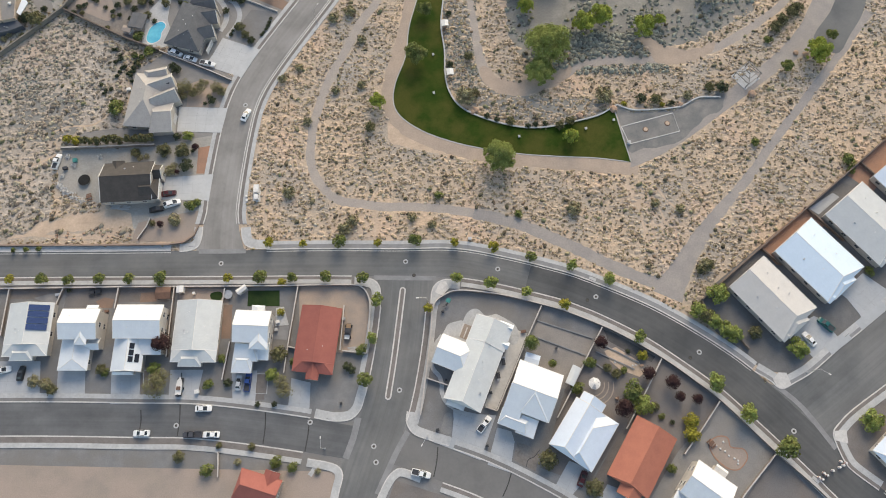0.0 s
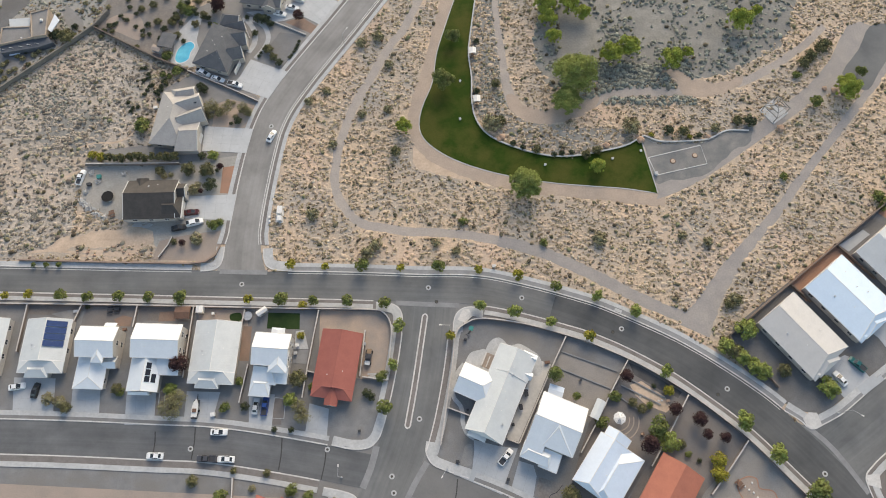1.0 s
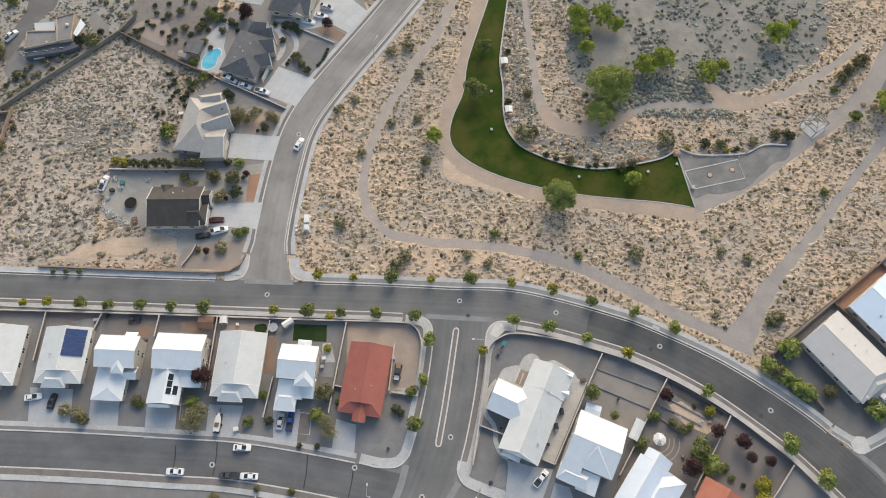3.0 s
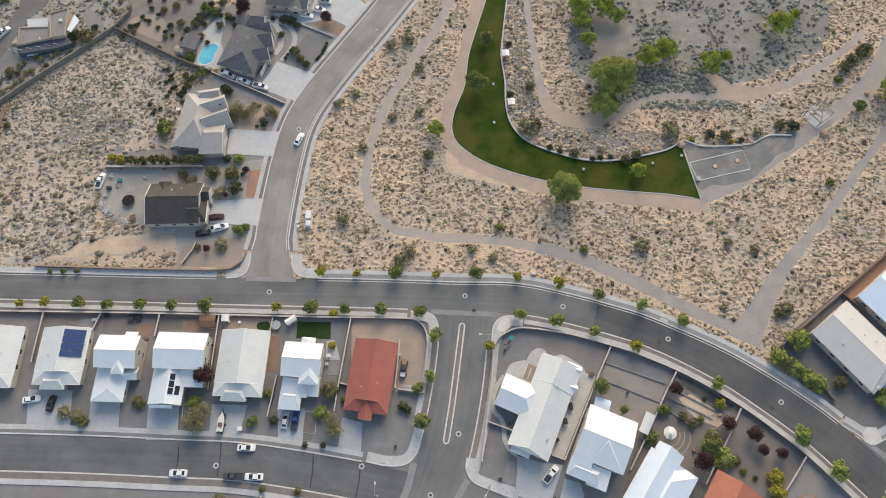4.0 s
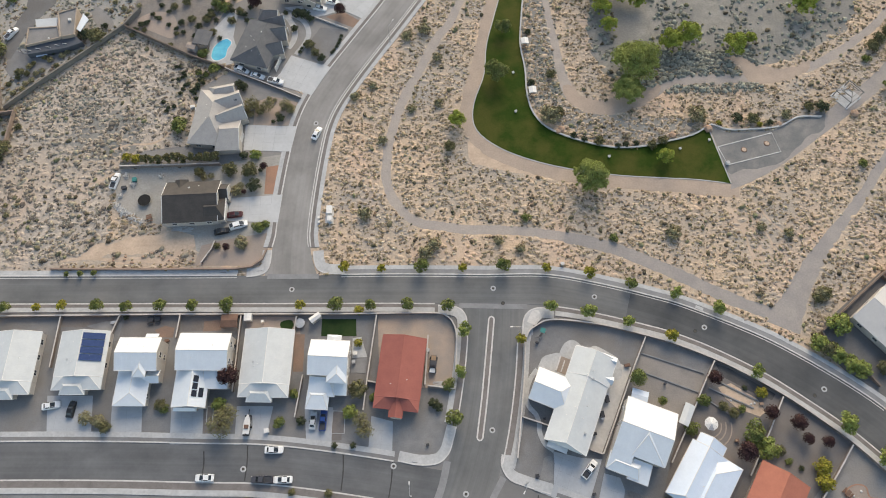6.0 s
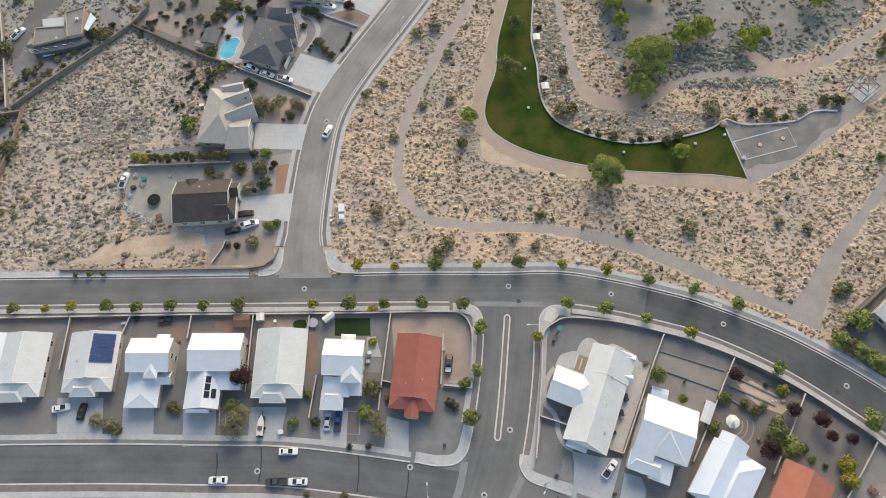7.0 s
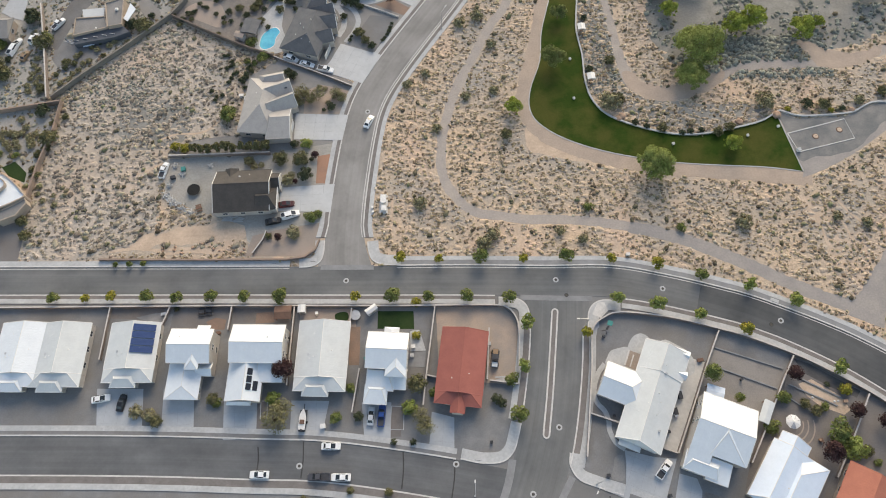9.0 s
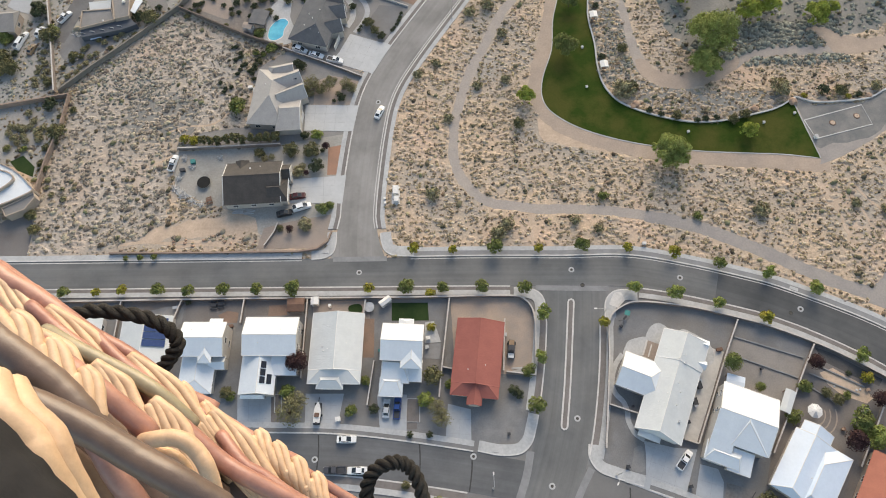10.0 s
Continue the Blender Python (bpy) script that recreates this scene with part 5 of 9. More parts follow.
hf, x, y = house_at((30.3, -23.8, -6.6, 11.6, 19.1), "single-storey house with a red gable roof")
dutch(hf, -x, x, -y, y, 3.0, 1.9, RED_ROOF, STUCCO, 2.9)
block(hf, -1.6, 1.9, -y - 1.9, -y + 5.0, 2.9, 1.25, "y", RED_ROOF, STUCCO, (0, 0.1), wins="")
garage_door(hf, -x * 0.52, -y + 0.42)
vents(hf, [(x * 0.35, -y * 0.2, 3.9, 0), (-x * 0.35, -y * 0.35, 3.9, 0)])
box_part("air_unit", 0.9, 0.9, 1.0, METAL, hf, (x + 0.4, y * 0.75, 0.02), bevel=0.05)

# large corner house
hg, x, y = house_at((76.4, -31.3, -22.7, 10.9, 25.7), "large single-storey house with a pale standing-seam roof")
block(hg, -5.75, 5.15, -12.6, 13.0, 3.2, 2.1, "y", GREY_WHITE_ROOF, STUCCO, (0.9, 0.0), wins="ewn", ridge=0.468)
block(hg, -12.7, -2.4, -4.6, 4.05, 3.2, 1.85, "x", WHITE_ROOF, STUCCO, (0.0, 3.3), wins="ws", ridge=0.49)
block(hg, -5.5, 5.35, 5.6, 13.15, 3.25, 2.14, "y", GREY_WHITE_ROOF, STUCCO, (0.35, 0.0), wins="e", ridge=0.446)
block(hg, 1.2, 5.4, 11.9, 13.85, 3.1, 0.8, "x", WHITE_ROOF, STUCCO, (2.2, 0.1), wins="", ridge=0.3, trim=False)
block(hg, 3.2, 6.0, 6.5, 8.7, 3.05, 0.8, "x", WHITE_ROOF, STUCCO, (0.1, 0.0), wins="", trim=False)
block(hg, -4.6, 0.6, -13.9, -11.6, 2.75, 0.5, "y", GREY_WHITE_ROOF, STUCCO, (1.2, 0.1), wins="", trim=False)
garage_door(hg, 2.2, -12.17, 4.4)
vents(hg, [(-0.6, y * 0.62, 5.1, 0), (0.3, y * 0.6, 5.2, 0), (-0.9, y * 0.5, 4.9, 0), (0.9, y * 0.45, 4.9, 1), (0.6, y * 0.05, 5.0, 0), (1.6, -y * 0.1, 4.7, 0), (-1.2, -y * 0.2, 4.8, 0), (1.5, -y * 0.35, 4.7, 0), (-2.6, -y * 0.4, 4.2, 0), (3.2, -y * 0.6, 4.0, 1)])

hh, x, y = house_at((90.9, -40.8, -21.4, 13.0, 16.1), "two-storey house with a bright white hip roof")
block(hh, -6.6, 6.1, -5.3, 8.3, 5.2, 2.3, "x", WHITE_ROOF, STUCCO, (0.0, 0.0), wins="ewns", storeys=2, ridge=0.489)
block(hh, -6.8, -1.6, -9.9, 1.3, 3.7, 3.78, "x", WHITE_ROOF, STUCCO, (0.0, 0.0), wins="s", ridge=0.99, trim=False)
block(hh, -2.2, 5.95, -5.4, 1.3, 5.25, 2.2, "y", WHITE_ROOF, STUCCO, (5.8, 0.1), wins="", ridge=0.27)
block(hh, -6.9, 1.2, -10.1, -5.6, 3.6, 1.1, "x", WHITE_ROOF, STUCCO, (1.6, 0.9), wins="", ridge=0.52)
block(hh, -1.5, 3.7, -10.6, -4.8, 3.3, 1.0, "x", WHITE_ROOF, STUCCO, (0.3, 0.3), wins="e", ridge=0.85)
garage_door(hh, -4.2, -9.68, 4.2)

hi, x, y = house_at((105.4, -50.5, -34.3, 12.2, 16.8), "single-storey house with a blue-white hip roof")
block(hi, -7.2, x * 0.42, -y, 6.6, 3.0, 2.0, "y", BLUE_WHITE_ROOF, STUCCO, (1.5, 0.0), wins="wns", ridge=0.385)
block(hi, -6.3, 0.7, 4.6, 9.2, 3.05, 1.9, "y", BLUE_WHITE_ROOF, STUCCO, (0.1, 0.0), wins="n", ridge=0.4)
block(hi, -x * 0.05, x, -y, 6.8, 3.0, 1.95, "y", BLUE_WHITE_ROOF, STUCCO, (2.4, 5.2), wins="es", ridge=0.12)
garage_door(hi, x * 0.45, -y + 0.42, 4.6)
vents(hi, [(-x * 0.5, y * 0.2, 3.9, 0), (-x * 0.1, -y * 0.3, 4.4, 0)])

hj, x, y = house_at((119.8, -57.0, -32.2, 12.1, 18.0), "single-storey house with an orange-red gable roof")
block(hj, -x, x, -y, y, 3.0, 2.0, "y", CLAY_ROOF, STUCCO_TAN, (0.9, 0.0), wins="ewn")
block(hj, -x * 0.3, x * 0.7, -y - 2.6, -y + 3.0, 2.9, 1.5, "y", CLAY_ROOF, STUCCO_TAN, (0, 0.1), wins="s")
hk, x, y = house_at((135.8, -65.5, -37.3, 11.6, 10.0), "two-storey house with a white gable roof")
block(hk, -x, x, -y, y, 5.2, 1.9, "x", WHITE_ROOF, STUCCO, (0, 0), wins="ewns", storeys=2)
block(hk, -x, x * 0.3, -y - 7, -y + 1, 3.0, 1.3, "y", WHITE_ROOF, STUCCO, (2.5, 0), wins="w")
block(hk, -x * 0.1, x * 0.5, y - 0.4, y + 2.6, 2.6, 0.4, "x", TRIM, STUCCO, (0, 0), wins="", ridge=0.8, trim=False)

# houses across the bend
for spot, roof_mat, label in (
    ((162.3, -13.3, -51.0, 20.4, 14.8), CREAM_ROOF, "single-storey house with a grey and cream gable roof"),
    ((177.9, -1.9, -50.6, 20.2, 16.4), SKY_ROOF, "single-storey house with a pale gable roof tinted by sky reflection"),
    ((195.4, 9.3, -51.4, 20.7, 17.0), PALE_GREY_ROOF, "single-storey house with a pale blue-grey gable roof"),
    ((212.9, 21.6, -52.3, 21.0, 17.7), BLUE_WHITE_ROOF, "single-storey house with a pale gable roof")):
    h, x, y = house_at(spot, label)
    block(h, -x, x, -y, y, 3.2, 1.9, "x", roof_mat, STUCCO, (0, 2.4), wins="swne")
    block(h, x - 3.4, x + 1.1, -y * 0.72, y * 0.42, 3.0, 1.25, "x", roof_mat, STUCCO, (0.1, 1.5), wins="e")
    block(h, x - 1.2, x + 0.9, -y * 0.98, -y * 0.5, 2.8, 0.7, "x", roof_mat, STUCCO, (0.1, 0.5), wins="", trim=False)
    garage_door(h, x + 0.62, -y * 0.15, 4.4, 90)
    vents(h, [(-x * 0.6, y * 0.5, 4.1, 0), (-x * 0.1, y * 0.35, 4.4, 0), (x * 0.2, y * 0.55, 4.0, 0), (x * 0.25, -y * 0.3, 4.4, 0), (-x * 0.3, -y * 0.5, 4.0, 1)])
hl, x, y = house_at((192.1, -57.2, 40.4, 13.4, 14.1), "single-storey house with a pale blue roof")
block(hl, -x, x, -y, y, 3.0, 1.9, "x", BLUE_WHITE_ROOF, STUCCO, (3, 3), wins="swne")
# across the residential street
hp, x, y = house_at((15.9, -63.9, -17.0, 11.6, 7.8), "single-storey house with a red tiled roof")
block(hp, -x, x, -y, y, 3.0, 1.8, "x", RED_ROOF, STUCCO_TAN, (1.5, 0.0), wins="nsew")
block(hp, x * 0.1, x * 0.8, -y * 0.1, y + 1.5, 2.9, 1.2, "y", RED_ROOF, STUCCO_TAN, (0.1, 0), wins="n")

# houses on the side street
hq, x, y = house_at((-29.1, 25.8, 2.4, 17.6, 12.9), "house with a charcoal and brown shingle gable roof")
block(hq, -x, x * 0.78, -y, y, 3.4, 2.6, "x", DARK_ROOF, STUCCO, (0.0, 0.0), wins="swn", ridge=0.58)
block(hq, x * 0.35, x, -y * 0.95, y * 0.1, 3.3, 1.9, "x", DARK_ROOF, STUCCO, (0.1, 2.2), wins="es")
block(hq, x * 0.3, x * 1.05, y * 0.05, y * 0.8, 3.2, 1.8, "x", DARK_ROOF, STUCCO, (0.1, 0.0), wins="e")
vents(hq, [(-x * 0.2, y * 0.6, 4.4, 1), (x * 0.1, y * 0.7, 4.0, 0)])
garage_door(hq, x - 0.42, -y * 0.4, 4.8, 90)

block(hq, -x * 0.72, -x * 0.30, y * 0.55, y * 1.12, 3.3, 1.3, "y", DARK_ROOF, STUCCO, (0.1, 0.6), wins="n")
box_part("fascia", 0.25, y * 1.1, 0.3, TRIM, hq, (x * 0.99, -y * 0.42, 3.2))


def wing(house, where, eave, rise, roof_mat, wall_mat, hips=(1.2, 0.0), ridge=0.74):
    """A gabled wing set askew to its house, with a short north slope and a long south slope."""
    cx, cy, ang, w, d = where
    e = new("wing")
    e.parent = house
    e.matrix_local = house.matrix_world.inverted() @ pose(cx, cy, 0, 0, 0, ang)
    block(e, -w / 2, w / 2, -d / 2, d / 2, eave, rise, "x", roof_mat, wall_mat, hips, ridge=ridge)


hr, x, y = house_at((-28.2, 54.5, -5.4, 10.1, 19.5), "house with a grey shingle roof of stepped gables")
block(hr, -5.2, 5.6, -9.8, 9.4, 3.2, 2.6, "y", GREY_ROOF, STUCCO, (8.4, 5.9), wins="wsn", ridge=0.53)
wing(hr, (-25.9, 63.6, 12.0, 7.4, 4.4), 3.25, 1.5, GREY_ROOF, STUCCO, (2.0, 0.0), 0.55)
wing(hr, (-23.9, 59.5, 21.0, 8.9, 6.3), 3.3, 2.45, GREY_ROOF, STUCCO, (1.2, 0.0), 0.52)
wing(hr, (-22.6, 54.6, 24.5, 9.4, 5.8), 3.25, 2.4, GREY_ROOF, STUCCO, (1.2, 0.0), 0.52)
wing(hr, (-22.4, 47.9, 3.0, 7.2, 10.3), 3.2, 1.9, GREY_ROOF, STUCCO, (1.6, 0.0), 0.6)
o = hr.matrix_world.inverted() @ Vector((*(-18.85, 47.6), 0.0))
garage_door(hr, o[0], o[1], 4.8, 90)
vents(hr, [(-x * 0.3, y * 0.3, 4.6, 0), (-x * 0.1, -y * 0.2, 5.0, 0)])
o = hr.matrix_world.inverted() @ Vector((*(-21.3, 60.0), 0.0))
box_part("skylight", 1.6, 1.6, 0.12, PANE, hr, (o[0], o[1], 4.75), label="dark glass skylight")

hs, x, y = house_at((-16.5, 81.9, -16.3, 12.5, 16.9), "house with a dark slate-grey hip roof beside a pool")
block(hs, -x, x, -y, y, 3.2, 2.7, "y", SLATE_ROOF, STUCCO, (5.5, 2.2), wins="wsn", ridge=0.6)
for spot, z, rise in (((-14.4, 92.8, -4.5, 6.4, 5.1), 3.3, 1.5), ((-13.3, 89.5, 15.6, 9.0, 3.8), 3.3, 1.7), ((-12.5, 84.8, 9.4, 9.3, 5.2), 3.3, 2.0), ((-11.8, 79.4, 14.9, 6.5, 4.8), 3.25, 1.8)):
    wing(hs, spot, z, rise, SLATE_ROOF, STUCCO, (1.8, 0.0), 0.7)
for px, py in [(-8.4, 86.9), (-8.1, 88.3), (-9.2, 84.2)]:
    o = hs.matrix_world.inverted() @ Vector((px, py, 0.0))
    box_part("porch_post", 0.3, 0.3, 3.0, TRIM, hs, (o[0], o[1], 0.05))
vents(hs, [(-x * 0.4, y * 0.1, 4.6, 0), (-x * 0.1, -y * 0.1, 5.2, 0), (x * 0.2, -y * 0.4, 5.2, 0), (-x * 0.4, -y * 0.4, 4.4, 0), (x * 0.1, y * 0.3, 5.5, 0), (0, -y * 0.55, 4.6, 0), (x * 0.45, -y * 0.6, 4.4, 0)])
o = hs.matrix_world.inverted() @ Vector((*(-10.2, 75.2), 0.0))
garage_door(hs, o[0], o[1], 4.6, 90)

ht, x, y = house_at((-4.2, 105.5, -7.7, 14.3, 12.1), "house with a slate-grey shingle roof")
block(ht, -x, x, -y, y, 3.2, 2.2, "x", SLATE_ROOF, STUCCO, (2.5, 0.0), wins="es")
block(ht, x * 0.1, x * 0.8, -y * 1.15, y * 0.1, 3.1, 1.5, "y", SLATE_ROOF, STUCCO, (0.0, 1.5), wins="s")


def flat_part(house, points, z, roof_mat, wall_mat, parapet=0.35, base=0.0):
    """A flat-roofed wing: walls, a deck, and a parapet round it."""
    o = house.matrix_world.translation
    pts = [(p[0] - o[0], p[1] - o[1]) for p in points]
    slab("wall", pts, base, z - 0.15, wall_mat, clear=False, parent=house)
    cen = np.mean(pts, 0)
    slab("roof", [cen + (np.array(p) - cen) * 0.985 for p in pts], z - 0.15, z, roof_mat, clear=False, parent=house)
    if parapet:
        ribbon("parapet", [np.array(p) for p in pts] + [np.array(pts[0])], 0.16, -0.16, z - 0.2, z + parapet, wall_mat, clear=False, parent=house)


hu = empty("house", *(-86.0, 89.2), 0.0, 0.0)
tagged(hu, "flat-roofed house with grey and tan roof terraces", "house", "houses")
flat_part(hu, [(-91.6, 89.0), (-82.3, 89.6), (-80.8, 85.2), (-90.9, 82.2)], 2.7, TERRACE, STUCCO_TAN)
flat_part(hu, [(-83.0, 94.8), (-77.4, 96.9), (-76.1, 86.1), (-80.4, 85.1)], 3.1, TERRACE, STUCCO_TAN)
flat_part(hu, [(-90.5, 92.9), (-83.2, 93.5), (-82.7, 90.0), (-89.3, 89.4)], 2.6, PALE_GREY_ROOF, STUCCO_TAN, 0)
flat_part(hu, [(-76.1, 88.5), (-75.0, 94.9), (-72.8, 92.5), (-74.6, 87.5)], 2.9, WHITE_ROOF, METAL, 0, base=2.6)
# porch and south wall in one dark colour that stands for their shade
flat_part(hu, [(-91.3, 82.4), (-81.0, 85.5), (-76.3, 86.6), (-73.7, 84.0), (-78.0, 82.0), (-90.3, 79.3)], 2.0, SHADE_ROOF, SHADE_ROOF, 0)
for px, py in [(-93.4, 81.5), (-74.8, 90.7), (-76.4, 89.3)]:
    o = hu.matrix_world.translation
    box_part("porch_post", 0.2, 0.2, 2.6, METAL, hu, (px - o[0], py - o[1], 0.0))
o = hu.matrix_world.translation
for px, py in [(-90.0, 80.8), (-87.2, 81.4), (-84.1, 82.0), (-81.4, 82.7), (-79.0, 83.3)]:
    put_window(hu, px - o[0], py - o[1], 1.0, -12, 1.6, 1.3)
box_part("roof_vent", 0.9, 0.9, 0.7, TRIM, hu, ((-78.6, 91.9)[0] - o[0], (-78.6, 91.9)[1] - o[1], 3.1), bevel=0.1)
box_part("roof_vent", 0.5, 0.5, 0.5, TRIM, hu, ((-84.1, 84.9)[0] - o[0], (-84.1, 84.9)[1] - o[1], 2.7), bevel=0.1)
hv = empty("house", *(-103.0, 27.3), 0.0, 0.0)
tagged(hv, "pale flat-roofed house with rounded parapets", "house", "houses")
flat_part(hv, closed([(-106.5, 33.7), (-100.7, 32.5), (-96.4, 29.8), (-93.0, 26.5), (-91.7, 24.7), (-95.5, 22.3), (-99.8, 20.3), (-105.4, 17.7), (-112.2, 24.8)], 3), 3.4, WHITE_ROOF, STUCCO_TAN)
flat_part(hv, closed([(-106.9, 31.0), (-100.3, 30.5), (-97.5, 28.3), (-99.1, 25.8), (-103.2, 23.3), (-108.3, 24.3)], 3), 4.2, WHITE_ROOF, STUCCO_TAN)
flat_part(hv, [(-95.3, 21.9), (-91.6, 24.3), (-90.9, 22.9), (-92.9, 19.2), (-97.7, 17.1), (-99.3, 19.6)], 2.8, TERRACE, STUCCO_TAN)
hw, x, y = house_at((-119.9, 85.3, 0.9, 16.9, 8.2), "house with a grey-brown shingle roof and tan walls")
block(hw, -x, x, -y, y, 3.2, 1.2, "x", TERRACE, STUCCO_TAN, (0, 1.0), wins="es", ridge=0.75)


# ---- walls and fences ----
W18 = "pale block garden wall between gravel yards"
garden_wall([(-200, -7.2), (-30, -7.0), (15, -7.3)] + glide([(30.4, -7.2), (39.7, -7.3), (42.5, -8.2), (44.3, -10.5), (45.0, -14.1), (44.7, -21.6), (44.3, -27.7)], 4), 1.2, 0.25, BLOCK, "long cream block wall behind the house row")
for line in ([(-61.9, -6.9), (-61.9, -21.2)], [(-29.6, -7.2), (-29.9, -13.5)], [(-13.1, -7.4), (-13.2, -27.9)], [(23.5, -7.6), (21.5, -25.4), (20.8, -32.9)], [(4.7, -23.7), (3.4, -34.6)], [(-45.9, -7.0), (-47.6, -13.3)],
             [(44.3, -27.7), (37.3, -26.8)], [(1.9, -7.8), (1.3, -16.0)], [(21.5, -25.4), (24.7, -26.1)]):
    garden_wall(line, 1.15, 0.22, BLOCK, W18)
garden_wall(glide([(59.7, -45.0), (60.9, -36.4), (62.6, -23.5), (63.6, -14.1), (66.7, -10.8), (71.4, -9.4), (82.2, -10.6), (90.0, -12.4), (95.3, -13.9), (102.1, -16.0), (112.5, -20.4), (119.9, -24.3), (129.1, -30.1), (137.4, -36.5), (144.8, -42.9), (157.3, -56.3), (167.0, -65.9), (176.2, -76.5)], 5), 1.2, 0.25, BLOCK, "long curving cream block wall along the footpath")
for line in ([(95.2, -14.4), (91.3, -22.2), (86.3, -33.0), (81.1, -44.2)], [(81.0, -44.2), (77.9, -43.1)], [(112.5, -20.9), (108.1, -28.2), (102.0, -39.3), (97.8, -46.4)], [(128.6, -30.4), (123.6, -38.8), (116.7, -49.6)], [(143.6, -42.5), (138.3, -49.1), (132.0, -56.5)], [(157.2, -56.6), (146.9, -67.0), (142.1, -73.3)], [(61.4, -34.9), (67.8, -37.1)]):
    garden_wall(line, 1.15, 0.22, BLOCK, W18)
for line in ([(93.8, -18.6), (109.6, -24.1)], [(91.8, -22.9), (107.3, -29.0)], [(112.7, -26.1), (122.3, -31.4)], [(110.2, -27.9), (120.9, -33.2)], [(107.4, -29.4), (115.3, -35.5)]):
    garden_wall(line, 0.22, 0.2, PAN, "low retaining wall terracing a gravel yard")
garden_wall([(142.4, -13.2), (153.7, -4.1), (162.4, 2.7), (178.3, 15.1), (208.3, 38.8), (237.7, 61.3)], 1.7, 0.25, DARK_WALL, "dark brown block wall along the desert edge")
for line in ([(162.2, 2.5), (167.6, -2.9)], [(178.0, 15.5), (187.9, 4.5)], [(142.4, -13.2), (143.0, -15.9), (150.9, -23.4), (154.3, -28.0)], [(197.9, 30.3), (207.8, 18.6)]):
    garden_wall(line, 1.15, 0.22, DARK_WALL, "dark brown block wall between yards")
garden_wall([(-68.0, 6.6), (-40.5, 6.2), (-16.5, 6.2), (-11.8, 6.9), (-9.1, 9.0), (-8.1, 12.0)], 0.9, 0.3, BROWN_BLOCK, "low brown retaining wall beside the footpath")
garden_wall([(-54.0, 38.8), (-41.8, 39.0), (-24.5, 39.5)], 1.4, 0.25, BLOCK, "grey block wall behind a hedge")
garden_wall([(-61.6, 91.1), (-46.2, 83.0), (-37.3, 78.5), (-27.2, 74.4)], 1.6, 0.22, DARK_WALL, "dark block wall beside the pool yard")
garden_wall([(-27.0, 74.3), (-24.3, 73.0), (-14.4, 68.6), (-9.0, 66.1), (-2.2, 62.8)], 1.0, 0.2, BLOCK, "thin pale block wall beside a drive")
garden_wall([(-58.0, 98.0), (-61.7, 91.6), (-72.4, 80.8), (-85.7, 68.1), (-93.7, 59.8)], 1.8, 0.4, LOT_WALL, "long grey-brown block wall round the vacant lot")
garden_wall([(-121.1, 53.6), (-111.0, 54.7), (-90.1, 58.4), (-90.1, 47.8), (-91.8, 36.1), (-92.5, 22.4), (-93.6, 20.3)], 1.8, 0.3, BROWN_BLOCK, "brown block wall round the vacant lot")
garden_wall([(-105.6, 96.9), (-100.1, 78.6), (-94.9, 59.8)], 1.7, 0.3, BLOCK, "pale block wall along a driveway")
garden_wall([(-3.2, 96.1), (3.9, 92.9), (11.2, 89.6)], 0.6, 0.22, BLOCK, "low block wall between yards")
garden_wall([(-23.0, 14.7), (-23.7, 12.2), (-26.1, 8.0)], 0.9, 0.2, BLOCK, "low pale wall beside a drive")

# ---- trees and shrubs ----
def crown_mesh(name, rng, blobs, leaves, size, material):
    """Many small leaf clumps, thick near the skin of several overlapping lobes, with gaps."""
    centres = np.array([b[:3] for b in blobs])
    radii = np.array([b[3] for b in blobs])
    pick = rng.choice(len(blobs), leaves, p=radii ** 2 / (radii ** 2).sum())
    d = rng.normal(size=(leaves, 3))
    d /= np.linalg.norm(d, axis=1)[:, None]
    d[:, 2] = np.where(d[:, 2] < -0.35, -d[:, 2], d[:, 2])
    p = centres[pick] + d * radii[pick][:, None] * rng.uniform(0.55, 1.08, leaves)[:, None] * np.array((1, 1, 0.85))
    u = rng.normal(size=(leaves, 3))
    u /= np.linalg.norm(u, axis=1)[:, None]
    n = d + 0.6 * u
    n /= np.linalg.norm(n, axis=1)[:, None]
    a = np.cross(n, rng.normal(size=(leaves, 3)))
    a /= np.linalg.norm(a, axis=1)[:, None]
    b = np.cross(n, a)
    s = (size * rng.uniform(0.6, 1.4, leaves))[:, None]
    fold = n * s * 0.25
    quad = np.stack([p - a * s, p - b * s * 0.7 + fold, p + a * s, p + b * s * 0.7 + fold], 1)
    me = bpy.data.meshes.new(name)
    faces = [(4 * i, 4 * i + 1, 4 * i + 2, 4 * i + 3) for i in range(leaves)]
    me.from_pydata(quad.reshape(-1, 3).tolist(), [], faces)
    me.materials.append(material)
    me.update()
    return me


def limb(bm, a, b, r0, r1, sides=6):
    a, b = Vector(a), Vector(b)
    q = (b - a).to_track_quat("Z", "Y")
    ring = []
    for c, r in ((a, r0), (b, r1)):
        ring.append([bm.verts.new(c + q @ Vector((r * math.cos(2 * math.pi * k / sides), r * math.sin(2 * math.pi * k / sides), 0))) for k in range(sides)])
    for k in range(sides):
        j = (k + 1) % sides
        bm.faces.new((ring[0][k], ring[0][j], ring[1][j], ring[1][k]))


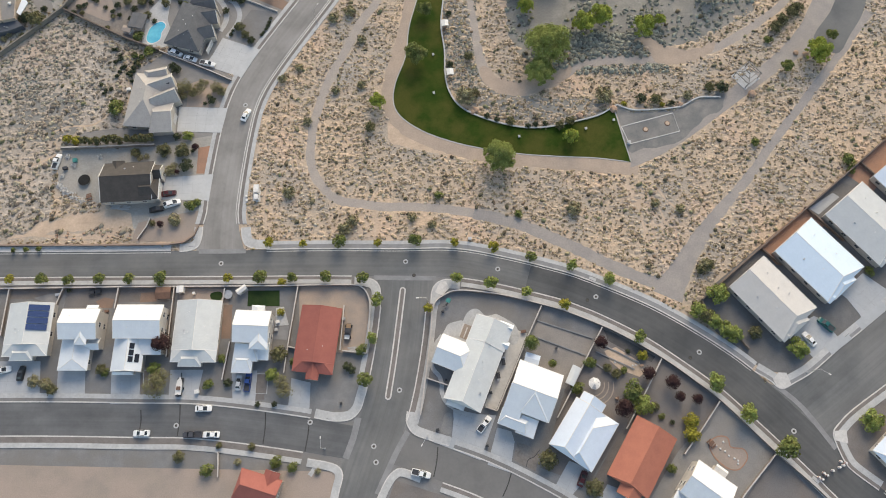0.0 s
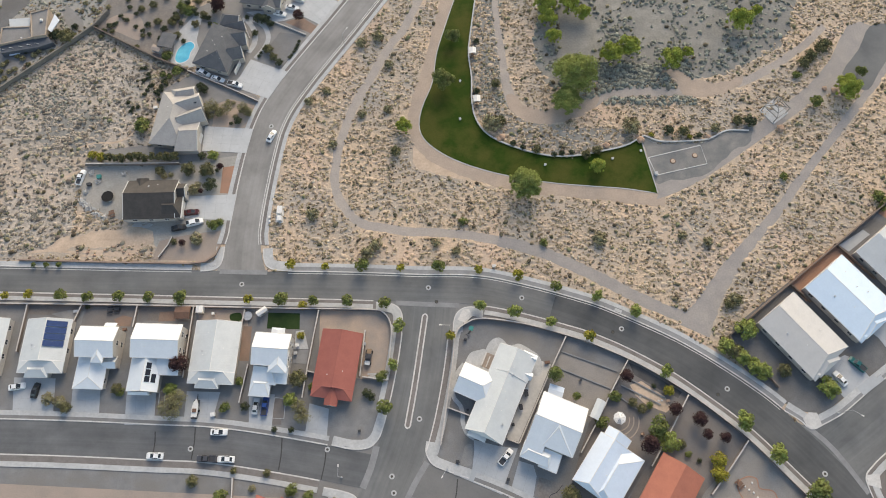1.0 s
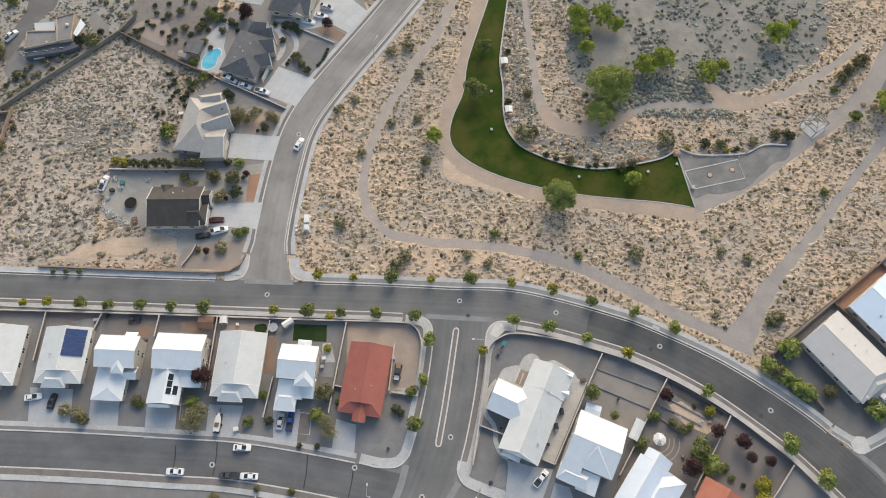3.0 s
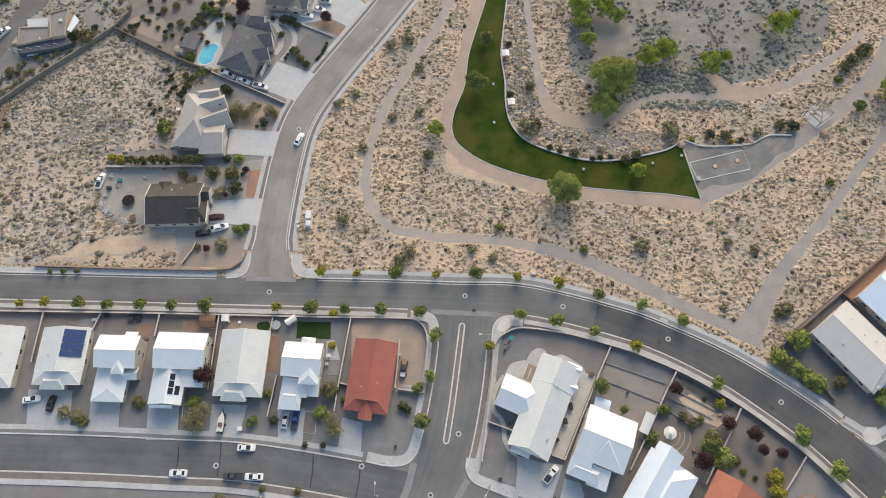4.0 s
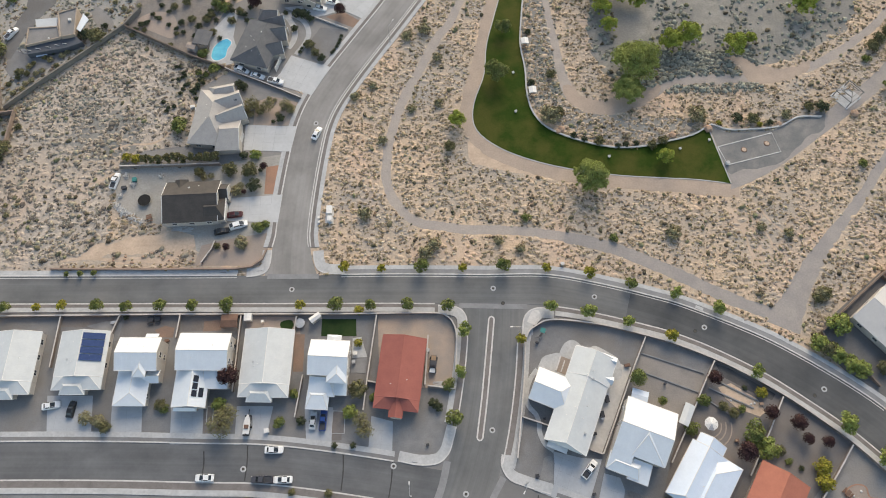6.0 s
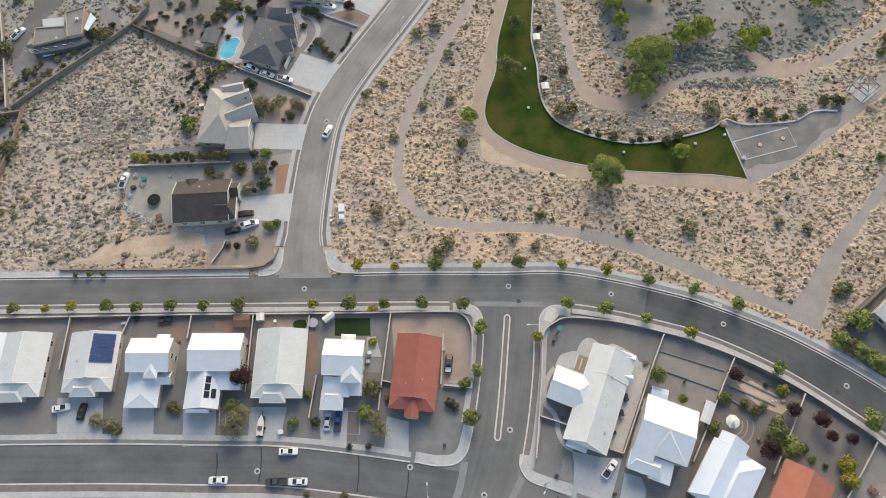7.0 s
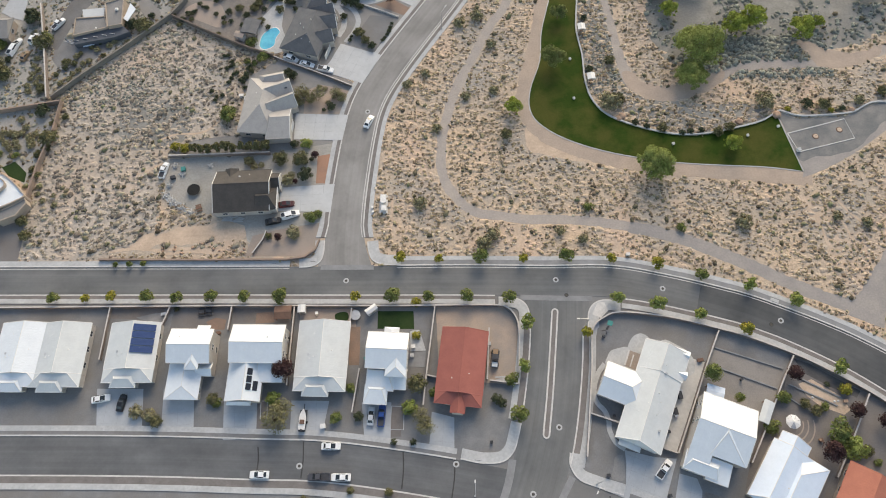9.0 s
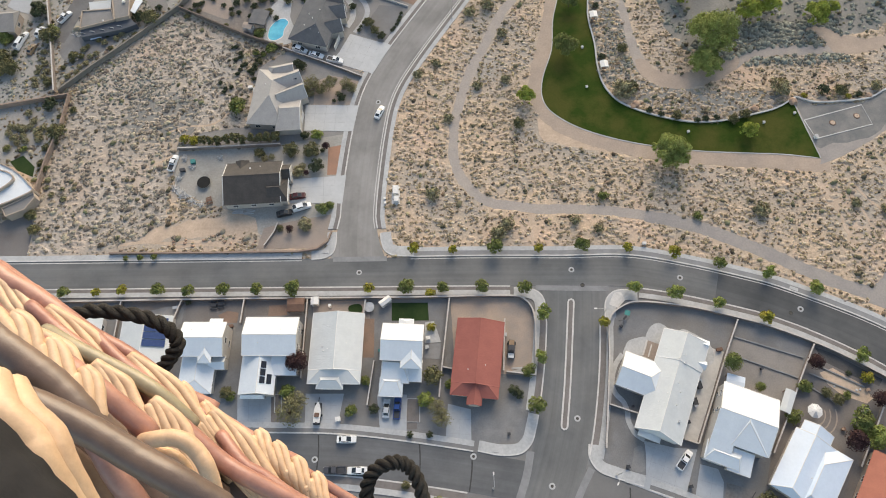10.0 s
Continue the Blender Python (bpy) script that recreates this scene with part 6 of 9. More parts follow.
def make_tree(kind, height, spread, lobes, leaves, leaf, seed, label, name="tree", category="tree", trunk=True):
    """A tapered trunk with limbs, and an uneven crown. Built at the origin."""
    rng = np.random.default_rng(seed)
    ob = empty(name, 0, 0)
    tagged(ob, label, category)
    base = height * (0.55 if trunk else 0.35)
    blobs = [(0, 0, height * 0.62 if trunk else height * 0.45, spread * 0.5)]
    for k in range(lobes):
        t = 2 * math.pi * (k + rng.uniform(-0.3, 0.3)) / max(lobes, 1)
        r = spread * rng.uniform(0.42, 0.68)
        blobs.append((r * math.cos(t), r * math.sin(t), height * rng.uniform(0.42, 0.72) if trunk else height * rng.uniform(0.25, 0.5), spread * rng.uniform(0.3, 0.46)))
    blobs.append((spread * rng.uniform(-0.2, 0.2), spread * rng.uniform(-0.2, 0.2), height * 0.84 if trunk else height * 0.6, spread * 0.36))
    if lobes >= 8:  # small clumps that break up the outline of a large crown
        for k in range(2 * lobes):
            t, r = rng.uniform(0, 2 * math.pi), spread * rng.uniform(0.62, 1.0)
            blobs.append((r * math.cos(t), r * math.sin(t), height * (0.78 - 0.42 * (r / spread) ** 2 + rng.uniform(-0.08, 0.08)), spread * rng.uniform(0.10, 0.19)))
    bm = bmesh.new()
    r = max(0.05, height * 0.028)
    limb(bm, (0, 0, 0), (0.05, 0, height * 0.3), r, r * 0.75, 7)
    for bx, by, bz, br in blobs:
        limb(bm, (0.05, 0, height * 0.27), (bx * 0.8, by * 0.8, bz), r * 0.55, r * 0.15, 5)
    part("trunk", bm, BARK, ob)
    me = crown_mesh("crown", rng, blobs, leaves, leaf, LEAF[kind])
    shared("crown", me, ob, Matrix())
    return ob


def plant(model, x, y, scale=1.0, turn=0.0, label="", high=1.0):
    m = pose(x, y, 0.0, 0, 0, turn) @ Matrix.Diagonal((scale, scale, scale * high, 1))
    ob = copy_thing(model, m)
    return tagged(ob, label) if label else ob


STREET = {
    "green": [make_tree("green", 3.6, 1.75, 7, 900, 0.18, s, "young green street tree in a gravel verge", "street_tree") for s in (1, 2)],
    "yellow": [make_tree("yellow", 3.3, 1.55, 6, 780, 0.18, s, "young yellow-leaved street tree in a gravel verge", "street_tree") for s in (3, 4)],
    "bright": [make_tree("bright", 3.5, 1.7, 7, 900, 0.18, s, "young bright green street tree in a gravel verge", "street_tree") for s in (5, 6)],
}
PARK = {
    "bright": make_tree("bright", 8.6, 5.0, 12, 11000, 0.20, 11, "large bright green cottonwood tree on desert sand"),
    "big": make_tree("bright", 11.0, 6.6, 16, 13000, 0.21, 12, "very large spreading green cottonwood tree"),
    "lime": make_tree("lime", 6.5, 3.3, 9, 5000, 0.18, 13, "lime green park tree on desert sand"),
    "green": make_tree("green", 5.5, 3.1, 7, 4600, 0.17, 14, "round green tree beside the park"),
}
SHRUB = {
    "dark": make_tree("dark", 2.0, 1.5, 6, 800, 0.155, 21, "round dark green garden shrub", "shrub", "shrub", False),
    "green": make_tree("green", 2.0, 1.6, 6, 800, 0.155, 22, "round leafy green garden shrub", "shrub", "shrub", False),
    "plum": make_tree("plum", 2.9, 3.0, 0, 1200, 0.16, 23, "small ornamental tree with dark plum leaves", "ornamental_tree", "tree", True),
    "sage": make_tree("sage", 1.8, 1.9, 7, 800, 0.155, 24, "grey-green shrub on desert ground", "shrub", "shrub", False),
    "olive": make_tree("olive", 2.6, 2.0, 7, 1000, 0.17, 25, "loose olive green garden shrub", "shrub", "shrub", False),
    "airy": make_tree("drab", 3.4, 2.2, 10, 1100, 0.12, 28, "airy grey-green desert tree in a front yard", "desert_tree", "tree", True),
    "yellow": make_tree("yellow", 2.2, 1.7, 6, 800, 0.155, 26, "yellow-green shrub in a yard", "shrub", "shrub", False),
    "ball": make_tree("green", 3.6, 3.1, 0, 1500, 0.15, 29, "neat round green clipped tree on gravel", "garden_tree", "tree", True),
    "bright": make_tree("bright", 2.6, 1.9, 7, 1000, 0.17, 27, "bright green leafy garden shrub", "shrub", "shrub", False),
}
rng = random.Random(5)
# street trees: kind and size along the verges
for kind, size, spots in (
    ("green", 1.0, [(-44.1, -5.0), (-26.3, -4.7), (21.7, -5.0), (92.8, 0.5)]),
    ("green", 1.25, [(-52.0, -4.6), (-35.2, -4.6), (-16.8, -4.7), (12.4, -5.0), (31.9, -4.9), (42.6, -5.4), (35.4, 5.8), (58.3, 5.8)]),
    ("yellow", 0.95, [(-61.8, -4.5), (2.7, -4.9), (24.4, 5.7), (46.9, 5.4), (70.0, 5.3), (61.9, -14.9)]),
    ("yellow", 1.15, [(14.3, 5.8), (101.9, -14.1), (81.8, 3.6)]),
    ("bright", 1.15, [(70.4, -5.7), (91.0, -10.4), (104.7, -2.5), (115.6, -6.7), (122.6, -24.1), (47.0, -12.2), (45.9, -23.5)]),
    ("bright", 1.3, [(80.5, -7.4)]),
    ("bright", 1.75, [(142.5, -37.6), (150.4, -45.8)]),
    ("green", 2.2, [(159.0, -55.3)]),
    ("green", 1.25, [(44.0, -35.1)]),
    ("yellow", 0.8, [(-68.8, -4.9)]), ("green", 1.1, [(-77.1, -4.8)]), ("green", 0.5, [(-63.0, 4.9), (-59.2, 5.0), (-55.4, 5.1)])):
    for x, y in spots:
        ob = plant(STREET[kind][rng.random() > 0.5], x, y, size * 1.0 * rng.uniform(0.9, 1.1), rng.uniform(0, 360))
        tagged(ob, group="street trees")
# park and desert trees
for kind, size, spots, high in (
    ("big", 1.12, [(101.2, 71.8)], 0.9), ("bright", 1.0, [(98.8, 62.9)], 0.8), ("bright", 1.05, [(84.4, 32.6)], 1.0),
    ("lime", 1.15, [(114.5, 80.9), (134.4, 79.6), (93.0, 101.3), (101.6, 101.5)], 1.0), ("lime", 1.2, [(120.4, 83.6)], 1.0), ("lime", 1.0, [(94.0, 96.0)], 1.0), ("lime", 0.85, [(95.5, 88.7), (106.2, 98.5)], 1.0), ("lime", 0.6, [(140.7, 83.2), (166.3, 101.0)], 1.0),
    ("lime", 1.3, [(158.8, 95.4)], 1.0), ("lime", 1.2, [(190.4, 68.5)], 1.0), ("lime", 0.8, [(46.1, 53.1)], 1.0), ("lime", 0.75, [(107.4, 40.1)], 1.0),
    ("green", 1.3, [(58.6, 69.9)], 1.0), ("green", 0.95, [(61.4, 88.0)], 1.0), ("lime", 1.0, [(190.9, 70.9)], 1.0), ("green", 0.7, [(197.0, 76.4)], 1.0), ("green", 0.75, [(180.4, 64.8)], 0.8)):
    for x, y in spots:
        plant(PARK[kind], x, y, size, rng.uniform(0, 360), high=high)
# shrubs: kind, size, spots
for kind, size, spots in (
    ("sage", 1.9, [(74.7, 55.3), (119.5, 54.7)]), ("dark", 1.45, [(131.7, 53.9), (158.2, 57.2)]), ("sage", 1.1, [(146.8, 55.1)]), ("yellow", 0.6, [(126.0, 52.3), (138.4, 51.8)]), ("olive", 1.15, [(136.2, 53.4)]), ("olive", 1.0, [(154.2, 57.9), (43.7, 44.6), (76.0, 70.5)]),
    ("green", 1.0, [(166.1, 37.9), (154.3, 58.3), (89.9, 14.6), (65.4, 21.1), (176.3, 75.6)]), ("green", 1.6, [(194.3, 31.2)]), ("ball", 1.3, [(91.5, -25.7)]), ("sage", 1.3, [(39.2, 13.1), (36.7, 10.4), (106.8, 15.9), (145.0, -2.7), (30.4, 86.3), (36.1, 88.9), (19.2, 22.7)]),
    ("olive", 1.2, [(182.3, 83.3), (185.7, 86.2), (179.3, 80.4), (187.9, 87.8)]), ("sage", 1.0, [(14.6, 63.0), (19.9, 67.2), (23.7, 47.3), (40.6, 60.5), (40.2, 77.8), (32.4, 58.5), (63.4, 11.4), (57.3, 13.9), (132.1, 17.5), (139.7, 15.5)]),
    ("dark", 0.8, [(81.3, 48.5), (84.5, 47.0), (94.4, 44.8), (96.8, 45.2), (99.9, 45.4), (141.5, 52.3)]), ("olive", 0.9, [(89.0, 46.3), (104.4, 44.7), (108.1, 46.1), (77.5, 56.8)]),
    # side street gardens
    ("green", 1.9, [(-38.5, 52.9)]), ("dark", 1.75, [(-13.4, 32.0)]), ("sage", 1.15, [(-18.5, 30.5), (-15.6, 14.1)]), ("olive", 1.3, [(-21.2, 37.6), (-15.2, 37.1)]), ("olive", 1.0, [(-30.4, 36.8)]), ("bright", 1.0, [(-14.3, 42.6)]), ("dark", 1.0, [(-17.7, 42.3)]), ("dark", 1.3, [(-20.6, 67.1)]), ("green", 1.35, [(-10.9, 18.7)]), ("green", 0.9, [(-9.2, 19.8)]), ("plum", 0.7, [(-11.3, 38.3), (-19.4, 12.5)]),
    ("sage", 0.75, [(-21.2, 37.4), (-18.2, 31.1), (-15.0, 13.1)]), ("airy", 1.2, [(-16.8, 59.6)]), ("airy", 0.9, [(-13.9, 57.8)]), ("olive", 0.6, [(-22.2, 13.2)]), ("airy", 1.0, [(-11.7, 59.3), (-6.6, 59.7)]), ("airy", 0.8, [(-4.7, 58.4)]), ("dark", 1.0, [(-7.7, 55.4)]), ("dark", 0.55, [(-43.0, 59.8), (-44.8, 61.9), (-43.4, 58.7), (-41.4, 60.2), (-39.4, 71.5), (-37.9, 68.7), (-41.3, 70.4)]),
    ("dark", 0.6, [(-35.7, 66.5), (-35.2, 73.6), (-33.1, 72.5), (-31.5, 74.7)]), ("green", 1.3, [(-34.8, 79.9), (-30.3, 74.3)]), ("yellow", 1.1, [(-52.5, 42.2), (-49.7, 41.2)]),
    ("plum", 1.2, [(-20.0, 100.6)]), ("dark", 1.3, [(-28.9, 98.5)]),
    ("dark", 1.6, [(-74.2, 88.1), (-94.8, 55.1), (-108.2, 93.1)]), ("dark", 0.9, [(-34.6, 97.3), (-31.1, 102.3), (-24.6, 96.4), (-37.5, 91.1), (-43.6, 92.8)]), ("green", 1.1, [(-29.3, 99.0), (-20.5, 92.5), (-33.2, 100.8)]), ("plum", 1.7, [(-19.6, 100.1)]), ("olive", 0.8, [(-40.3, 93.9), (-35.0, 93.6)]), ("dark", 0.6, [(-21.5, 67.2), (-34.0, 70.8), (-35.0, 68.1), (-36.4, 65.8), (-40.0, 72.8), (-34.8, 63.0)]), ("green", 1.5, [(-114.7, 80.1), (-100.4, 82.9)]), ("olive", 1.6, [(-113.4, 72.3), (-110.4, 69.0), (-112.8, 68.0), (-90.9, 45.0)]), ("sage", 0.8, [(-101.8, 47.1), (-99.0, 49.6), (-103.6, 43.8), (-96.2, 44.6), (-99.9, 42.8), (-105.4, 47.8)]),
    ("olive", 1.0, [(-92.2, 18.3), (-90.3, 13.8), (-97.9, 63.7), (-92.1, 73.1)]),
    # far back yards
    ("dark", 2.0, [(-106.5, 90.8)]), ("olive", 1.8, [(-101.1, 81.1)]), ("green", 1.7, [(-115.2, 80.9)]), ("olive", 1.6, [(-70.1, 86.8), (-112.1, 69.3)]), ("dark", 0.88, [(-115.4, 75.7), (-111.1, 75.1), (-68.5, 91.6), (-56.7, 92.1), (-58.2, 89.9), (-61.7, 92.3)]),
    ("sage", 0.66, [(-102.0, 75.3), (-102.4, 72.5), (-100.6, 70.9), (-102.0, 69.2), (-99.6, 67.9), (-102.3, 67.5), (-100.1, 65.8), (-102.8, 65.0), (-101.9, 62.9), (-98.0, 62.8), (-89.6, 75.8), (-86.9, 73.1), (-87.8, 70.5), (-89.6, 69.3), (-90.1, 67.2), (-83.5, 78.4), (-80.2, 79.9), (-78.8, 81.6), (-92.4, 65.7), (-85.3, 74.1)]),
    ("olive", 0.55, [(-94.5, 69.0), (-92.3, 71.5), (-89.6, 73.1), (-81.1, 76.1), (-76.9, 78.2), (-74.2, 81.4), (-88.6, 77.0), (-85.5, 79.2), (-59.0, 87.7), (-55.3, 89.9), (-45.9, 83.8), (-44.6, 88.3)]), ("dark", 0.44, [(-89.8, 75.8), (-83.1, 80.8), (-92.7, 65.3), (-81.0, 83.9), (-54.4, 93.8), (-52.5, 95.3)]),
    ("sage", 0.77, [(-103.5, 47.6), (-99.8, 47.7), (-97.4, 46.1), (-95.6, 47.2), (-96.1, 43.3), (-102.2, 42.3), (-105.7, 45.5), (-101.3, 52.5), (-104.8, 40.5), (-101.1, 44.6)]), ("olive", 0.72, [(-91.3, 42.4), (-93.0, 40.2), (-93.4, 34.9), (-92.0, 33.0), (-91.1, 51.0), (-87.8, 53.1)]),
    ("green", 0.88, [(-104.8, 40.2), (-99.7, 40.1)]), ("sage", 0.55, [(-90.1, 29.4), (-90.1, 27.2), (-85.4, 26.6), (-84.4, 23.5), (-88.2, 24.9)]),
    ("dark", 0.55, [(-40.4, 71.2), (-39.0, 68.1), (-36.7, 66.0), (-40.0, 65.0), (-34.7, 68.0), (-41.6, 75.3), (-42.7, 75.3), (-39.5, 66.7)]), ("olive", 0.55, [(-35.4, 72.9), (-33.6, 69.5)]), ("green", 0.83, [(-35.4, 79.1), (-31.3, 74.0)]),
    ("dark", 0.77, [(-27.2, 97.4), (-23.0, 95.9), (-30.2, 86.3), (-29.0, 99.8), (-21.4, 99.0)]), ("olive", 0.72, [(-34.2, 95.8), (-32.2, 98.2), (-35.8, 94.0), (-13.6, 88.4), (-10.7, 91.8)]), ("dark", 0.66, [(-9.8, 96.5)]), 
    ("sage", 0.83, [(-18.6, 59.1), (-16.1, 60.1), (-17.2, 57.0), (-14.2, 58.0)]), ("dark", 1.04, [(-22.0, 68.4)]), ("sage", 0.55, [(-12.0, 62.7), (-10.3, 62.2), (-7.4, 59.1), (-5.8, 60.1), (-9.0, 57.0), (-4.8, 58.0)]), ("dark", 0.50, [(-8.0, 55.0), (-10.1, 54.4)]), ("green", 0.66, [(-31.6, 74.2), (-32.8, 72.0), (-35.0, 72.7)]), ("dark", 0.50, [(-34.7, 70.0), (-33.2, 68.9), (-35.5, 65.1), (-34.7, 66.8)]),
    ("sage", 0.66, [(-16.5, 36.5), (-15.0, 38.0), (-17.7, 32.4), (-28.7, 35.2), (-26.8, 35.7)]), ("dark", 0.55, [(-14.0, 36.5), (-12.4, 37.4), (-18.2, 42.6)]), ("plum", 0.50, [(-18.4, 31.0), (-16.3, 30.0)]),
    ("green", 1.5, [(-29.9, 98.6)]), ("plum", 1.5, [(-19.7, 99.5)]), ("olive", 0.8, [(-32.7, 88.3), (-35.0, 80.5), (-46.6, 99.3), (-43.0, 101.2), (-38.7, 104.6), (-27.5, 103.0), (-24.6, 97.0), (-27.0, 93.3)]), ("dark", 0.7, [(-51.1, 100.0), (-51.2, 94.6), (-53.5, 96.3), (-55.2, 92.8), (-47.6, 92.1), (-44.9, 90.3), (-42.4, 89.0), (-38.6, 87.2), (-48.3, 97.4), (-35.2, 95.5), (-32.3, 93.6), (-22.2, 93.5), (-52.4, 103.4), (-47.6, 104.3), (-41.9, 105.5)]), ("green", 1.5, [(-101.5, 103.4)]), ("sage", 0.6, [(-67.0, 101.8), (-63.4, 98.9), (-69.5, 104.2), (-62.3, 103.2), (-71.7, 105.3), (-58.7, 100.1), (-60.7, 105.0), (-65.8, 105.8)]),
    ("dark", 0.5, [(9.1, 86.9), (8.8, 85.3), (8.3, 83.9), (7.9, 82.5), (7.1, 81.2), (6.5, 80.2), (-3.9, 80.6), (-3.3, 82.0), (-2.5, 83.6), (-1.7, 84.8)]), ("dark", 1.0, [(3.4, 78.0), (-6.1, 89.9), (-1.3, 93.6)]), ("olive", 1.1, [(-1.0, 83.0)]), ("olive", 0.8, [(1.2, 80.2)]),
    ("dark", 1.4, [(-6.0, 96.0), (-3.5, 95.2)]), ("plum", 1.2, [(8.5, 96.2)]), ("dark", 0.8, [(69.6, 87.8), (69.8, 67.9)]),
    # row gardens
    ("olive", 1.5, [(19.0, -27.7)]), ("airy", 1.45, [(-15.1, -36.4), (-13.6, -34.0)]), ("airy", 1.1, [(21.6, -38.0), (20.2, -35.6)]), ("bright", 1.1, [(-16.2, -31.2), (17.6, -33.4)]), ("green", 1.2, [(-0.5, -35.7), (42.8, -26.7)]), ("dark", 1.0, [(5.0, -35.6), (38.8, -31.4), (40.0, -32.3)]),
    ("plum", 1.7, [(-14.0, -24.1)]), ("dark", 0.7, [(13.9, -41.5), (18.6, -41.6)]), ("olive", 1.0, [(-44.8, -36.7), (-31.5, -31.3)]), ("yellow", 0.8, [(19.0, -15.1)]), ("green", 0.9, [(2.7, -28.6), (23.5, -29.7), (-30.3, -32.2)]), ("dark", 0.7, [(-44.3, -7.6)]),
    ("sage", 1.2, [(-46.7, -35.1), (-50.0, -34.3)]), ("yellow", 0.9, [(18.8, -6.2)]),
    # planted yards on the bend
    ("plum", 1.35, [(111.5, -25.6), (130.6, -37.1), (124.2, -34.5)]), ("plum", 1.0, [(132.4, -41.0), (137.1, -41.8)]), ("green", 2.0, [(119.5, -39.6)]), ("bright", 1.6, [(122.1, -43.3)]), ("plum", 1.7, [(116.1, -44.2)]),
    ("green", 1.3, [(108.2, -31.1), (103.9, -38.4)]), ("yellow", 1.1, [(123.0, -29.4)]), ("olive", 0.8, [(112.9, -32.8), (115.2, -34.4), (125.4, -43.6)]), ("ball", 0.7, [(97.2, -31.4)]), ("yellow", 1.7, [(134.7, -48.1), (134.9, -51.4)]), ("dark", 0.6, [(119.4, -28.0), (129.8, -47.9)]),
    ("green", 0.7, [(117.7, -33.3), (127.0, -46.4)]), ("green", 1.1, [(128.2, -60.2)]), ("olive", 1.35, [(106.8, -65.0)]), ("olive", 1.5, [(94.4, -57.2)]),
    # across the bend
    ("bright", 2.1, [(147.0, -11.5)]), ("bright", 1.5, [(140.8, -16.6), (144.7, -19.2), (148.1, -22.1), (150.3, -23.6)]), ("olive", 1.3, [(156.5, -23.0), (142.9, -18.2)]), ("bright", 1.75, [(167.9, -27.7)]), ("bright", 1.9, [(185.0, -48.3)]),
    ("green", 1.0, [(194.7, 27.9), (193.5, -5.1)]), ("olive", 1.0, [(146.0, -2.7), (143.3, -4.0)]),
    # south yards
    ("olive", 1.0, [(-6.6, -55.5)]), ("green", 1.3, [(1.3, -59.0), (20.1, -57.2)]), ("olive", 0.6, [(13.1, -53.0), (4.0, -52.6)]), ("green", 1.1, [(24.7, -58.6)]), ("sage", 0.6, [(9.5, -57.0), (31.6, -59.7)])):
    for x, y in spots:
        plant(SHRUB[kind], x, y, size * rng.uniform(0.9, 1.1), rng.uniform(0, 360))
# clipped hedge of young conifers beside the grey wall
CONIFER = make_tree("olive", 3.2, 0.8, 5, 700, 0.14, 31, "young grey-green conifer in a hedge row", "conifer", "tree", False)
for k in range(10):
    a, b = (-46.9, 40.7), (-25.8, 41.2)
    plant(CONIFER, a[0] + (b[0] - a[0]) * k / 9, a[1] + (b[1] - a[1]) * k / 9 + rng.uniform(-0.3, 0.3), rng.uniform(1.8, 2.2), rng.uniform(0, 360), high=0.95)
for model in [t for ts in STREET.values() for t in ts] + list(PARK.values()) + list(SHRUB.values()) + [CONIFER]:
    for o in [*model.children_recursive, model]:
        bpy.data.objects.remove(o)


# ---- vehicles ----
def paint(name, c, rough=0.3):
    return surface(name, c, tuple(v * 0.92 for v in c), 2.0, rough, bump=0)


PAINT = {"white": paint("white_paint", (0.78, 0.78, 0.78)), "black": paint("black_paint", (0.02, 0.02, 0.022)), "red": paint("dark_red_paint", (0.065, 0.012, 0.014)),
         "blue": paint("blue_paint", (0.02, 0.06, 0.22)), "teal": paint("teal_paint", (0.01, 0.11, 0.11)), "silver": paint("silver_paint", (0.5, 0.51, 0.53), 0.35), "grey": paint("dark_grey_paint", (0.07, 0.07, 0.08)), "sand": paint("tan_paint", (0.30, 0.20, 0.12))}
TYRE = disc_mesh("wheel", 0.33, 0.22, RUBBER, 14)
RIM = disc_mesh("rim", 0.2, 0.24, METAL, 10)


def loft(name, sections, material, parent, label=""):
    """A closed hull through cross-sections (x, half width at base, half width at top, low, high)."""
    verts, faces = [], []
    for x, wb, wt, lo, hi in sections:
        verts += [(x, -wb, lo), (x, -wb, lo + (hi - lo) * 0.55), (x, -wt, hi), (x, wt, hi), (x, wb, lo + (hi - lo) * 0.55), (x, wb, lo)]
    n = len(sections)
    for i in range(n - 1):
        for k in range(6):
            j = (k + 1) % 6
            faces.append((6 * i + k, 6 * i + j, 6 * i + 6 + j, 6 * i + 6 + k))
    faces += [tuple(range(5, -1, -1)), tuple(range(6 * n - 6, 6 * n))]
    return solid(name, verts, faces, material, parent, label)


def glass_pane(name, corners, parent):
    """A dark pane a little proud of the panel between four corners."""
    mid = sum(corners, Vector()) / 4
    n = (corners[1] - corners[0]).cross(corners[3] - corners[0])
    n = n.normalized() if n.length > 1e-6 else Vector((0, 0, 1))
    if n.dot(mid - Vector((mid.x * 0.8, 0, 0.6))) < 0:
        n = -n
    inner = [mid + (c - mid) * 0.88 for c in corners]
    verts = [c - n * 0.01 for c in inner] + [c + n * 0.015 for c in inner]
    return solid(name, verts, [(0, 1, 2, 3), (4, 7, 6, 5), (0, 4, 5, 1), (1, 5, 6, 2), (2, 6, 7, 3), (3, 7, 4, 0)], GLASS, parent)


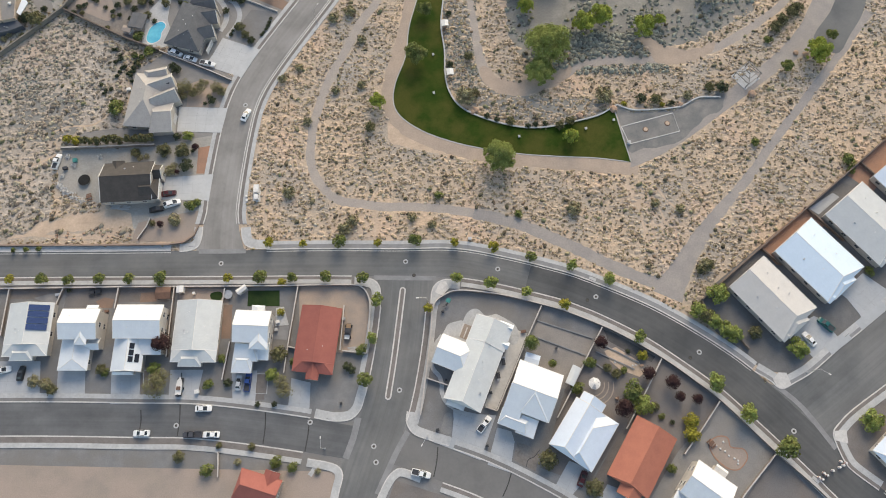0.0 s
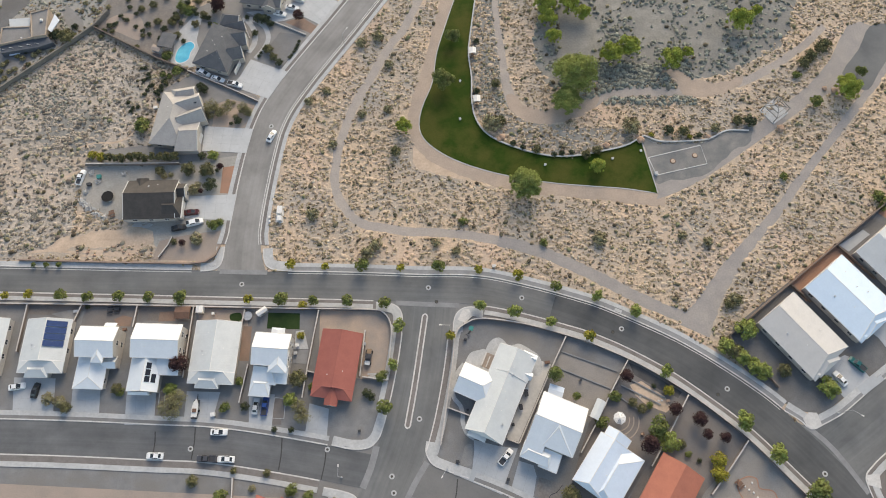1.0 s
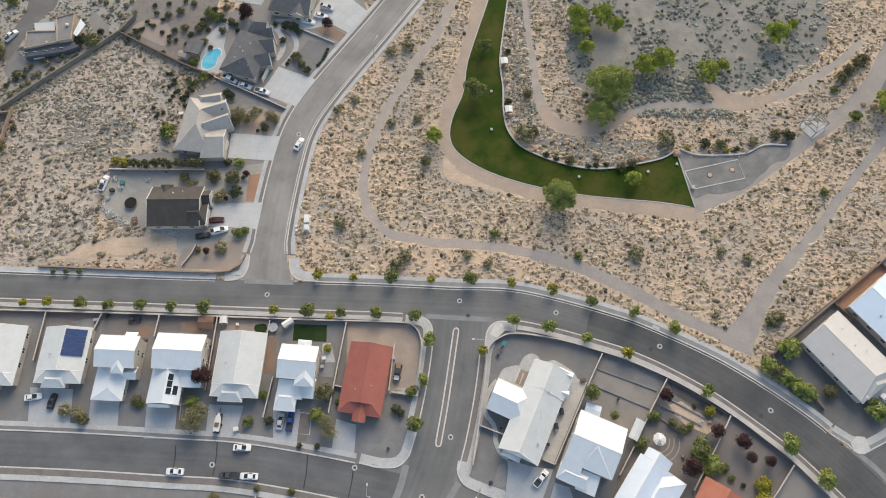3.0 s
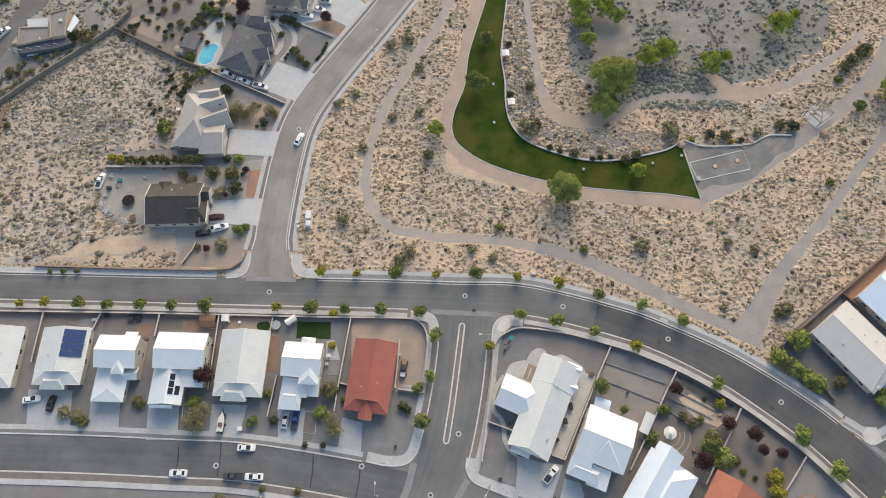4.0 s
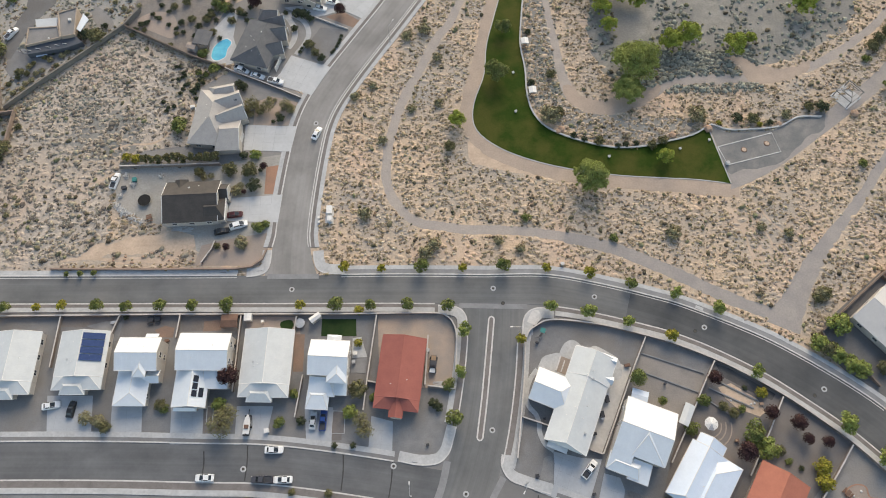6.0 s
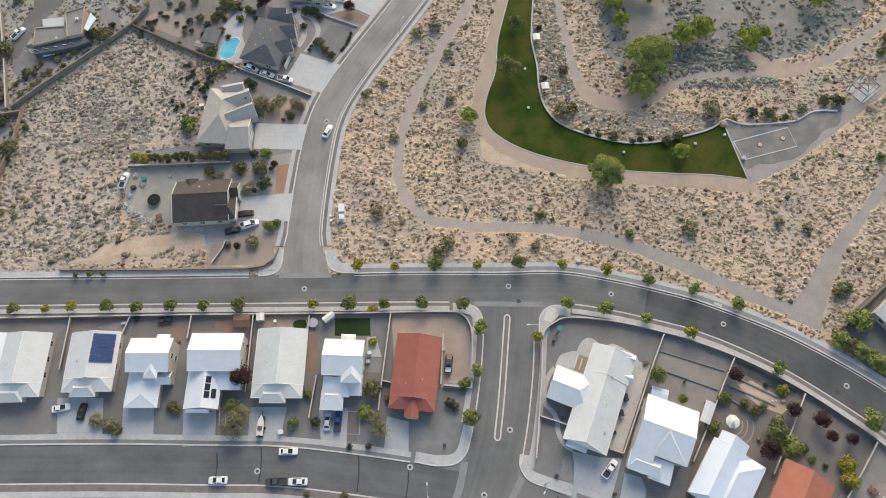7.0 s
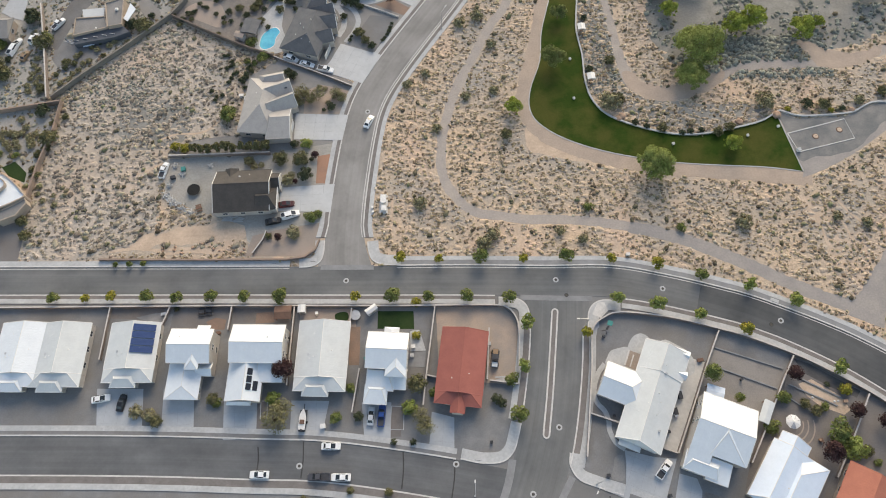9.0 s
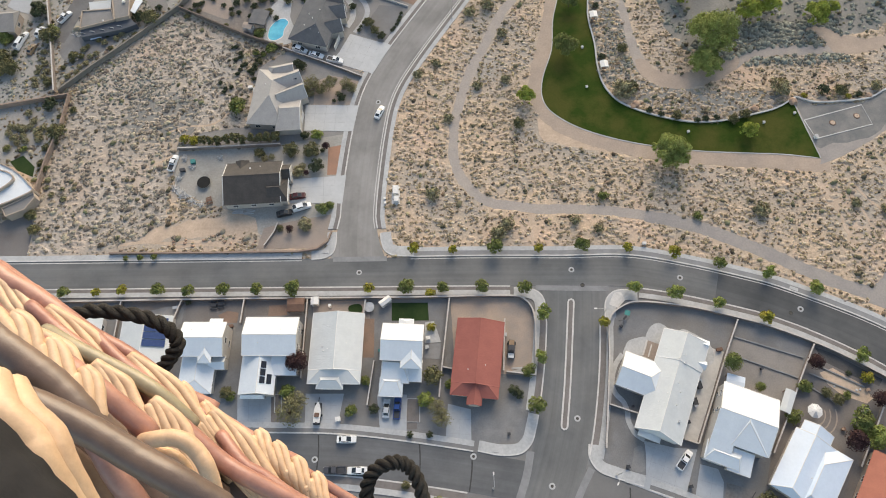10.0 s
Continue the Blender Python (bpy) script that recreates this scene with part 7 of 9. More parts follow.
def vehicle(spot, turn, colour, body, label, length=4.7):
    """A car, van or pickup, nose along its x axis."""
    k = length / 4.7
    car = empty("pickup_truck" if body == "pickup" else "van" if body == "van" else "car", spot[0], spot[1], 0.06, turn)
    tagged(car, label, "truck" if body == "pickup" else "van" if body == "van" else "car", "parked vehicles")
    p = PAINT[colour]
    h = 0.95 if body != "car" else 0.86
    loft("body", [(-2.32 * k, 0.74, 0.66, 0.35, h * 0.86), (-2.15 * k, 0.86, 0.80, 0.25, h), (-1.0 * k, 0.91, 0.84, 0.24, h + 0.02), (0.9 * k, 0.91, 0.82, 0.24, h), (1.9 * k, 0.87, 0.72, 0.25, h * 0.88), (2.32 * k, 0.72, 0.55, 0.34, h * 0.66)], p, car)
    if body == "car":
        cab = [(-1.75 * k, 0.76, 0.66, h - 0.05, h + 0.04), (-1.15 * k, 0.79, 0.58, h - 0.05, 1.40), (0.05 * k, 0.80, 0.60, h - 0.05, 1.46), (1.2 * k, 0.76, 0.66, h - 0.05, h + 0.04)]
    elif body == "van":
        cab = [(-2.2 * k, 0.82, 0.70, h - 0.05, 1.70), (-1.2 * k, 0.84, 0.70, h - 0.05, 1.86), (0.4 * k, 0.84, 0.70, h - 0.05, 1.84), (1.5 * k, 0.78, 0.66, h - 0.05, h + 0.05)]
    else:
        cab = [(-0.55 * k, 0.80, 0.68, h - 0.05, h + 0.5), (-0.4 * k, 0.82, 0.64, h - 0.05, 1.74), (0.55 * k, 0.82, 0.64, h - 0.05, 1.76), (1.25 * k, 0.78, 0.68, h - 0.05, h + 0.04)]
    loft("cabin", cab, p, car)
    rows = [[Vector((x, -wb, lo + (hi - lo) * 0.55)), Vector((x, -wt, hi)), Vector((x, wt, hi)), Vector((x, wb, lo + (hi - lo) * 0.55))] for x, wb, wt, lo, hi in cab]
    last = len(rows) - 1
    glass_pane("windscreen", (rows[last - 1][1], rows[last][1], rows[last][2], rows[last - 1][2]), car)
    glass_pane("rear_window", (rows[0][1], rows[1][1], rows[1][2], rows[0][2]), car)
    for k_ in range(1, last):
        glass_pane("side_window", (rows[k_][0], rows[k_ + 1 if k_ + 1 < last else last][0], rows[k_ + 1 if k_ + 1 < last else k_][1], rows[k_][1]), car)
        glass_pane("side_window", (rows[k_ + 1 if k_ + 1 < last else last][3], rows[k_][3], rows[k_][2], rows[k_ + 1 if k_ + 1 < last else k_][2]), car)
    if body == "pickup":
        bed = box_part("truck_bed", 1.6 * k, 1.5, 0.05, DARK, car, (-1.42 * k, 0, h + 0.02), label="dark bed liner")
        for sy in (-1, 1):
            box_part("bed_rail", 1.7 * k, 0.12, 0.16, p, car, (-1.4 * k, sy * 0.78, h))
        box_part("tailgate", 0.1, 1.6, 0.18, p, car, (-2.2 * k, 0, h - 0.02))
    for sx in (-1.42, 1.42):
        for sy in (-1, 1):
            wheel = shared("wheel", TYRE, car, pose(sx * k, sy * 0.70 + (0.11 if sy < 0 else 0.11), 0.33, 90, 0, 0))
            shared("rim", RIM, wheel, pose(0, 0, -0.01))
    for sy in (-0.58, 0.58):
        box_part("headlight", 0.1, 0.3, 0.12, TRIM, car, (2.24 * k, sy, 0.52), bevel=0.02)
        box_part("tail_light", 0.06, 0.26, 0.12, PAINT["red"], car, (-2.32 * k, sy, 0.62))
    return car


for spot, turn, colour, body, length, label in (
    ((3.6, 49.9), 67, "white", "car", 4.7, "white sedan on the grey side street"),
    ((-1.2, -42.5), 0, "white", "car", 4.7, "white sedan standing in the street"),
    ((1.6, -49.6), 180, "white", "car", 4.8, "white sedan parked at the kerb"),
    ((-3.6, -49.5), 180, "grey", "pickup", 5.4, "dark grey pickup parked at the kerb"),
    ((-17.8, -49.0), 180, "white", "car", 4.7, "white sedan parked at the kerb"),
    ((8.1, -35.4), 86, "silver", "car", 4.6, "silver sedan on a concrete driveway"),
    ((10.7, -35.3), 87, "blue", "pickup", 5.5, "blue pickup on a concrete driveway"),
    ((77.4, -47.8), 50, "white", "pickup", 5.2, "white pickup on a wide concrete driveway"),
    ((59.8, -60.6), -14, "white", "pickup", 5.4, "white pickup with a bed parked at the kerb"),
    ((-18.2, 22.9), 8, "red", "car", 4.6, "dark red car on a concrete driveway"),
    ((-16.8, 19.5), 18, "white", "van", 5.2, "white van on a gravel drive"),
    ((-21.4, 17.7), 12, "black", "car", 4.5, "dark car on a gravel drive"),
    ((-54.8, 34.2), 80, "white", "pickup", 5.4, "white pickup with a camper parked on dirt"),
    ((-21.6, 73.4), -22, "white", "van", 4.8, "white van beside a garden wall"),
    ((-16.5, 71.2), -18, "white", "car", 4.8, "white car beside a garden wall"),
    ((-10.6, 69.2), -14, "white", "pickup", 5.2, "white pickup on a concrete driveway"),
    ((172.0, -25.2), 126, "white", "car", 4.7, "white car on a concrete driveway"),
    ((177.6, -21.1), 135, "teal", "pickup", 5.3, "dark teal pickup on a concrete driveway"),
    ((103.6, -62.5), 65, "red", "car", 4.5, "dark red car on a driveway"),
    ((-59.6, -31.0), 10, "white", "car", 4.7, "white car on a concrete driveway"),
    ((-54.2, -32.0), 85, "black", "car", 4.4, "black car on a concrete driveway"),
    ((-110.3, 79.8), 75, "white", "van", 7.4, "white motorhome parked on dirt"),
    ((-104.9, 83.0), 80, "white", "van", 4.6, "white van parked on dirt"),
    ((-98.4, 88.9), 58, "white", "pickup", 5.4, "white pickup on a dirt drive"),
    ((-106.2, 76.4), 75, "sand", "car", 4.2, "rusty tan car parked on dirt"),
    ((1.5, 98.2), -12, "white", "car", 4.7, "white car on a concrete driveway"),
    ((5.5, 100.8), -12, "white", "car", 4.7, "white car on a concrete driveway"),
    ((7.3, 104.3), -12, "silver", "van", 4.7, "silver van on a concrete driveway")):
    vehicle(spot, turn, colour, body, label, length)


# ---- street furniture ----
RING = disc_mesh("manhole", 0.75, 0.012, CONCRETE, 20)
LID = disc_mesh("lid", 0.36, 0.02, IRON, 16)
for x, y in [(55.3, -0.1), (111.6, -11.7), (-0.2, 0.1), (140.0, -28.5), (163.4, -50.8), (-8.6, -47.0), (46.7, -53.3), (47.4, -57.5), (53.7, -38.1), (3.0, 53.8), (82.9, -2.8), (28.8, -46.6)]:
    ob = new("manhole", RING)
    ob.matrix_world = pose(x, y, 0.066)
    tagged(ob, "round iron manhole cover in a concrete collar", "manhole")
    shared("lid", LID, ob, pose(0, 0, 0.012), "dark cast iron lid")

FLUSH = disc_mesh("manhole", 0.55, 0.012, SEAL, 20)
for x, y in [(57.8, -4.4), (109.0, -12.7), (137.2, -30.1)]:
    ob = new("manhole", FLUSH)
    ob.matrix_world = pose(x, y, 0.066)
    tagged(ob, "dark iron manhole cover flush in the asphalt", "manhole")
    shared("lid", LID, ob, pose(0, 0, 0.012), "dark cast iron lid")

POLE = disc_mesh("pole", 0.10, 7.0, METAL, 10, 0.06)
ARM = disc_mesh("arm", 0.05, 2.6, METAL, 8, 0.04)
HEAD = box_mesh("lamp_head", 0.75, 0.3, 0.16, TRIM, 0.05)
FOOT = disc_mesh("base", 0.24, 0.4, CONCRETE, 12)
for (x, y), turn in (((61.8, -13.1), 180), ((33.2, -53.7), 92), ((61.6, -51.0), 240), ((169.9, -34.7), -32), ((25.0, 84.6), 60)):
    lamp = empty("street_lamp", x, y, 0.05, turn)
    tagged(lamp, "grey metal street lamp with one arm over the road", "lamp", "street lamps")
    shared("base", FOOT, lamp, pose(0, 0, 0))
    shared("pole", POLE, lamp, pose(0, 0, 0.3))
    shared("arm", ARM, lamp, pose(0, 0, 7.2, 0, 86, 0))
    shared("lamp_head", HEAD, lamp, pose(2.7, 0, 7.3))


def crate(name, spot, turn, sx, sy, sz, material, label, category, bevel=0.05, lid=None, base=0.03):
    """A box-like thing with a lid or roof of its own."""
    ob = new(name, box_mesh(name, sx, sy, sz, material, bevel))
    ob.matrix_world = pose(spot[0], spot[1], base, 0, 0, turn)
    tagged(ob, label, category)
    if lid:
        shared("lid", box_mesh("lid", sx + 0.12, sy + 0.12, 0.08, lid, 0.02), ob, pose(0, 0, sz - 0.01))
    return ob


pad = crate("equipment_pad", (8.95, 22.55), 1, 2.3, 5.8, 0.15, KERB, "pale concrete pad with utility cabinets", "pad", 0.02, base=0.0)
for spot, sx, sy in (((8.95, 23.9), 1.5, 2.4), ((9.15, 21.1), 1.2, 1.5)):
    crate("utility_cabinet", spot, 1, sx, sy, 1.3, TRIM, "white metal utility cabinet on a concrete pad", "cabinet", lid=TRIM, base=0.152)
for spot in ((5.9, 21.7), (6.1, 20.3)):
    crate("utility_box", spot, 15, 0.5, 0.5, 0.6, TRIM, "small white utility pedestal beside the footpath", "utility box", lid=TRIM)
crate("utility_box", (74.8, 6.8), 5, 0.9, 0.7, 0.8, TRIM, "small white utility box beside the footpath", "utility box", lid=METAL)
SLOT = box_mesh("slot", 1.5, 0.12, 0.14, IRON)
for (x, y), turn in (((34.1, -45.3), -8), ((64.4, -52.4), -18), ((183.1, -23.8), 40), ((111.0, -6.3), -24), ((167.1, -63.6), -45), ((-9.6, 6.1), 5), ((-19.7, 5.7), 3)):
    drain = new("storm_drain", box_mesh("storm_drain", 2.1, 0.9, 0.16, CONCRETE, 0.03))
    drain.matrix_world = pose(x, y, 0.06, 0, 0, turn)
    tagged(drain, "pale concrete storm drain inlet at the kerb", "drain", "storm drains")
    shared("slot", SLOT, drain, pose(0, -0.42, 0.015), "dark open slot")
for x, y in [(167.9, -63.0), (168.7, -63.5), (169.4, -61.9), (170.2, -62.5), (172.0, -61.3), (174.0, -60.5), (174.6, -59.0), (175.1, -60.0), (175.9, -59.4)]:
    cone = new("traffic_barrel", disc_mesh("traffic_barrel", 0.36, 1.0, TRIM, 14, 0.28))
    cone.matrix_world = pose(x, y, 0.05)
    tagged(cone, "white traffic barrel standing on the road", "barrel", "traffic barrels")
    for k in range(2):
        shared("band", disc_mesh("band", 0.35 - 0.035 * k, 0.1, RED_ROOF, 14, 0.34 - 0.035 * k), cone, pose(0, 0, 0.3 + 0.35 * k))

# ---- park things ----
for x, y in [(112.9, 43.6), (91.4, 41.1), (64.3, 57.3), (64.2, 71.8), (122.1, 46.5)]:
    lightbox = crate("lawn_light", (x, y), 12, 0.62, 0.62, 0.5, TRIM, "small white light box set in the lawn", "light box", lid=CONCRETE, base=0.06)
for (x, y), turn in (((68.3, 82.8), 4), ((69.7, 64.0), 4)):
    table = empty("picnic_shelter", x, y, 0.0, turn)
    tagged(table, "small white-roofed picnic shelter beside a low wall", "shelter")
    box_part("slab", 2.6, 4.6, 0.08, DARK, table, (0, 1.4, 0.01), label="dark slab reaching north of the posts")
    for sx in (-0.8, 0.8):
        for sy in (-0.8, 0.8):
            box_part("post", 0.1, 0.1, 2.1, METAL, table, (sx, sy, 0.09))
    v, f = roof_shape(-1.15, 1.15, -1.15, 1.15, 2.2, 0.35, "y", (0, 0))
    solid("roof", v, f, TRIM, table, "white metal roof")
    box_part("table_top", 0.8, 1.6, 0.06, WOOD, table, (0, 0, 0.75))
gaz = empty("pergola", *(166.9, 61.7), 0.0, 38)
tagged(gaz, "open grey timber pergola with a hipped frame on a gravel path", "pergola")
box_part("slab", 7.0, 6.6, 0.1, CONCRETE, gaz, (0, 0, 0.03))
for sx in (-2.9, 2.9):
    for sy in (-2.7, 2.7):
        box_part("post", 0.24, 0.24, 2.6, GREY_TIMBER, gaz, (sx, sy, 0.12))
for z_, f in ((2.72, 1.0), (3.2, 0.62), (3.62, 0.22)):  # rings of the hipped frame
    for sy in (-2.9 * f, 2.9 * f):
        box_part("beam", 6.2 * f + 0.2, 0.2, 0.2, GREY_TIMBER, gaz, (0, sy, z_))
    for sx in (-3.1 * f, 3.1 * f):
        box_part("beam", 0.2, 5.8 * f - 0.2, 0.2, GREY_TIMBER, gaz, (sx, 0, z_))
for sx in (-1, 1):
    for sy in (-1, 1):
        bm = bmesh.new()
        limb(bm, (sx * 3.1, sy * 2.9, 2.85), (sx * 0.5, sy * 0.5, 3.8), 0.12, 0.12, 4)
        part("hip_rafter", bm, GREY_TIMBER, gaz)
for x, y in ((132.1, 43.1), (139.3, 45.2)):
    pit = new("horseshoe_pit", disc_mesh("horseshoe_pit", 0.95, 0.12, WOOD, 12, 0.85))
    pit.matrix_world = pose(x, y, 0.05)
    tagged(pit, "timber-edged horseshoe pit filled with orange sand", "pit")
    shared("sand", disc_mesh("sand", 0.68, 0.03, BARE, 12), pit, pose(0, 0, 0.115))
    shared("stake", disc_mesh("stake", 0.03, 0.4, IRON, 6), pit, pose(0, 0, 0.12))
crate("trash_can", (126.2, 38.4), 10, 0.9, 0.9, 0.9, TRIM, "white bin at the corner of the lawn", "bin", lid=CONCRETE)


def boulder(spot, r, seed, label="rounded sandstone boulder by the wall", material=ROCK):
    rg = np.random.default_rng(seed)
    bm = bmesh.new()
    bmesh.ops.create_icosphere(bm, subdivisions=2, radius=r)
    for v in bm.verts:
        v.co *= rg.uniform(0.82, 1.12)
        v.co.z = v.co.z * 0.6 + r * 0.35
    me = bpy.data.meshes.new("boulder")
    bm.to_mesh(me)
    bm.free()
    me.materials.append(material)
    ob = new("boulder", me)
    ob.matrix_world = pose(*spot, 0)
    return tagged(ob, label, "rock")


for n_, (x, y) in enumerate([(77.0, 50.0), (111.3, 48.3), (122.3, 50.4), (144.3, 51.9), (77.8, 50.8), (167.9, 55.3), (185.0, 70.7), (188.1, 70.0)]):
    boulder((x, y), 0.9 + 0.2 * (n_ % 3), n_)

# ---- pool and back yards ----
POOL = closed([(-30.0, 85.7), (-27.8, 86.5), (-26.2, 84.7), (-27.3, 82.0), (-27.7, 78.9), (-30.5, 77.4), (-32.4, 79.0), (-32.0, 83.0)], 5)
slab("pool_deck", closed([(-31.7, 87.1), (-27.2, 88.4), (-25.3, 84.9), (-23.5, 79.3), (-25.9, 76.2), (-31.5, 76.3), (-33.7, 78.6), (-33.2, 83.5)], 4), -0.1, 0.10, CONCRETE, label="pale concrete pool deck")
slab("pool_coping", closed([(p[0], p[1]) for p in POOL[::5]], 5), -0.1, 0.13, TRIM, label="white pool coping")
cen = np.mean(POOL, 0)
slab("water_1", [cen + (np.array(p) - cen) * 0.93 for p in POOL], -0.1, 0.136, WATER, label="clear blue swimming pool water")
slab("patio_1", closed([(71.9, -19.8), (72.6, -17.4), (74.0, -15.5), (75.9, -14.8), (77.4, -15.6), (78.6, -16.9), (80.2, -16.9), (81.8, -16.5), (83.4, -17.2), (85.2, -18.3), (87.0, -19.5), (88.0, -21.2), (88.2, -23.4), (87.6, -25.2), (85.6, -25.4), (82.0, -20.4), (77.6, -20.2), (75.0, -24.0), (72.8, -22.6)], 3), -0.1, 0.085, CONCRETE, label="pale scalloped concrete patio")
slab("patio_2", closed([(66.3, -22.9), (66.9, -20.8), (67.9, -19.3), (70.0, -18.6), (72.2, -18.4), (73.0, -20.8), (73.4, -24.6), (70.0, -24.2)], 3), -0.1, 0.09, CONCRETE, label="pale concrete patio")
slab("patio_9", [(72.6, -19.2), (75.6, -20.4), (74.2, -24.6), (71.0, -23.2)], -0.1, 0.11, PINK_GRAVEL, label="tan paver terrace between two wings")
garden_wall([(72.4, -19.2), (70.9, -23.0)], 0.4, 0.3, KERB, "low pale seat wall on a patio")
garden_wall([(73.4, -20.4), (72.2, -23.4)], 0.25, 0.2, KERB, "low pale step edging on a patio")
ribbon("garden_path", glide([(66.0, -22.6), (64.2, -25.0), (63.1, -27.8), (62.8, -30.4), (63.4, -32.4), (65.0, -34.3), (65.7, -36.6), (65.7, -38.8), (66.9, -41.6), (69.0, -43.2)], 5), 0.6, -0.6, -0.1, 0.094, CONCRETE, label="curving pale concrete garden path")
slab("patio_3", [(88.0, -21.4), (90.8, -22.4), (86.1, -32.9), (81.0, -43.8), (77.7, -42.8), (80.2, -36.5), (84.6, -26.4)], -0.1, 0.08, LIGHT_PAVING, label="pale concrete side yard")
slab("garden_bed", closed([(139.6, -53.5), (142.3, -51.9), (144.8, -52.4), (145.3, -54.8), (148.7, -55.4), (149.4, -57.8), (146.6, -60.7), (143.2, -60.1), (140.1, -56.8)], 4), -0.1, 0.05, PINK_GRAVEL, label="heart-shaped tan gravel garden bed")
HEART = closed([(139.6, -53.5), (142.3, -51.9), (144.8, -52.4), (145.3, -54.8), (148.7, -55.4), (149.4, -57.8), (146.6, -60.7), (143.2, -60.1), (140.1, -56.8)], 4)
ribbon("bed_edge", HEART + HEART[:1], 0.16, -0.16, -0.1, 0.09, RED_GRAVEL, label="low red brick bed edging")
for n_, (x, y) in enumerate([(141.3, -54.4), (142.3, -55.2), (143.5, -55.9), (144.4, -57.1), (145.8, -57.8), (146.7, -58.4), (143.4, -53.4), (146.6, -59.2)]):
    boulder((x, y), 0.32, 40 + n_, "small pale stone in a gravel bed", KERB)


def trampoline(spot, r, mat_, label):
    ob = empty("trampoline", *spot, 0.02)
    tagged(ob, label, "trampoline")
    bm = bmesh.new()
    bmesh.ops.create_cone(bm, cap_ends=False, segments=24, radius1=r, radius2=r, depth=0.12)
    part("frame", bm, METAL, ob).matrix_local = pose(0, 0, 0.8)
    shared("mat", disc_mesh("mat", r * 0.98, 0.02, mat_, 24), ob, pose(0, 0, 0.82))
    shared("bed", disc_mesh("bed", r * 0.72, 0.02, mat_, 24), ob, pose(0, 0, 0.845))
    for k in range(6):
        shared("leg", disc_mesh("leg", 0.035, 0.8, METAL, 6), ob, pose(r * 0.95 * math.cos(k * 1.047), r * 0.95 * math.sin(k * 1.047), 0))


trampoline((2.9, -9.7), 1.35, METAL, "round pale grey trampoline in a back yard")
um = empty("patio_umbrella", *(108.7, -37.2), 0.02, 12)
tagged(um, "round white patio umbrella with grey panels over gravel", "umbrella")
shared("pole", disc_mesh("pole", 0.04, 2.3, METAL, 8), um, pose(0, 0, 0.05))
shared("base", disc_mesh("base", 0.35, 0.08, CONCRETE, 14), um, pose(0, 0, 0))
for k in range(8):
    a0, a1 = k * math.pi / 4 + 0.02, (k + 1) * math.pi / 4 - 0.02
    top = [(0, 0, 2.42), (1.75 * math.cos(a0), 1.75 * math.sin(a0), 2.0), (1.75 * math.cos(a1), 1.75 * math.sin(a1), 2.0)]
    solid("canopy_panel", top + [(px, py, pz - 0.03) for px, py, pz in top], [(0, 1, 2), (5, 4, 3), (0, 3, 4, 1), (1, 4, 5, 2), (2, 5, 3, 0)], METAL if k in (2, 5) else TRIM, um)
trampoline((-45.1, 27.7), 1.9, RUBBER, "round black trampoline on a dirt yard")


def shed(where, eave, rise, roof_mat, label, walls=True, wall_mat=TRIM):
    cx, cy, ang, w, d = where
    ob = empty("shed", cx, cy, 0.02, ang)
    tagged(ob, label, "shed")
    v, f = roof_shape(-w / 2, w / 2, -d / 2, d / 2, eave, rise, "x" if w > d else "y", (0, 0))
    solid("roof", v, f, roof_mat, ob)
    if walls:
        box_part("wall", w - 0.3, d - 0.3, eave - 0.12, wall_mat, ob, (0, 0, 0))
        box_part("door", 0.9, 0.06, 1.8, METAL, ob, (0, -d / 2 + 0.13, 0.02))
    else:
        for sx in (-1, 1):
            for sy in (-1, 1):
                box_part("post", 0.14, 0.14, eave - 0.15, WOOD, ob, (sx * (w / 2 - 0.3), sy * (d / 2 - 0.3), 0))


shed((7.1, -8.5, 37.2, 3.2, 1.6), 2.0, 0.3, TRIM, "small white shed standing askew")
shed((-11.0, -8.2, 2.7, 2.0, 2.1), 2.1, 0.2, TRIM, "small white storage shed by the wall")
shed((-15.7, -9.3, 0.7, 4.4, 3.6), 2.3, 0.4, WOOD, "dark brown timber garden shelter", False)
shed((102.8, -34.9, -26.7, 2.5, 5.6), 2.4, 0.25, GREY_WHITE_ROOF, "pale metal patio cover on posts", False)
shed((-35.1, 85.2, -12.0, 5.3, 5.7), 2.3, 0.3, SLATE_ROOF, "grey poolside shelter on timber posts", False)
shed((-38.5, 82.3, -15.8, 3.2, 2.3), 1.9, 0.2, PINK_GRAVEL, "small tan shed beside the wall")
slab("patio_4", [(179.5, 15.3), (187.8, 20.4), (189.6, 18.9), (182.1, 13.2)], -0.1, 0.09, DRIVE, label="pale concrete back patio")


def bench_set(spot, turn, material, label):
    ob = empty("garden_table_set", *spot, 0.03, turn)
    tagged(ob, label, "table")
    box_part("table_top", 1.6, 0.9, 0.06, material, ob, (0, 0, 0.7))
    for sx in (-0.65, 0.65):
        box_part("leg", 0.1, 0.7, 0.7, material, ob, (sx, 0, 0))
    for sy in (-0.95, 0.95):
        box_part("bench", 1.6, 0.4, 0.06, material, ob, (0, sy, 0.42))
        for sx in (-0.6, 0.6):
            box_part("bench_leg", 0.08, 0.3, 0.42, material, ob, (sx, sy, 0))


bench_set((-37.6, -8.5), 5, DARK, "dark metal garden table with benches")
bench_set((-35.7, -8.2), 5, DARK, "dark metal garden table with benches")
bench_set((-42.9, 22.1), 20, WOOD, "weathered timber garden table with benches")
bench_set((139.9, -53.8), 40, WOOD, "small timber garden table with benches")
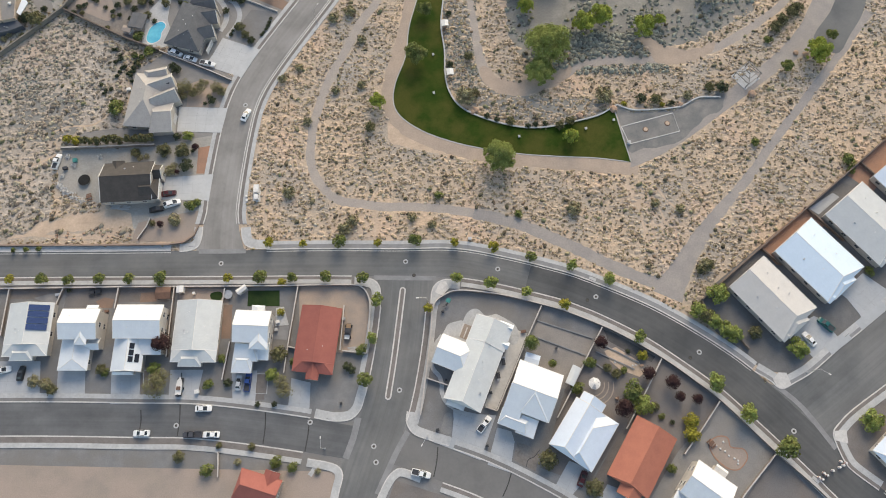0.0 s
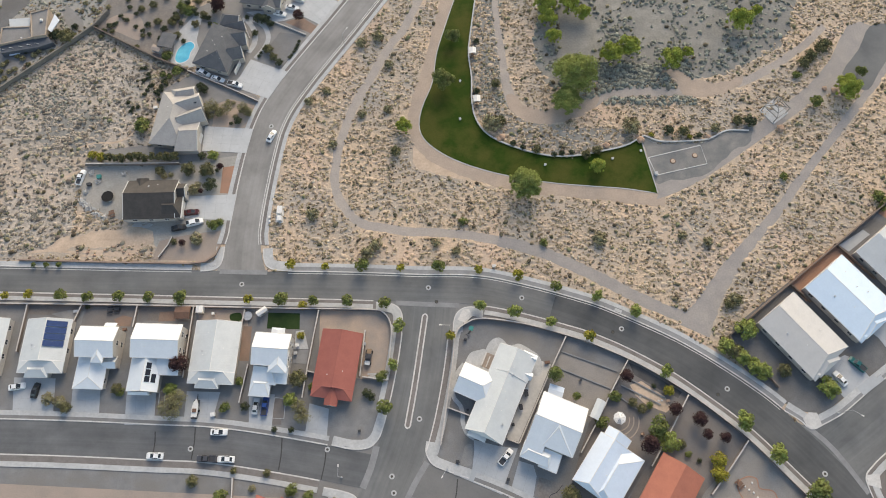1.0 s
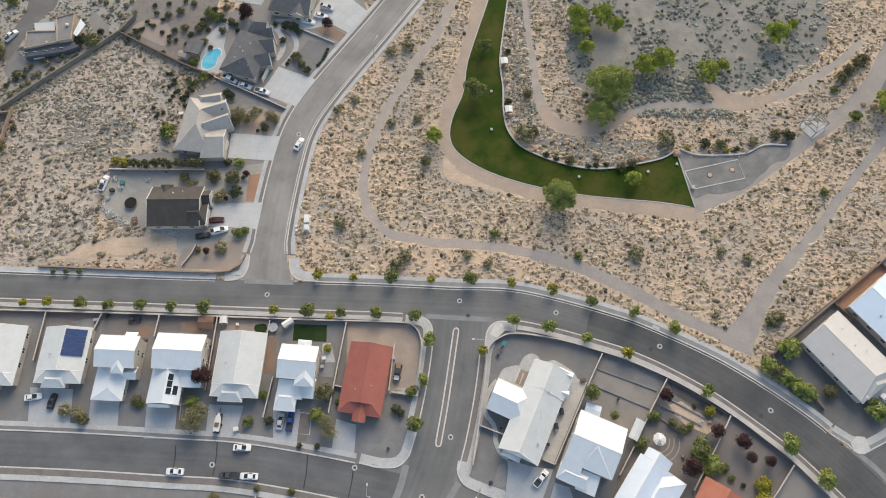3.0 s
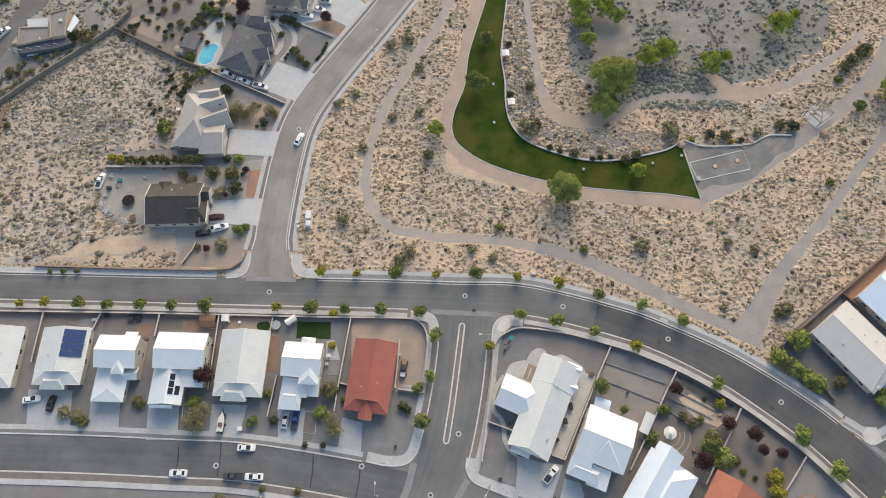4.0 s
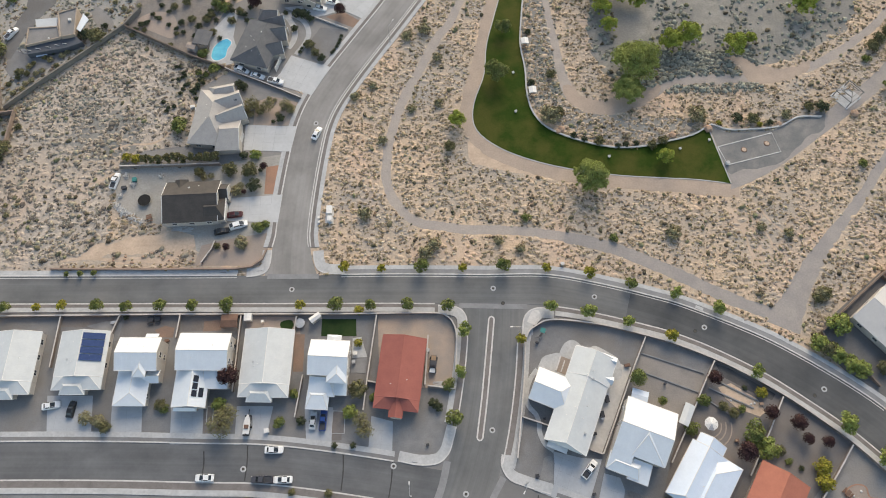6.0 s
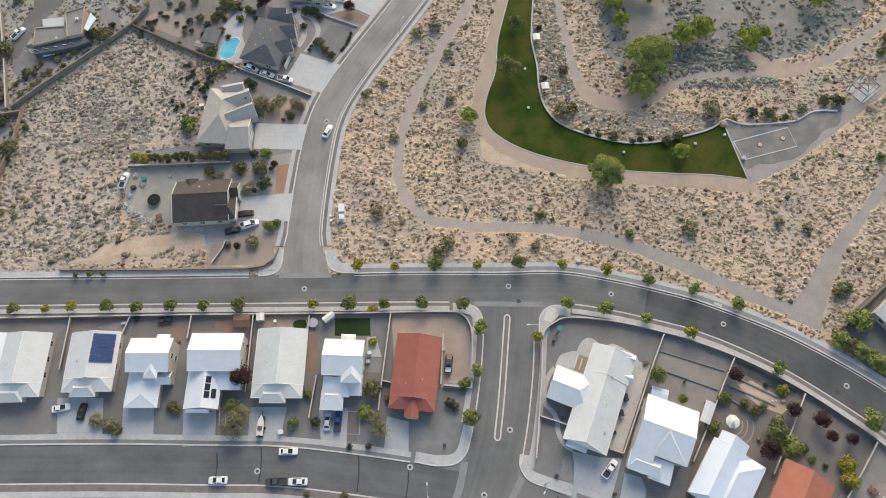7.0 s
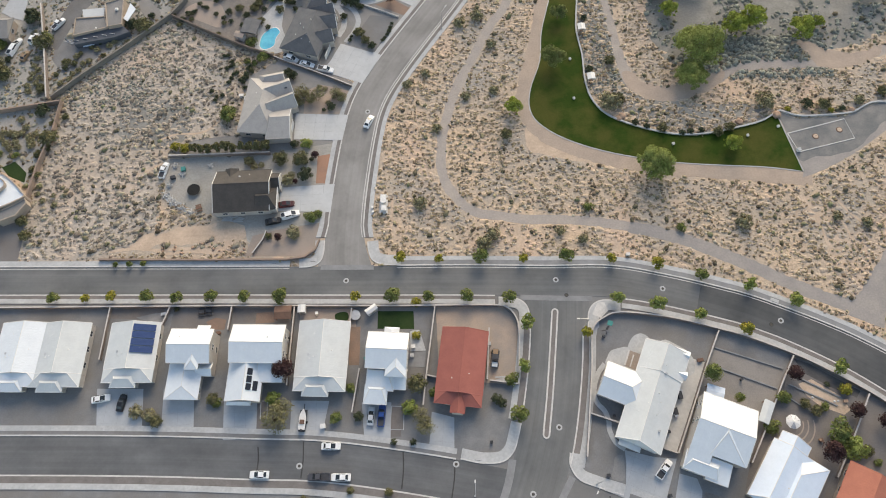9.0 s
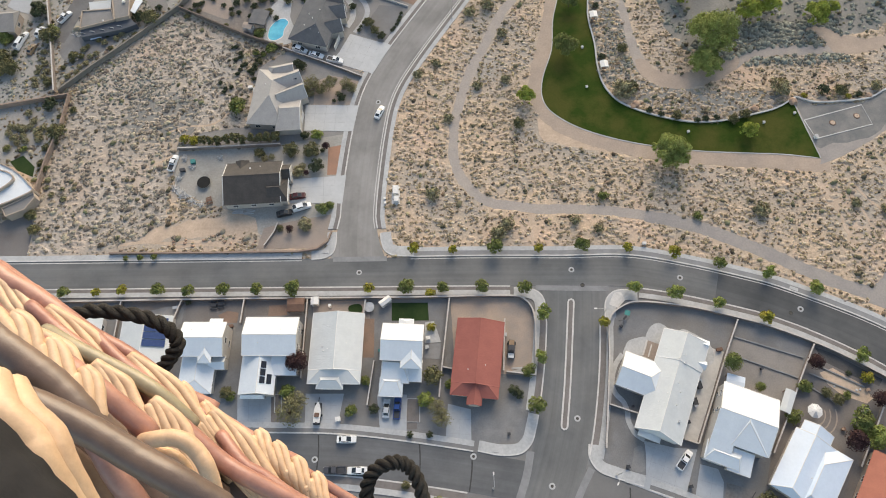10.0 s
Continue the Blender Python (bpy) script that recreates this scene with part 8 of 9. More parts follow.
# swing set in the corner yard
sw = empty("swing_set", *(67.5, -13.5), 0.02, 50)
tagged(sw, "child's swing set with a teal canopy", "play set")
box_part("crossbeam", 2.6, 0.1, 0.1, DARK, sw, (0, 0, 1.9))
for sx in (-1.25, 1.25):
    for tilt in (-22, 22):
        shared("leg", disc_mesh("leg", 0.05, 2.05, DARK, 8), sw, pose(sx, math.sin(radians(tilt)) * 2.0, 0, tilt, 0, 0))
box_part("canopy", 1.3, 1.3, 0.08, TEAL, sw, (0.9, 0.2, 2.05), 20, 0.02, "faded teal canopy")
box_part("seat", 1.2, 0.5, 0.06, DARK, sw, (0, 0, 0.6), bevel=0.02)
gr = new("kettle_grill", disc_mesh("kettle_grill", 0.35, 0.75, METAL, 14, 0.45))
gr.matrix_world = pose(*(66.3, -15.7), 0.02)
tagged(gr, "round pale metal fire pit on gravel", "fire pit")
shared("lid", disc_mesh("lid", 0.48, 0.2, DARK, 14, 0.2), gr, pose(0, 0, 0.74))

def dead_bush(spot, r, seed):
    """An uprooted dry bush: thin tapered twigs."""
    rg = np.random.default_rng(seed)
    bm = bmesh.new()
    for _ in range(46):
        a, t = rg.uniform(0, 6.28), rg.uniform(0, 6.28)
        cx, cy, cz = r * 0.6 * math.cos(a) * rg.random(), r * 0.6 * math.sin(a) * rg.random(), rg.uniform(0.05, 0.55)
        n_ = r * rg.uniform(0.3, 0.75)
        limb(bm, (cx - n_ * math.cos(t), cy - n_ * math.sin(t), max(0.03, cz - 0.2)), (cx + n_ * math.cos(t), cy + n_ * math.sin(t), cz + rg.uniform(0, 0.25)), 0.07, 0.03, 4)
    me = bpy.data.meshes.new("dead_bush")
    bm.to_mesh(me)
    bm.free()
    me.materials.append(KERB)
    ob = new("dead_bush", me)
    ob.matrix_world = pose(*spot, 0.0)
    tagged(ob, "bleached dry dead bush lying on a dirt yard", "bush", "dead bushes")


for n_, (spot, r) in enumerate((((-53.2, 26.3), 1.5), ((-51.0, 24.2), 1.7), ((-48.0, 22.2), 1.5), ((-52.6, 29.4), 1.1), ((-49.4, 33.2), 1.2), ((-52.0, 36.0), 1.3), ((-41.6, 35.9), 1.0), ((-45.0, 20.8), 1.2))):
    dead_bush(spot, r, 70 + n_)

# ---- yard clutter ----
tr = empty("boat_trailer", *(-8.5, -36.5), 0.12, 88)
tagged(tr, "loaded utility trailer parked on a driveway", "trailer")
box_part("bed", 5.2, 1.7, 0.3, DARK, tr, (0, 0, 0.45), bevel=0.04)
loft("boat", [(-2.2, 0.75, 0.8, 0.76, 1.3), (0.6, 0.8, 0.85, 0.76, 1.35), (1.8, 0.5, 0.6, 0.8, 1.35), (2.7, 0.08, 0.1, 1.0, 1.4)], TRIM, tr, "white boat hull")
box_part("engine", 0.6, 0.5, 0.7, DARK, tr, (-2.4, 0, 0.8), bevel=0.08)
box_part("boat_seat", 1.0, 1.1, 0.25, WOOD, tr, (-0.4, 0, 1.36), bevel=0.05)
box_part("hitch", 1.6, 0.14, 0.12, DARK, tr, (3.3, 0, 0.5))
for sy in (-0.95, 0.95):
    shared("wheel", TYRE, tr, pose(-0.3, sy + 0.11, 0.33, 90, 0, 0))
ex = empty("utility_vehicle", *(38.7, -21.2), 0.03, 84)
ex.scale = (1.35, 1.2, 1.2)
tagged(ex, "dusty open utility vehicle on tan gravel", "vehicle")
loft("body", [(-1.7, 0.7, 0.65, 0.4, 0.9), (0.3, 0.75, 0.7, 0.38, 0.85), (1.7, 0.6, 0.5, 0.4, 0.95)], PAINT["grey"], ex)
box_part("hood", 1.0, 1.1, 0.12, PAINT["sand"], ex, (1.15, 0, 0.9), bevel=0.04, label="rusty brown hood")
box_part("cargo_box", 0.9, 1.2, 0.3, TRIM, ex, (-1.3, 0, 0.88), bevel=0.04, label="pale dusty cargo box")
for sx in (-0.9, 0.5):
    for sy in (-0.6, 0.6):
        box_part("roll_bar", 0.07, 0.07, 1.1, DARK, ex, (sx, sy, 0.85))
box_part("roof", 1.0, 1.25, 0.06, DARK, ex, (0.0, 0, 1.95), bevel=0.02)
box_part("seat", 0.6, 1.2, 0.5, DARK, ex, (-0.5, 0, 0.85), bevel=0.06)
for sx in (-1.2, 1.2):
    for sy in (-0.72, 0.72):
        shared("wheel", TYRE, ex, pose(sx, sy + 0.11, 0.33, 90, 0, 0))
plank = box_mesh("plank", 2.6, 0.2, 0.09, CONCRETE)
for spot, turn, count, label in (((40.2, -26.3), 2, 6, "stack of pale timber planks on gravel"), ((-34.3, 18.8), 2, 9, "pile of grey lumber and ladders by a wall"), ((-31.5, 18.6), -4, 7, "pile of grey lumber by a house wall"), ((-52.2, 25.5), -35, 7, "scattered pile of pipes and boards"), ((-49.4, 23.6), -28, 6, "scattered pile of pipes and boards"), ((-46.3, 21.8), -12, 5, "scattered pile of pipes and boards")):
    pile = empty("lumber_pile", *spot, 0.03, turn)
    tagged(pile, label, "lumber")
    for k in range(count):
        shared("plank", plank, pile, pose(rng.uniform(-0.5, 0.5), -0.7 + 0.26 * (k % 6), 0.1 * (k // 6), 0, 0, rng.uniform(-12, 12)))
for spot, sx, sy, sz, material, label in (
    ((-3.5, -37.8), 1.1, 1.0, 1.0, TRIM, "white bin at the edge of a driveway"), ((78.0, -53.6), 0.7, 0.6, 1.0, DARK, "black wheeled bin beside a driveway"),
    ((89.6, -21.9), 1.4, 0.7, 0.7, WOOD, "dark brown storage chest on a patio"), ((98.9, -26.8), 0.5, 0.5, 0.9, DARK, "dark post box on gravel"),
    ((83.6, -29.6), 0.8, 0.8, 0.9, METAL, "grey air conditioner beside a house"), ((81.8, -35.4), 0.8, 0.8, 0.9, METAL, "grey air conditioner beside a house"),
    ((-49.2, 34.6), 1.2, 1.2, 0.8, TEAL, "teal plastic crate on a dirt yard"), ((-51.8, 31.9), 1.4, 0.8, 0.9, DARK, "dark box on a dirt yard"),
    ((17.8, -20.4), 0.8, 0.8, 0.9, METAL, "grey air conditioner beside a house"), ((122.9, -32.1), 0.9, 0.6, 0.5, ROCK, "tan crate in a planted yard"),
    ((115.1, -41.2), 0.7, 0.7, 0.6, WOOD, "small wooden box on gravel"), ((-33.5, 58.7), 1.6, 1.6, 0.9, TRIM, "white hot tub behind a house"), ((-35.5, 60.0), 1.3, 0.8, 0.7, TRIM, "white garden seat behind a house")):
    crate("storage_box", spot, 10, sx, sy, sz, material, label, "box", lid=material)

for spot, turn, sx, sy, label in (((-87.2, 83.0), 35, 3.0, 1.8, "pale blue tarpaulin over a stack of goods"), ((-86.6, 80.5), 12, 3.4, 1.7, "pale blue tarpaulin over a stack of goods")):
    crate("covered_pile", spot, turn, sx, sy, 0.7, SHADE_ROOF, label, "tarpaulin", 0.12, lid=BLUE_WHITE_ROOF)
for spot, turn in (((-91.5, 82.3), 20), ((-93.6, 82.2), -10), ((-90.9, 74.3), 40), ((-92.7, 72.0), 30)):
    pile = empty("lumber_pile", *spot, 0.035, turn)
    tagged(pile, "scattered boards and scrap in a dirt yard", "lumber")
    for k in range(5):
        shared("plank", plank, pile, pose(rng.uniform(-0.5, 0.5), -0.5 + 0.26 * k, 0.0, 0, 0, rng.uniform(-25, 25)))

shed((91.5, -30.1, -17.3, 4.2, 3.0), 2.3, 0.2, BLUE_WHITE_ROOF, "pale translucent patio cover on posts", False)
for n_, (cx, cy, r_) in enumerate(((108.7, -37.2, 3.2), (108.7, -37.2, 4.4), (108.9, -37.4, 5.6))):
    ribbon("raked_gravel_%d" % (n_ + 1), [np.array((cx + r_ * math.cos(a), cy + r_ * math.sin(a))) for a in np.linspace(-1.5 + 0.1 * n_, 0.15, 14)], 0.16, -0.16, -0.1, 0.048, PINK_GRAVEL, clear=False, label="pale raked arc in a gravel yard")
for n_, (x, y) in enumerate([(115.4, -31.1), (118.0, -32.4), (120.4, -32.1), (121.3, -32.0)]):
    boulder((x, y), 0.3, 60 + n_, "small pale stone edging a gravel yard", KERB)
for spot, sx, sy, sz, material, label in (
    ((18.1, -18.1), 0.9, 0.8, 1.0, TRIM, "white grill on a concrete patio"), ((-7.2, -9.2), 0.6, 0.6, 1.2, TRIM, "white garden ornament on tan gravel"),
    ((-47.6, -9.0), 1.2, 0.7, 0.6, METAL, "grey bench on a concrete patio"), ((-48.8, -21.0), 0.8, 0.8, 0.9, METAL, "grey air conditioner beside a house"),
    ((-47.4, -16.2), 0.7, 0.7, 0.9, TRIM, "white box against a house wall"), ((-32.3, -14.2), 1.0, 0.6, 0.8, WOOD, "wooden cabinet in a back yard"),
    ((-14.0, -15.8), 0.6, 0.6, 1.0, DARK, "black wheeled bin beside a house"), ((6.0, -21.1), 0.6, 0.6, 1.0, TEAL, "green wheeled bin beside a house"),
    ((42.9, -36.0), 0.8, 0.8, 0.9, METAL, "grey air conditioner beside a house"), ((83.4, -30.6), 0.9, 1.8, 1.0, DARK, "dark cabinet on a concrete side yard"),
    ((81.8, -34.5), 0.9, 1.6, 1.0, DARK, "dark cabinet on a concrete side yard"), ((79.5, -39.3), 0.7, 0.7, 1.0, DARK, "black wheeled bin on a concrete side yard"),
    ((67.0, -35.5), 0.5, 0.5, 0.8, DARK, "dark planter pot on gravel"), ((114.8, -41.2), 0.4, 0.4, 0.7, ROCK, "clay pot on gravel"), ((124.1, -43.5), 0.7, 0.5, 0.5, ROCK, "clay planter on gravel"),
    ((37.3, -41.6), 0.6, 0.6, 0.5, DARK, "dark planter on grey gravel"), ((64.4, -49.2), 0.8, 0.7, 0.6, DARK, "dark stone planter on gravel")):
    crate("storage_box", spot, 8, sx, sy, sz, material, label, "box", lid=material)

for n_ in range(16):  # rough stones strewn over the sandy lot
    boulder((rng.uniform(-55, -28), rng.uniform(8.2, 11.6)), rng.uniform(0.2, 0.5), 100 + n_, "rough pinkish stone on sandy ground")
for n_, line in enumerate(([(-66.0, 9.2), (-58.5, 10.0), (-52.2, 9.4), (-45.6, 9.9), (-38.2, 9.2)], [(-60.2, 11.6), (-53.4, 12.4), (-47.7, 11.4)], [(-50.2, 8.3), (-43.1, 8.9), (-34.4, 8.4)], [(-46.0, 13.6), (-40.3, 14.4), (-34.8, 13.3), (-30.4, 13.9)])):
    trail("washed_sand_%d" % (n_ + 1), line, 0.45, 0.012 + 0.002 * n_, BARE, "pale wash line in sandy ground")


# ---- balloon basket rim ----
CANE_RED = surface("red_cane", (0.43, 0.225, 0.17), (0.32, 0.15, 0.115), 0.05, 0.35, fine=120, bump=0.08)
CANE_CREAM = surface("cream_cane", (0.64, 0.44, 0.29), (0.52, 0.345, 0.22), 0.05, 0.45, fine=120, bump=0.08)
CANE_OLIVE = surface("olive_cane", (0.34, 0.29, 0.19), (0.26, 0.22, 0.15), 0.05, 0.4, fine=120, bump=0.08)
CANE_BROWN = surface("brown_cane", (0.17, 0.115, 0.09), (0.12, 0.085, 0.07), 0.06, 0.35, fine=100, bump=0.08)
ROPE = surface("black_rope", (0.028, 0.026, 0.024), (0.045, 0.042, 0.038), 0.02, 0.8, fine=200, bump=0.4)
LEATHER = surface("black_leather", (0.022, 0.022, 0.024), (0.03, 0.03, 0.032), 0.1, 0.9)
basket = empty("balloon_basket", 27.0, -63.5, 162.9)
tagged(basket, "woven willow balloon basket rim with black rope handles", "basket")


def tube(name, path, radius, material, parent, sides=10, steps=6, ends=0.85, wave=0.0, turns=0.0, phase=0.0, label=""):
    """A bent cane: a round section swept along a smooth line, or one strand that winds round it."""
    pts = [Vector(p) for p in glide(path, steps)]
    n = len(pts)
    verts, faces = [], []
    side = Vector((0.3, 0.9, 0.31))
    for i, p in enumerate(pts):
        d = (pts[min(i + 1, n - 1)] - pts[max(i - 1, 0)]).normalized()
        u = (side - d * side.dot(d)).normalized()
        v = d.cross(u)
        side = u
        if wave:
            a = phase + turns * 2 * math.pi * i / n
            p = p + wave * (math.cos(a) * u + math.sin(a) * v)
        r = radius * (ends if i in (0, n - 1) else 1.0) * (1 + 0.012 * math.sin(i * 1.7))
        verts += [p + r * (math.cos(2 * math.pi * k / sides) * u + math.sin(2 * math.pi * k / sides) * v) for k in range(sides)]
    for i in range(n - 1):
        for k in range(sides):
            j = (k + 1) % sides
            faces.append((i * sides + k, i * sides + j, i * sides + sides + j, i * sides + sides + k))
    faces += [tuple(range(sides - 1, -1, -1)), tuple(range((n - 1) * sides, n * sides))]
    return solid(name, verts, faces, material, parent, label, smooth_=True)


UP = Vector((0.0, -0.39, 0.92))
tube("core", [(-0.318, 0.050, -0.088), (-0.232, 0.010, -0.108), (-0.146, -0.035, -0.130), (-0.056, -0.090, -0.157), (0.046, -0.155, -0.188)], 0.042, CANE_BROWN, basket, label="dark woven core of the rim")
tube("core", [(-0.252, -0.021, -0.033), (-0.177, -0.051, -0.049), (-0.116, -0.086, -0.066), (-0.051, -0.134, -0.089), (-0.014, -0.165, -0.103)], 0.045, CANE_BROWN, basket, label="dark woven core of the rim")
for radius, material, path in (
    (0.0100, CANE_RED, [(-0.233, 0.071, -0.038), (-0.203, 0.051, -0.048), (-0.173, 0.034, -0.056), (-0.138, 0.010, -0.068), (-0.108, -0.013, -0.079), (-0.091, -0.030, -0.086)]),
    (0.0066, CANE_RED, [(-0.203, 0.054, -0.047), (-0.177, 0.040, -0.054), (-0.148, 0.021, -0.063), (-0.121, 0.003, -0.071), (-0.096, -0.010, -0.078), (-0.072, -0.025, -0.085), (-0.053, -0.041, -0.092), (-0.028, -0.055, -0.099)]),
    (0.0062, CANE_RED, [(-0.088, -0.023, -0.083), (-0.052, -0.043, -0.093), (-0.031, -0.059, -0.101), (-0.007, -0.072, -0.107), (0.017, -0.085, -0.113), (0.047, -0.101, -0.121)]),
    (0.0064, CANE_RED, [(-0.038, -0.059, -0.100), (-0.014, -0.073, -0.107), (0.007, -0.088, -0.114), (0.027, -0.104, -0.122), (0.051, -0.115, -0.127), (0.082, -0.136, -0.137)]),
    (0.0052, CANE_RED, [(-0.014, -0.067, -0.116), (0.014, -0.080, -0.122), (0.040, -0.096, -0.130), (0.067, -0.113, -0.138), (0.098, -0.134, -0.148)]),
    (0.0074, CANE_RED, [(-0.054, -0.056, -0.044), (-0.030, -0.074, -0.053), (-0.011, -0.090, -0.060), (0.011, -0.108, -0.069), (0.033, -0.121, -0.075), (0.065, -0.140, -0.084)]),
    (0.0066, CANE_OLIVE, [(-0.130, -0.013, -0.023), (-0.109, -0.021, -0.027), (-0.090, -0.030, -0.032), (-0.059, -0.045, -0.039), (-0.038, -0.058, -0.046), (-0.023, -0.075, -0.054)]),
    (0.0086, CANE_RED, [(-0.151, -0.005, 0.035), (-0.135, -0.015, 0.030), (-0.106, -0.033, 0.022), (-0.078, -0.052, 0.013), (-0.056, -0.068, 0.005), (-0.037, -0.088, -0.004)]),
    (0.0115, CANE_BROWN, [(-0.123, -0.030, 0.078), (-0.104, -0.042, 0.072), (-0.081, -0.058, 0.065), (-0.062, -0.072, 0.058), (-0.044, -0.090, 0.050), (-0.034, -0.104, 0.043)]),
    (0.0100, CANE_BROWN, [(-0.087, -0.085, 0.086), (-0.068, -0.085, 0.085), (-0.044, -0.094, 0.081), (-0.019, -0.106, 0.075), (0.004, -0.119, 0.068), (0.029, -0.132, 0.062), (0.048, -0.147, 0.055)]),
    (0.0064, CANE_CREAM, [(-0.026, -0.102, 0.000), (-0.016, -0.099, 0.001), (-0.004, -0.098, 0.001), (0.007, -0.101, -0.000), (0.016, -0.109, -0.004), (0.023, -0.121, -0.009), (0.025, -0.142, -0.019)]),
    (0.0056, CANE_CREAM, [(-0.026, -0.107, -0.012), (-0.010, -0.109, -0.014), (0.001, -0.118, -0.018), (0.006, -0.138, -0.027)]),
    (0.0092, CANE_CREAM, [(-0.033, -0.096, 0.166), (-0.024, -0.105, 0.162), (-0.010, -0.119, 0.156), (-0.002, -0.133, 0.150), (0.004, -0.152, 0.141)]),
    (0.0080, CANE_CREAM, [(-0.028, -0.097, 0.155), (-0.017, -0.105, 0.151), (-0.005, -0.116, 0.146), (0.002, -0.132, 0.139), (0.007, -0.151, 0.131)]),
    (0.0060, CANE_RED, [(-0.157, 0.011, -0.039), (-0.133, -0.004, -0.046), (-0.107, -0.021, -0.055), (-0.078, -0.041, -0.064), (-0.061, -0.056, -0.071), (-0.047, -0.072, -0.079)]),
    (0.0056, CANE_RED, [(-0.110, -0.008, -0.060), (-0.088, -0.024, -0.067), (-0.065, -0.040, -0.075), (-0.042, -0.057, -0.083), (-0.025, -0.073, -0.091), (-0.013, -0.092, -0.099)]),
    (0.0058, CANE_RED, [(0.009, -0.095, -0.074), (0.025, -0.109, -0.080), (0.041, -0.118, -0.085), (0.067, -0.135, -0.093), (0.086, -0.148, -0.099)]),
    (0.0090, CANE_RED, [(-0.061, -0.098, 0.014), (-0.046, -0.113, 0.007), (-0.036, -0.128, 0.001), (-0.028, -0.146, -0.008)])):
    ends = [Vector(p) for p in path]
    ends[0] -= (ends[1] - ends[0]) * 0.5 + UP * 0.012  # tucked under at both ends
    ends[-1] += (ends[-1] - ends[-2]) * 0.5 - UP * 0.012
    tube("cane", ends, radius, material, basket, 12, 8)
# bundles of fine cream canes that wind along between the heavy ones
for line, strands, width, size in (
    ([(-0.217, 0.033, -0.044), (-0.192, 0.018, -0.052), (-0.162, 0.004, -0.058), (-0.128, -0.014, -0.068), (-0.091, -0.035, -0.077), (-0.054, -0.056, -0.088), (-0.022, -0.079, -0.099), (0.010, -0.102, -0.110), (0.039, -0.123, -0.120), (0.069, -0.145, -0.130)], 6, 0.016, 0.0048),
    ([(-0.181, -0.023, -0.015), (-0.158, -0.030, -0.019), (-0.131, -0.040, -0.024), (-0.102, -0.056, -0.032), (-0.073, -0.072, -0.040), (-0.045, -0.090, -0.048), (-0.014, -0.113, -0.059), (0.022, -0.140, -0.072)], 7, 0.021, 0.0052),
    ([(-0.053, -0.048, -0.095), (-0.028, -0.068, -0.105), (0.002, -0.091, -0.116), (0.032, -0.113, -0.126), (0.062, -0.135, -0.136)], 4, 0.011, 0.0042),
    ([(0.017, -0.087, -0.114), (0.042, -0.104, -0.122), (0.067, -0.122, -0.131), (0.092, -0.142, -0.140)], 4, 0.010, 0.0040),
    ([(-0.122, -0.031, 0.067), (-0.099, -0.036, 0.064), (-0.076, -0.054, 0.055), (-0.050, -0.075, 0.045), (-0.030, -0.092, 0.038)], 4, 0.010, 0.0050)):
    run = [Vector(p) for p in glide(line, 10)]
    for k in range(strands * 4):
        a, b = (k // 4 + 0.5) / strands * 2 - 1, k % 4
        seg = run[int(len(run) * b / 4.6):int(len(run) * (b + 1.7) / 4.6) + 1]
        path = []
        for i_ in range(0, len(seg), 3):
            f = i_ / max(1, len(seg) - 1)
            d = (seg[min(i_ + 1, len(seg) - 1)] - seg[max(i_ - 1, 0)]).normalized()
            across = d.cross(UP).normalized()
            w = max(-1.2, min(1.2, a + 2.0 * (f - 0.5)))
            path.append(seg[i_] + across * width * w + UP * (0.010 * math.cos(w * 1.4) - 0.002))
        if len(path) > 2:
            tube("fine_cane", path, size, CANE_CREAM, basket, 7, 4)
tube("core", [(-0.220, -0.067, 0.011), (-0.162, -0.102, -0.006), (-0.112, -0.137, -0.023), (-0.045, -0.184, -0.045)], 0.045, CANE_BROWN, basket)
tube("corner_pad", [(-0.022, -0.140, 0.256), (0.008, -0.167, 0.244), (0.024, -0.183, 0.236), (0.044, -0.208, 0.225)], 0.049, LEATHER, basket, label="black leather corner pad")
for path in ([(-0.192, 0.023, -0.126), (-0.183, 0.032, -0.122), (-0.159, 0.040, -0.119), (-0.131, 0.039, -0.121), (-0.102, 0.034, -0.124), (-0.080, 0.024, -0.129), (-0.071, 0.011, -0.135), (-0.078, -0.001, -0.140), (-0.088, -0.014, -0.145), (-0.098, -0.032, -0.152)], [(0.107, -0.171, -0.218), (0.112, -0.140, -0.205), (0.114, -0.118, -0.196), (0.123, -0.104, -0.190), (0.141, -0.098, -0.188), (0.154, -0.102, -0.191), (0.163, -0.114, -0.196), (0.169, -0.135, -0.205), (0.173, -0.171, -0.221)]):
    rope = new("rope_handle")
    rope.parent = basket
    tagged(rope, "twisted black rope handle")
    for k in range(3):
        tube("strand", path, 0.0042, ROPE, rope, 8, 12, wave=0.0036, turns=6, phase=k * 2.094)


# ---- desert brush ----
def inside(points, poly):
    """Which of the points lie in the outline."""
    x, y = points[:, 0], points[:, 1]
    hit_ = np.zeros(len(points), bool)
    a, b = poly, np.roll(poly, -1, 0)
    for (x0, y0), (x1, y1) in zip(a, b):
        if y0 != y1:
            hit_ ^= ((y0 > y) != (y1 > y)) & (x < (x1 - x0) * (y - y0) / (y1 - y0) + x0)
    return hit_


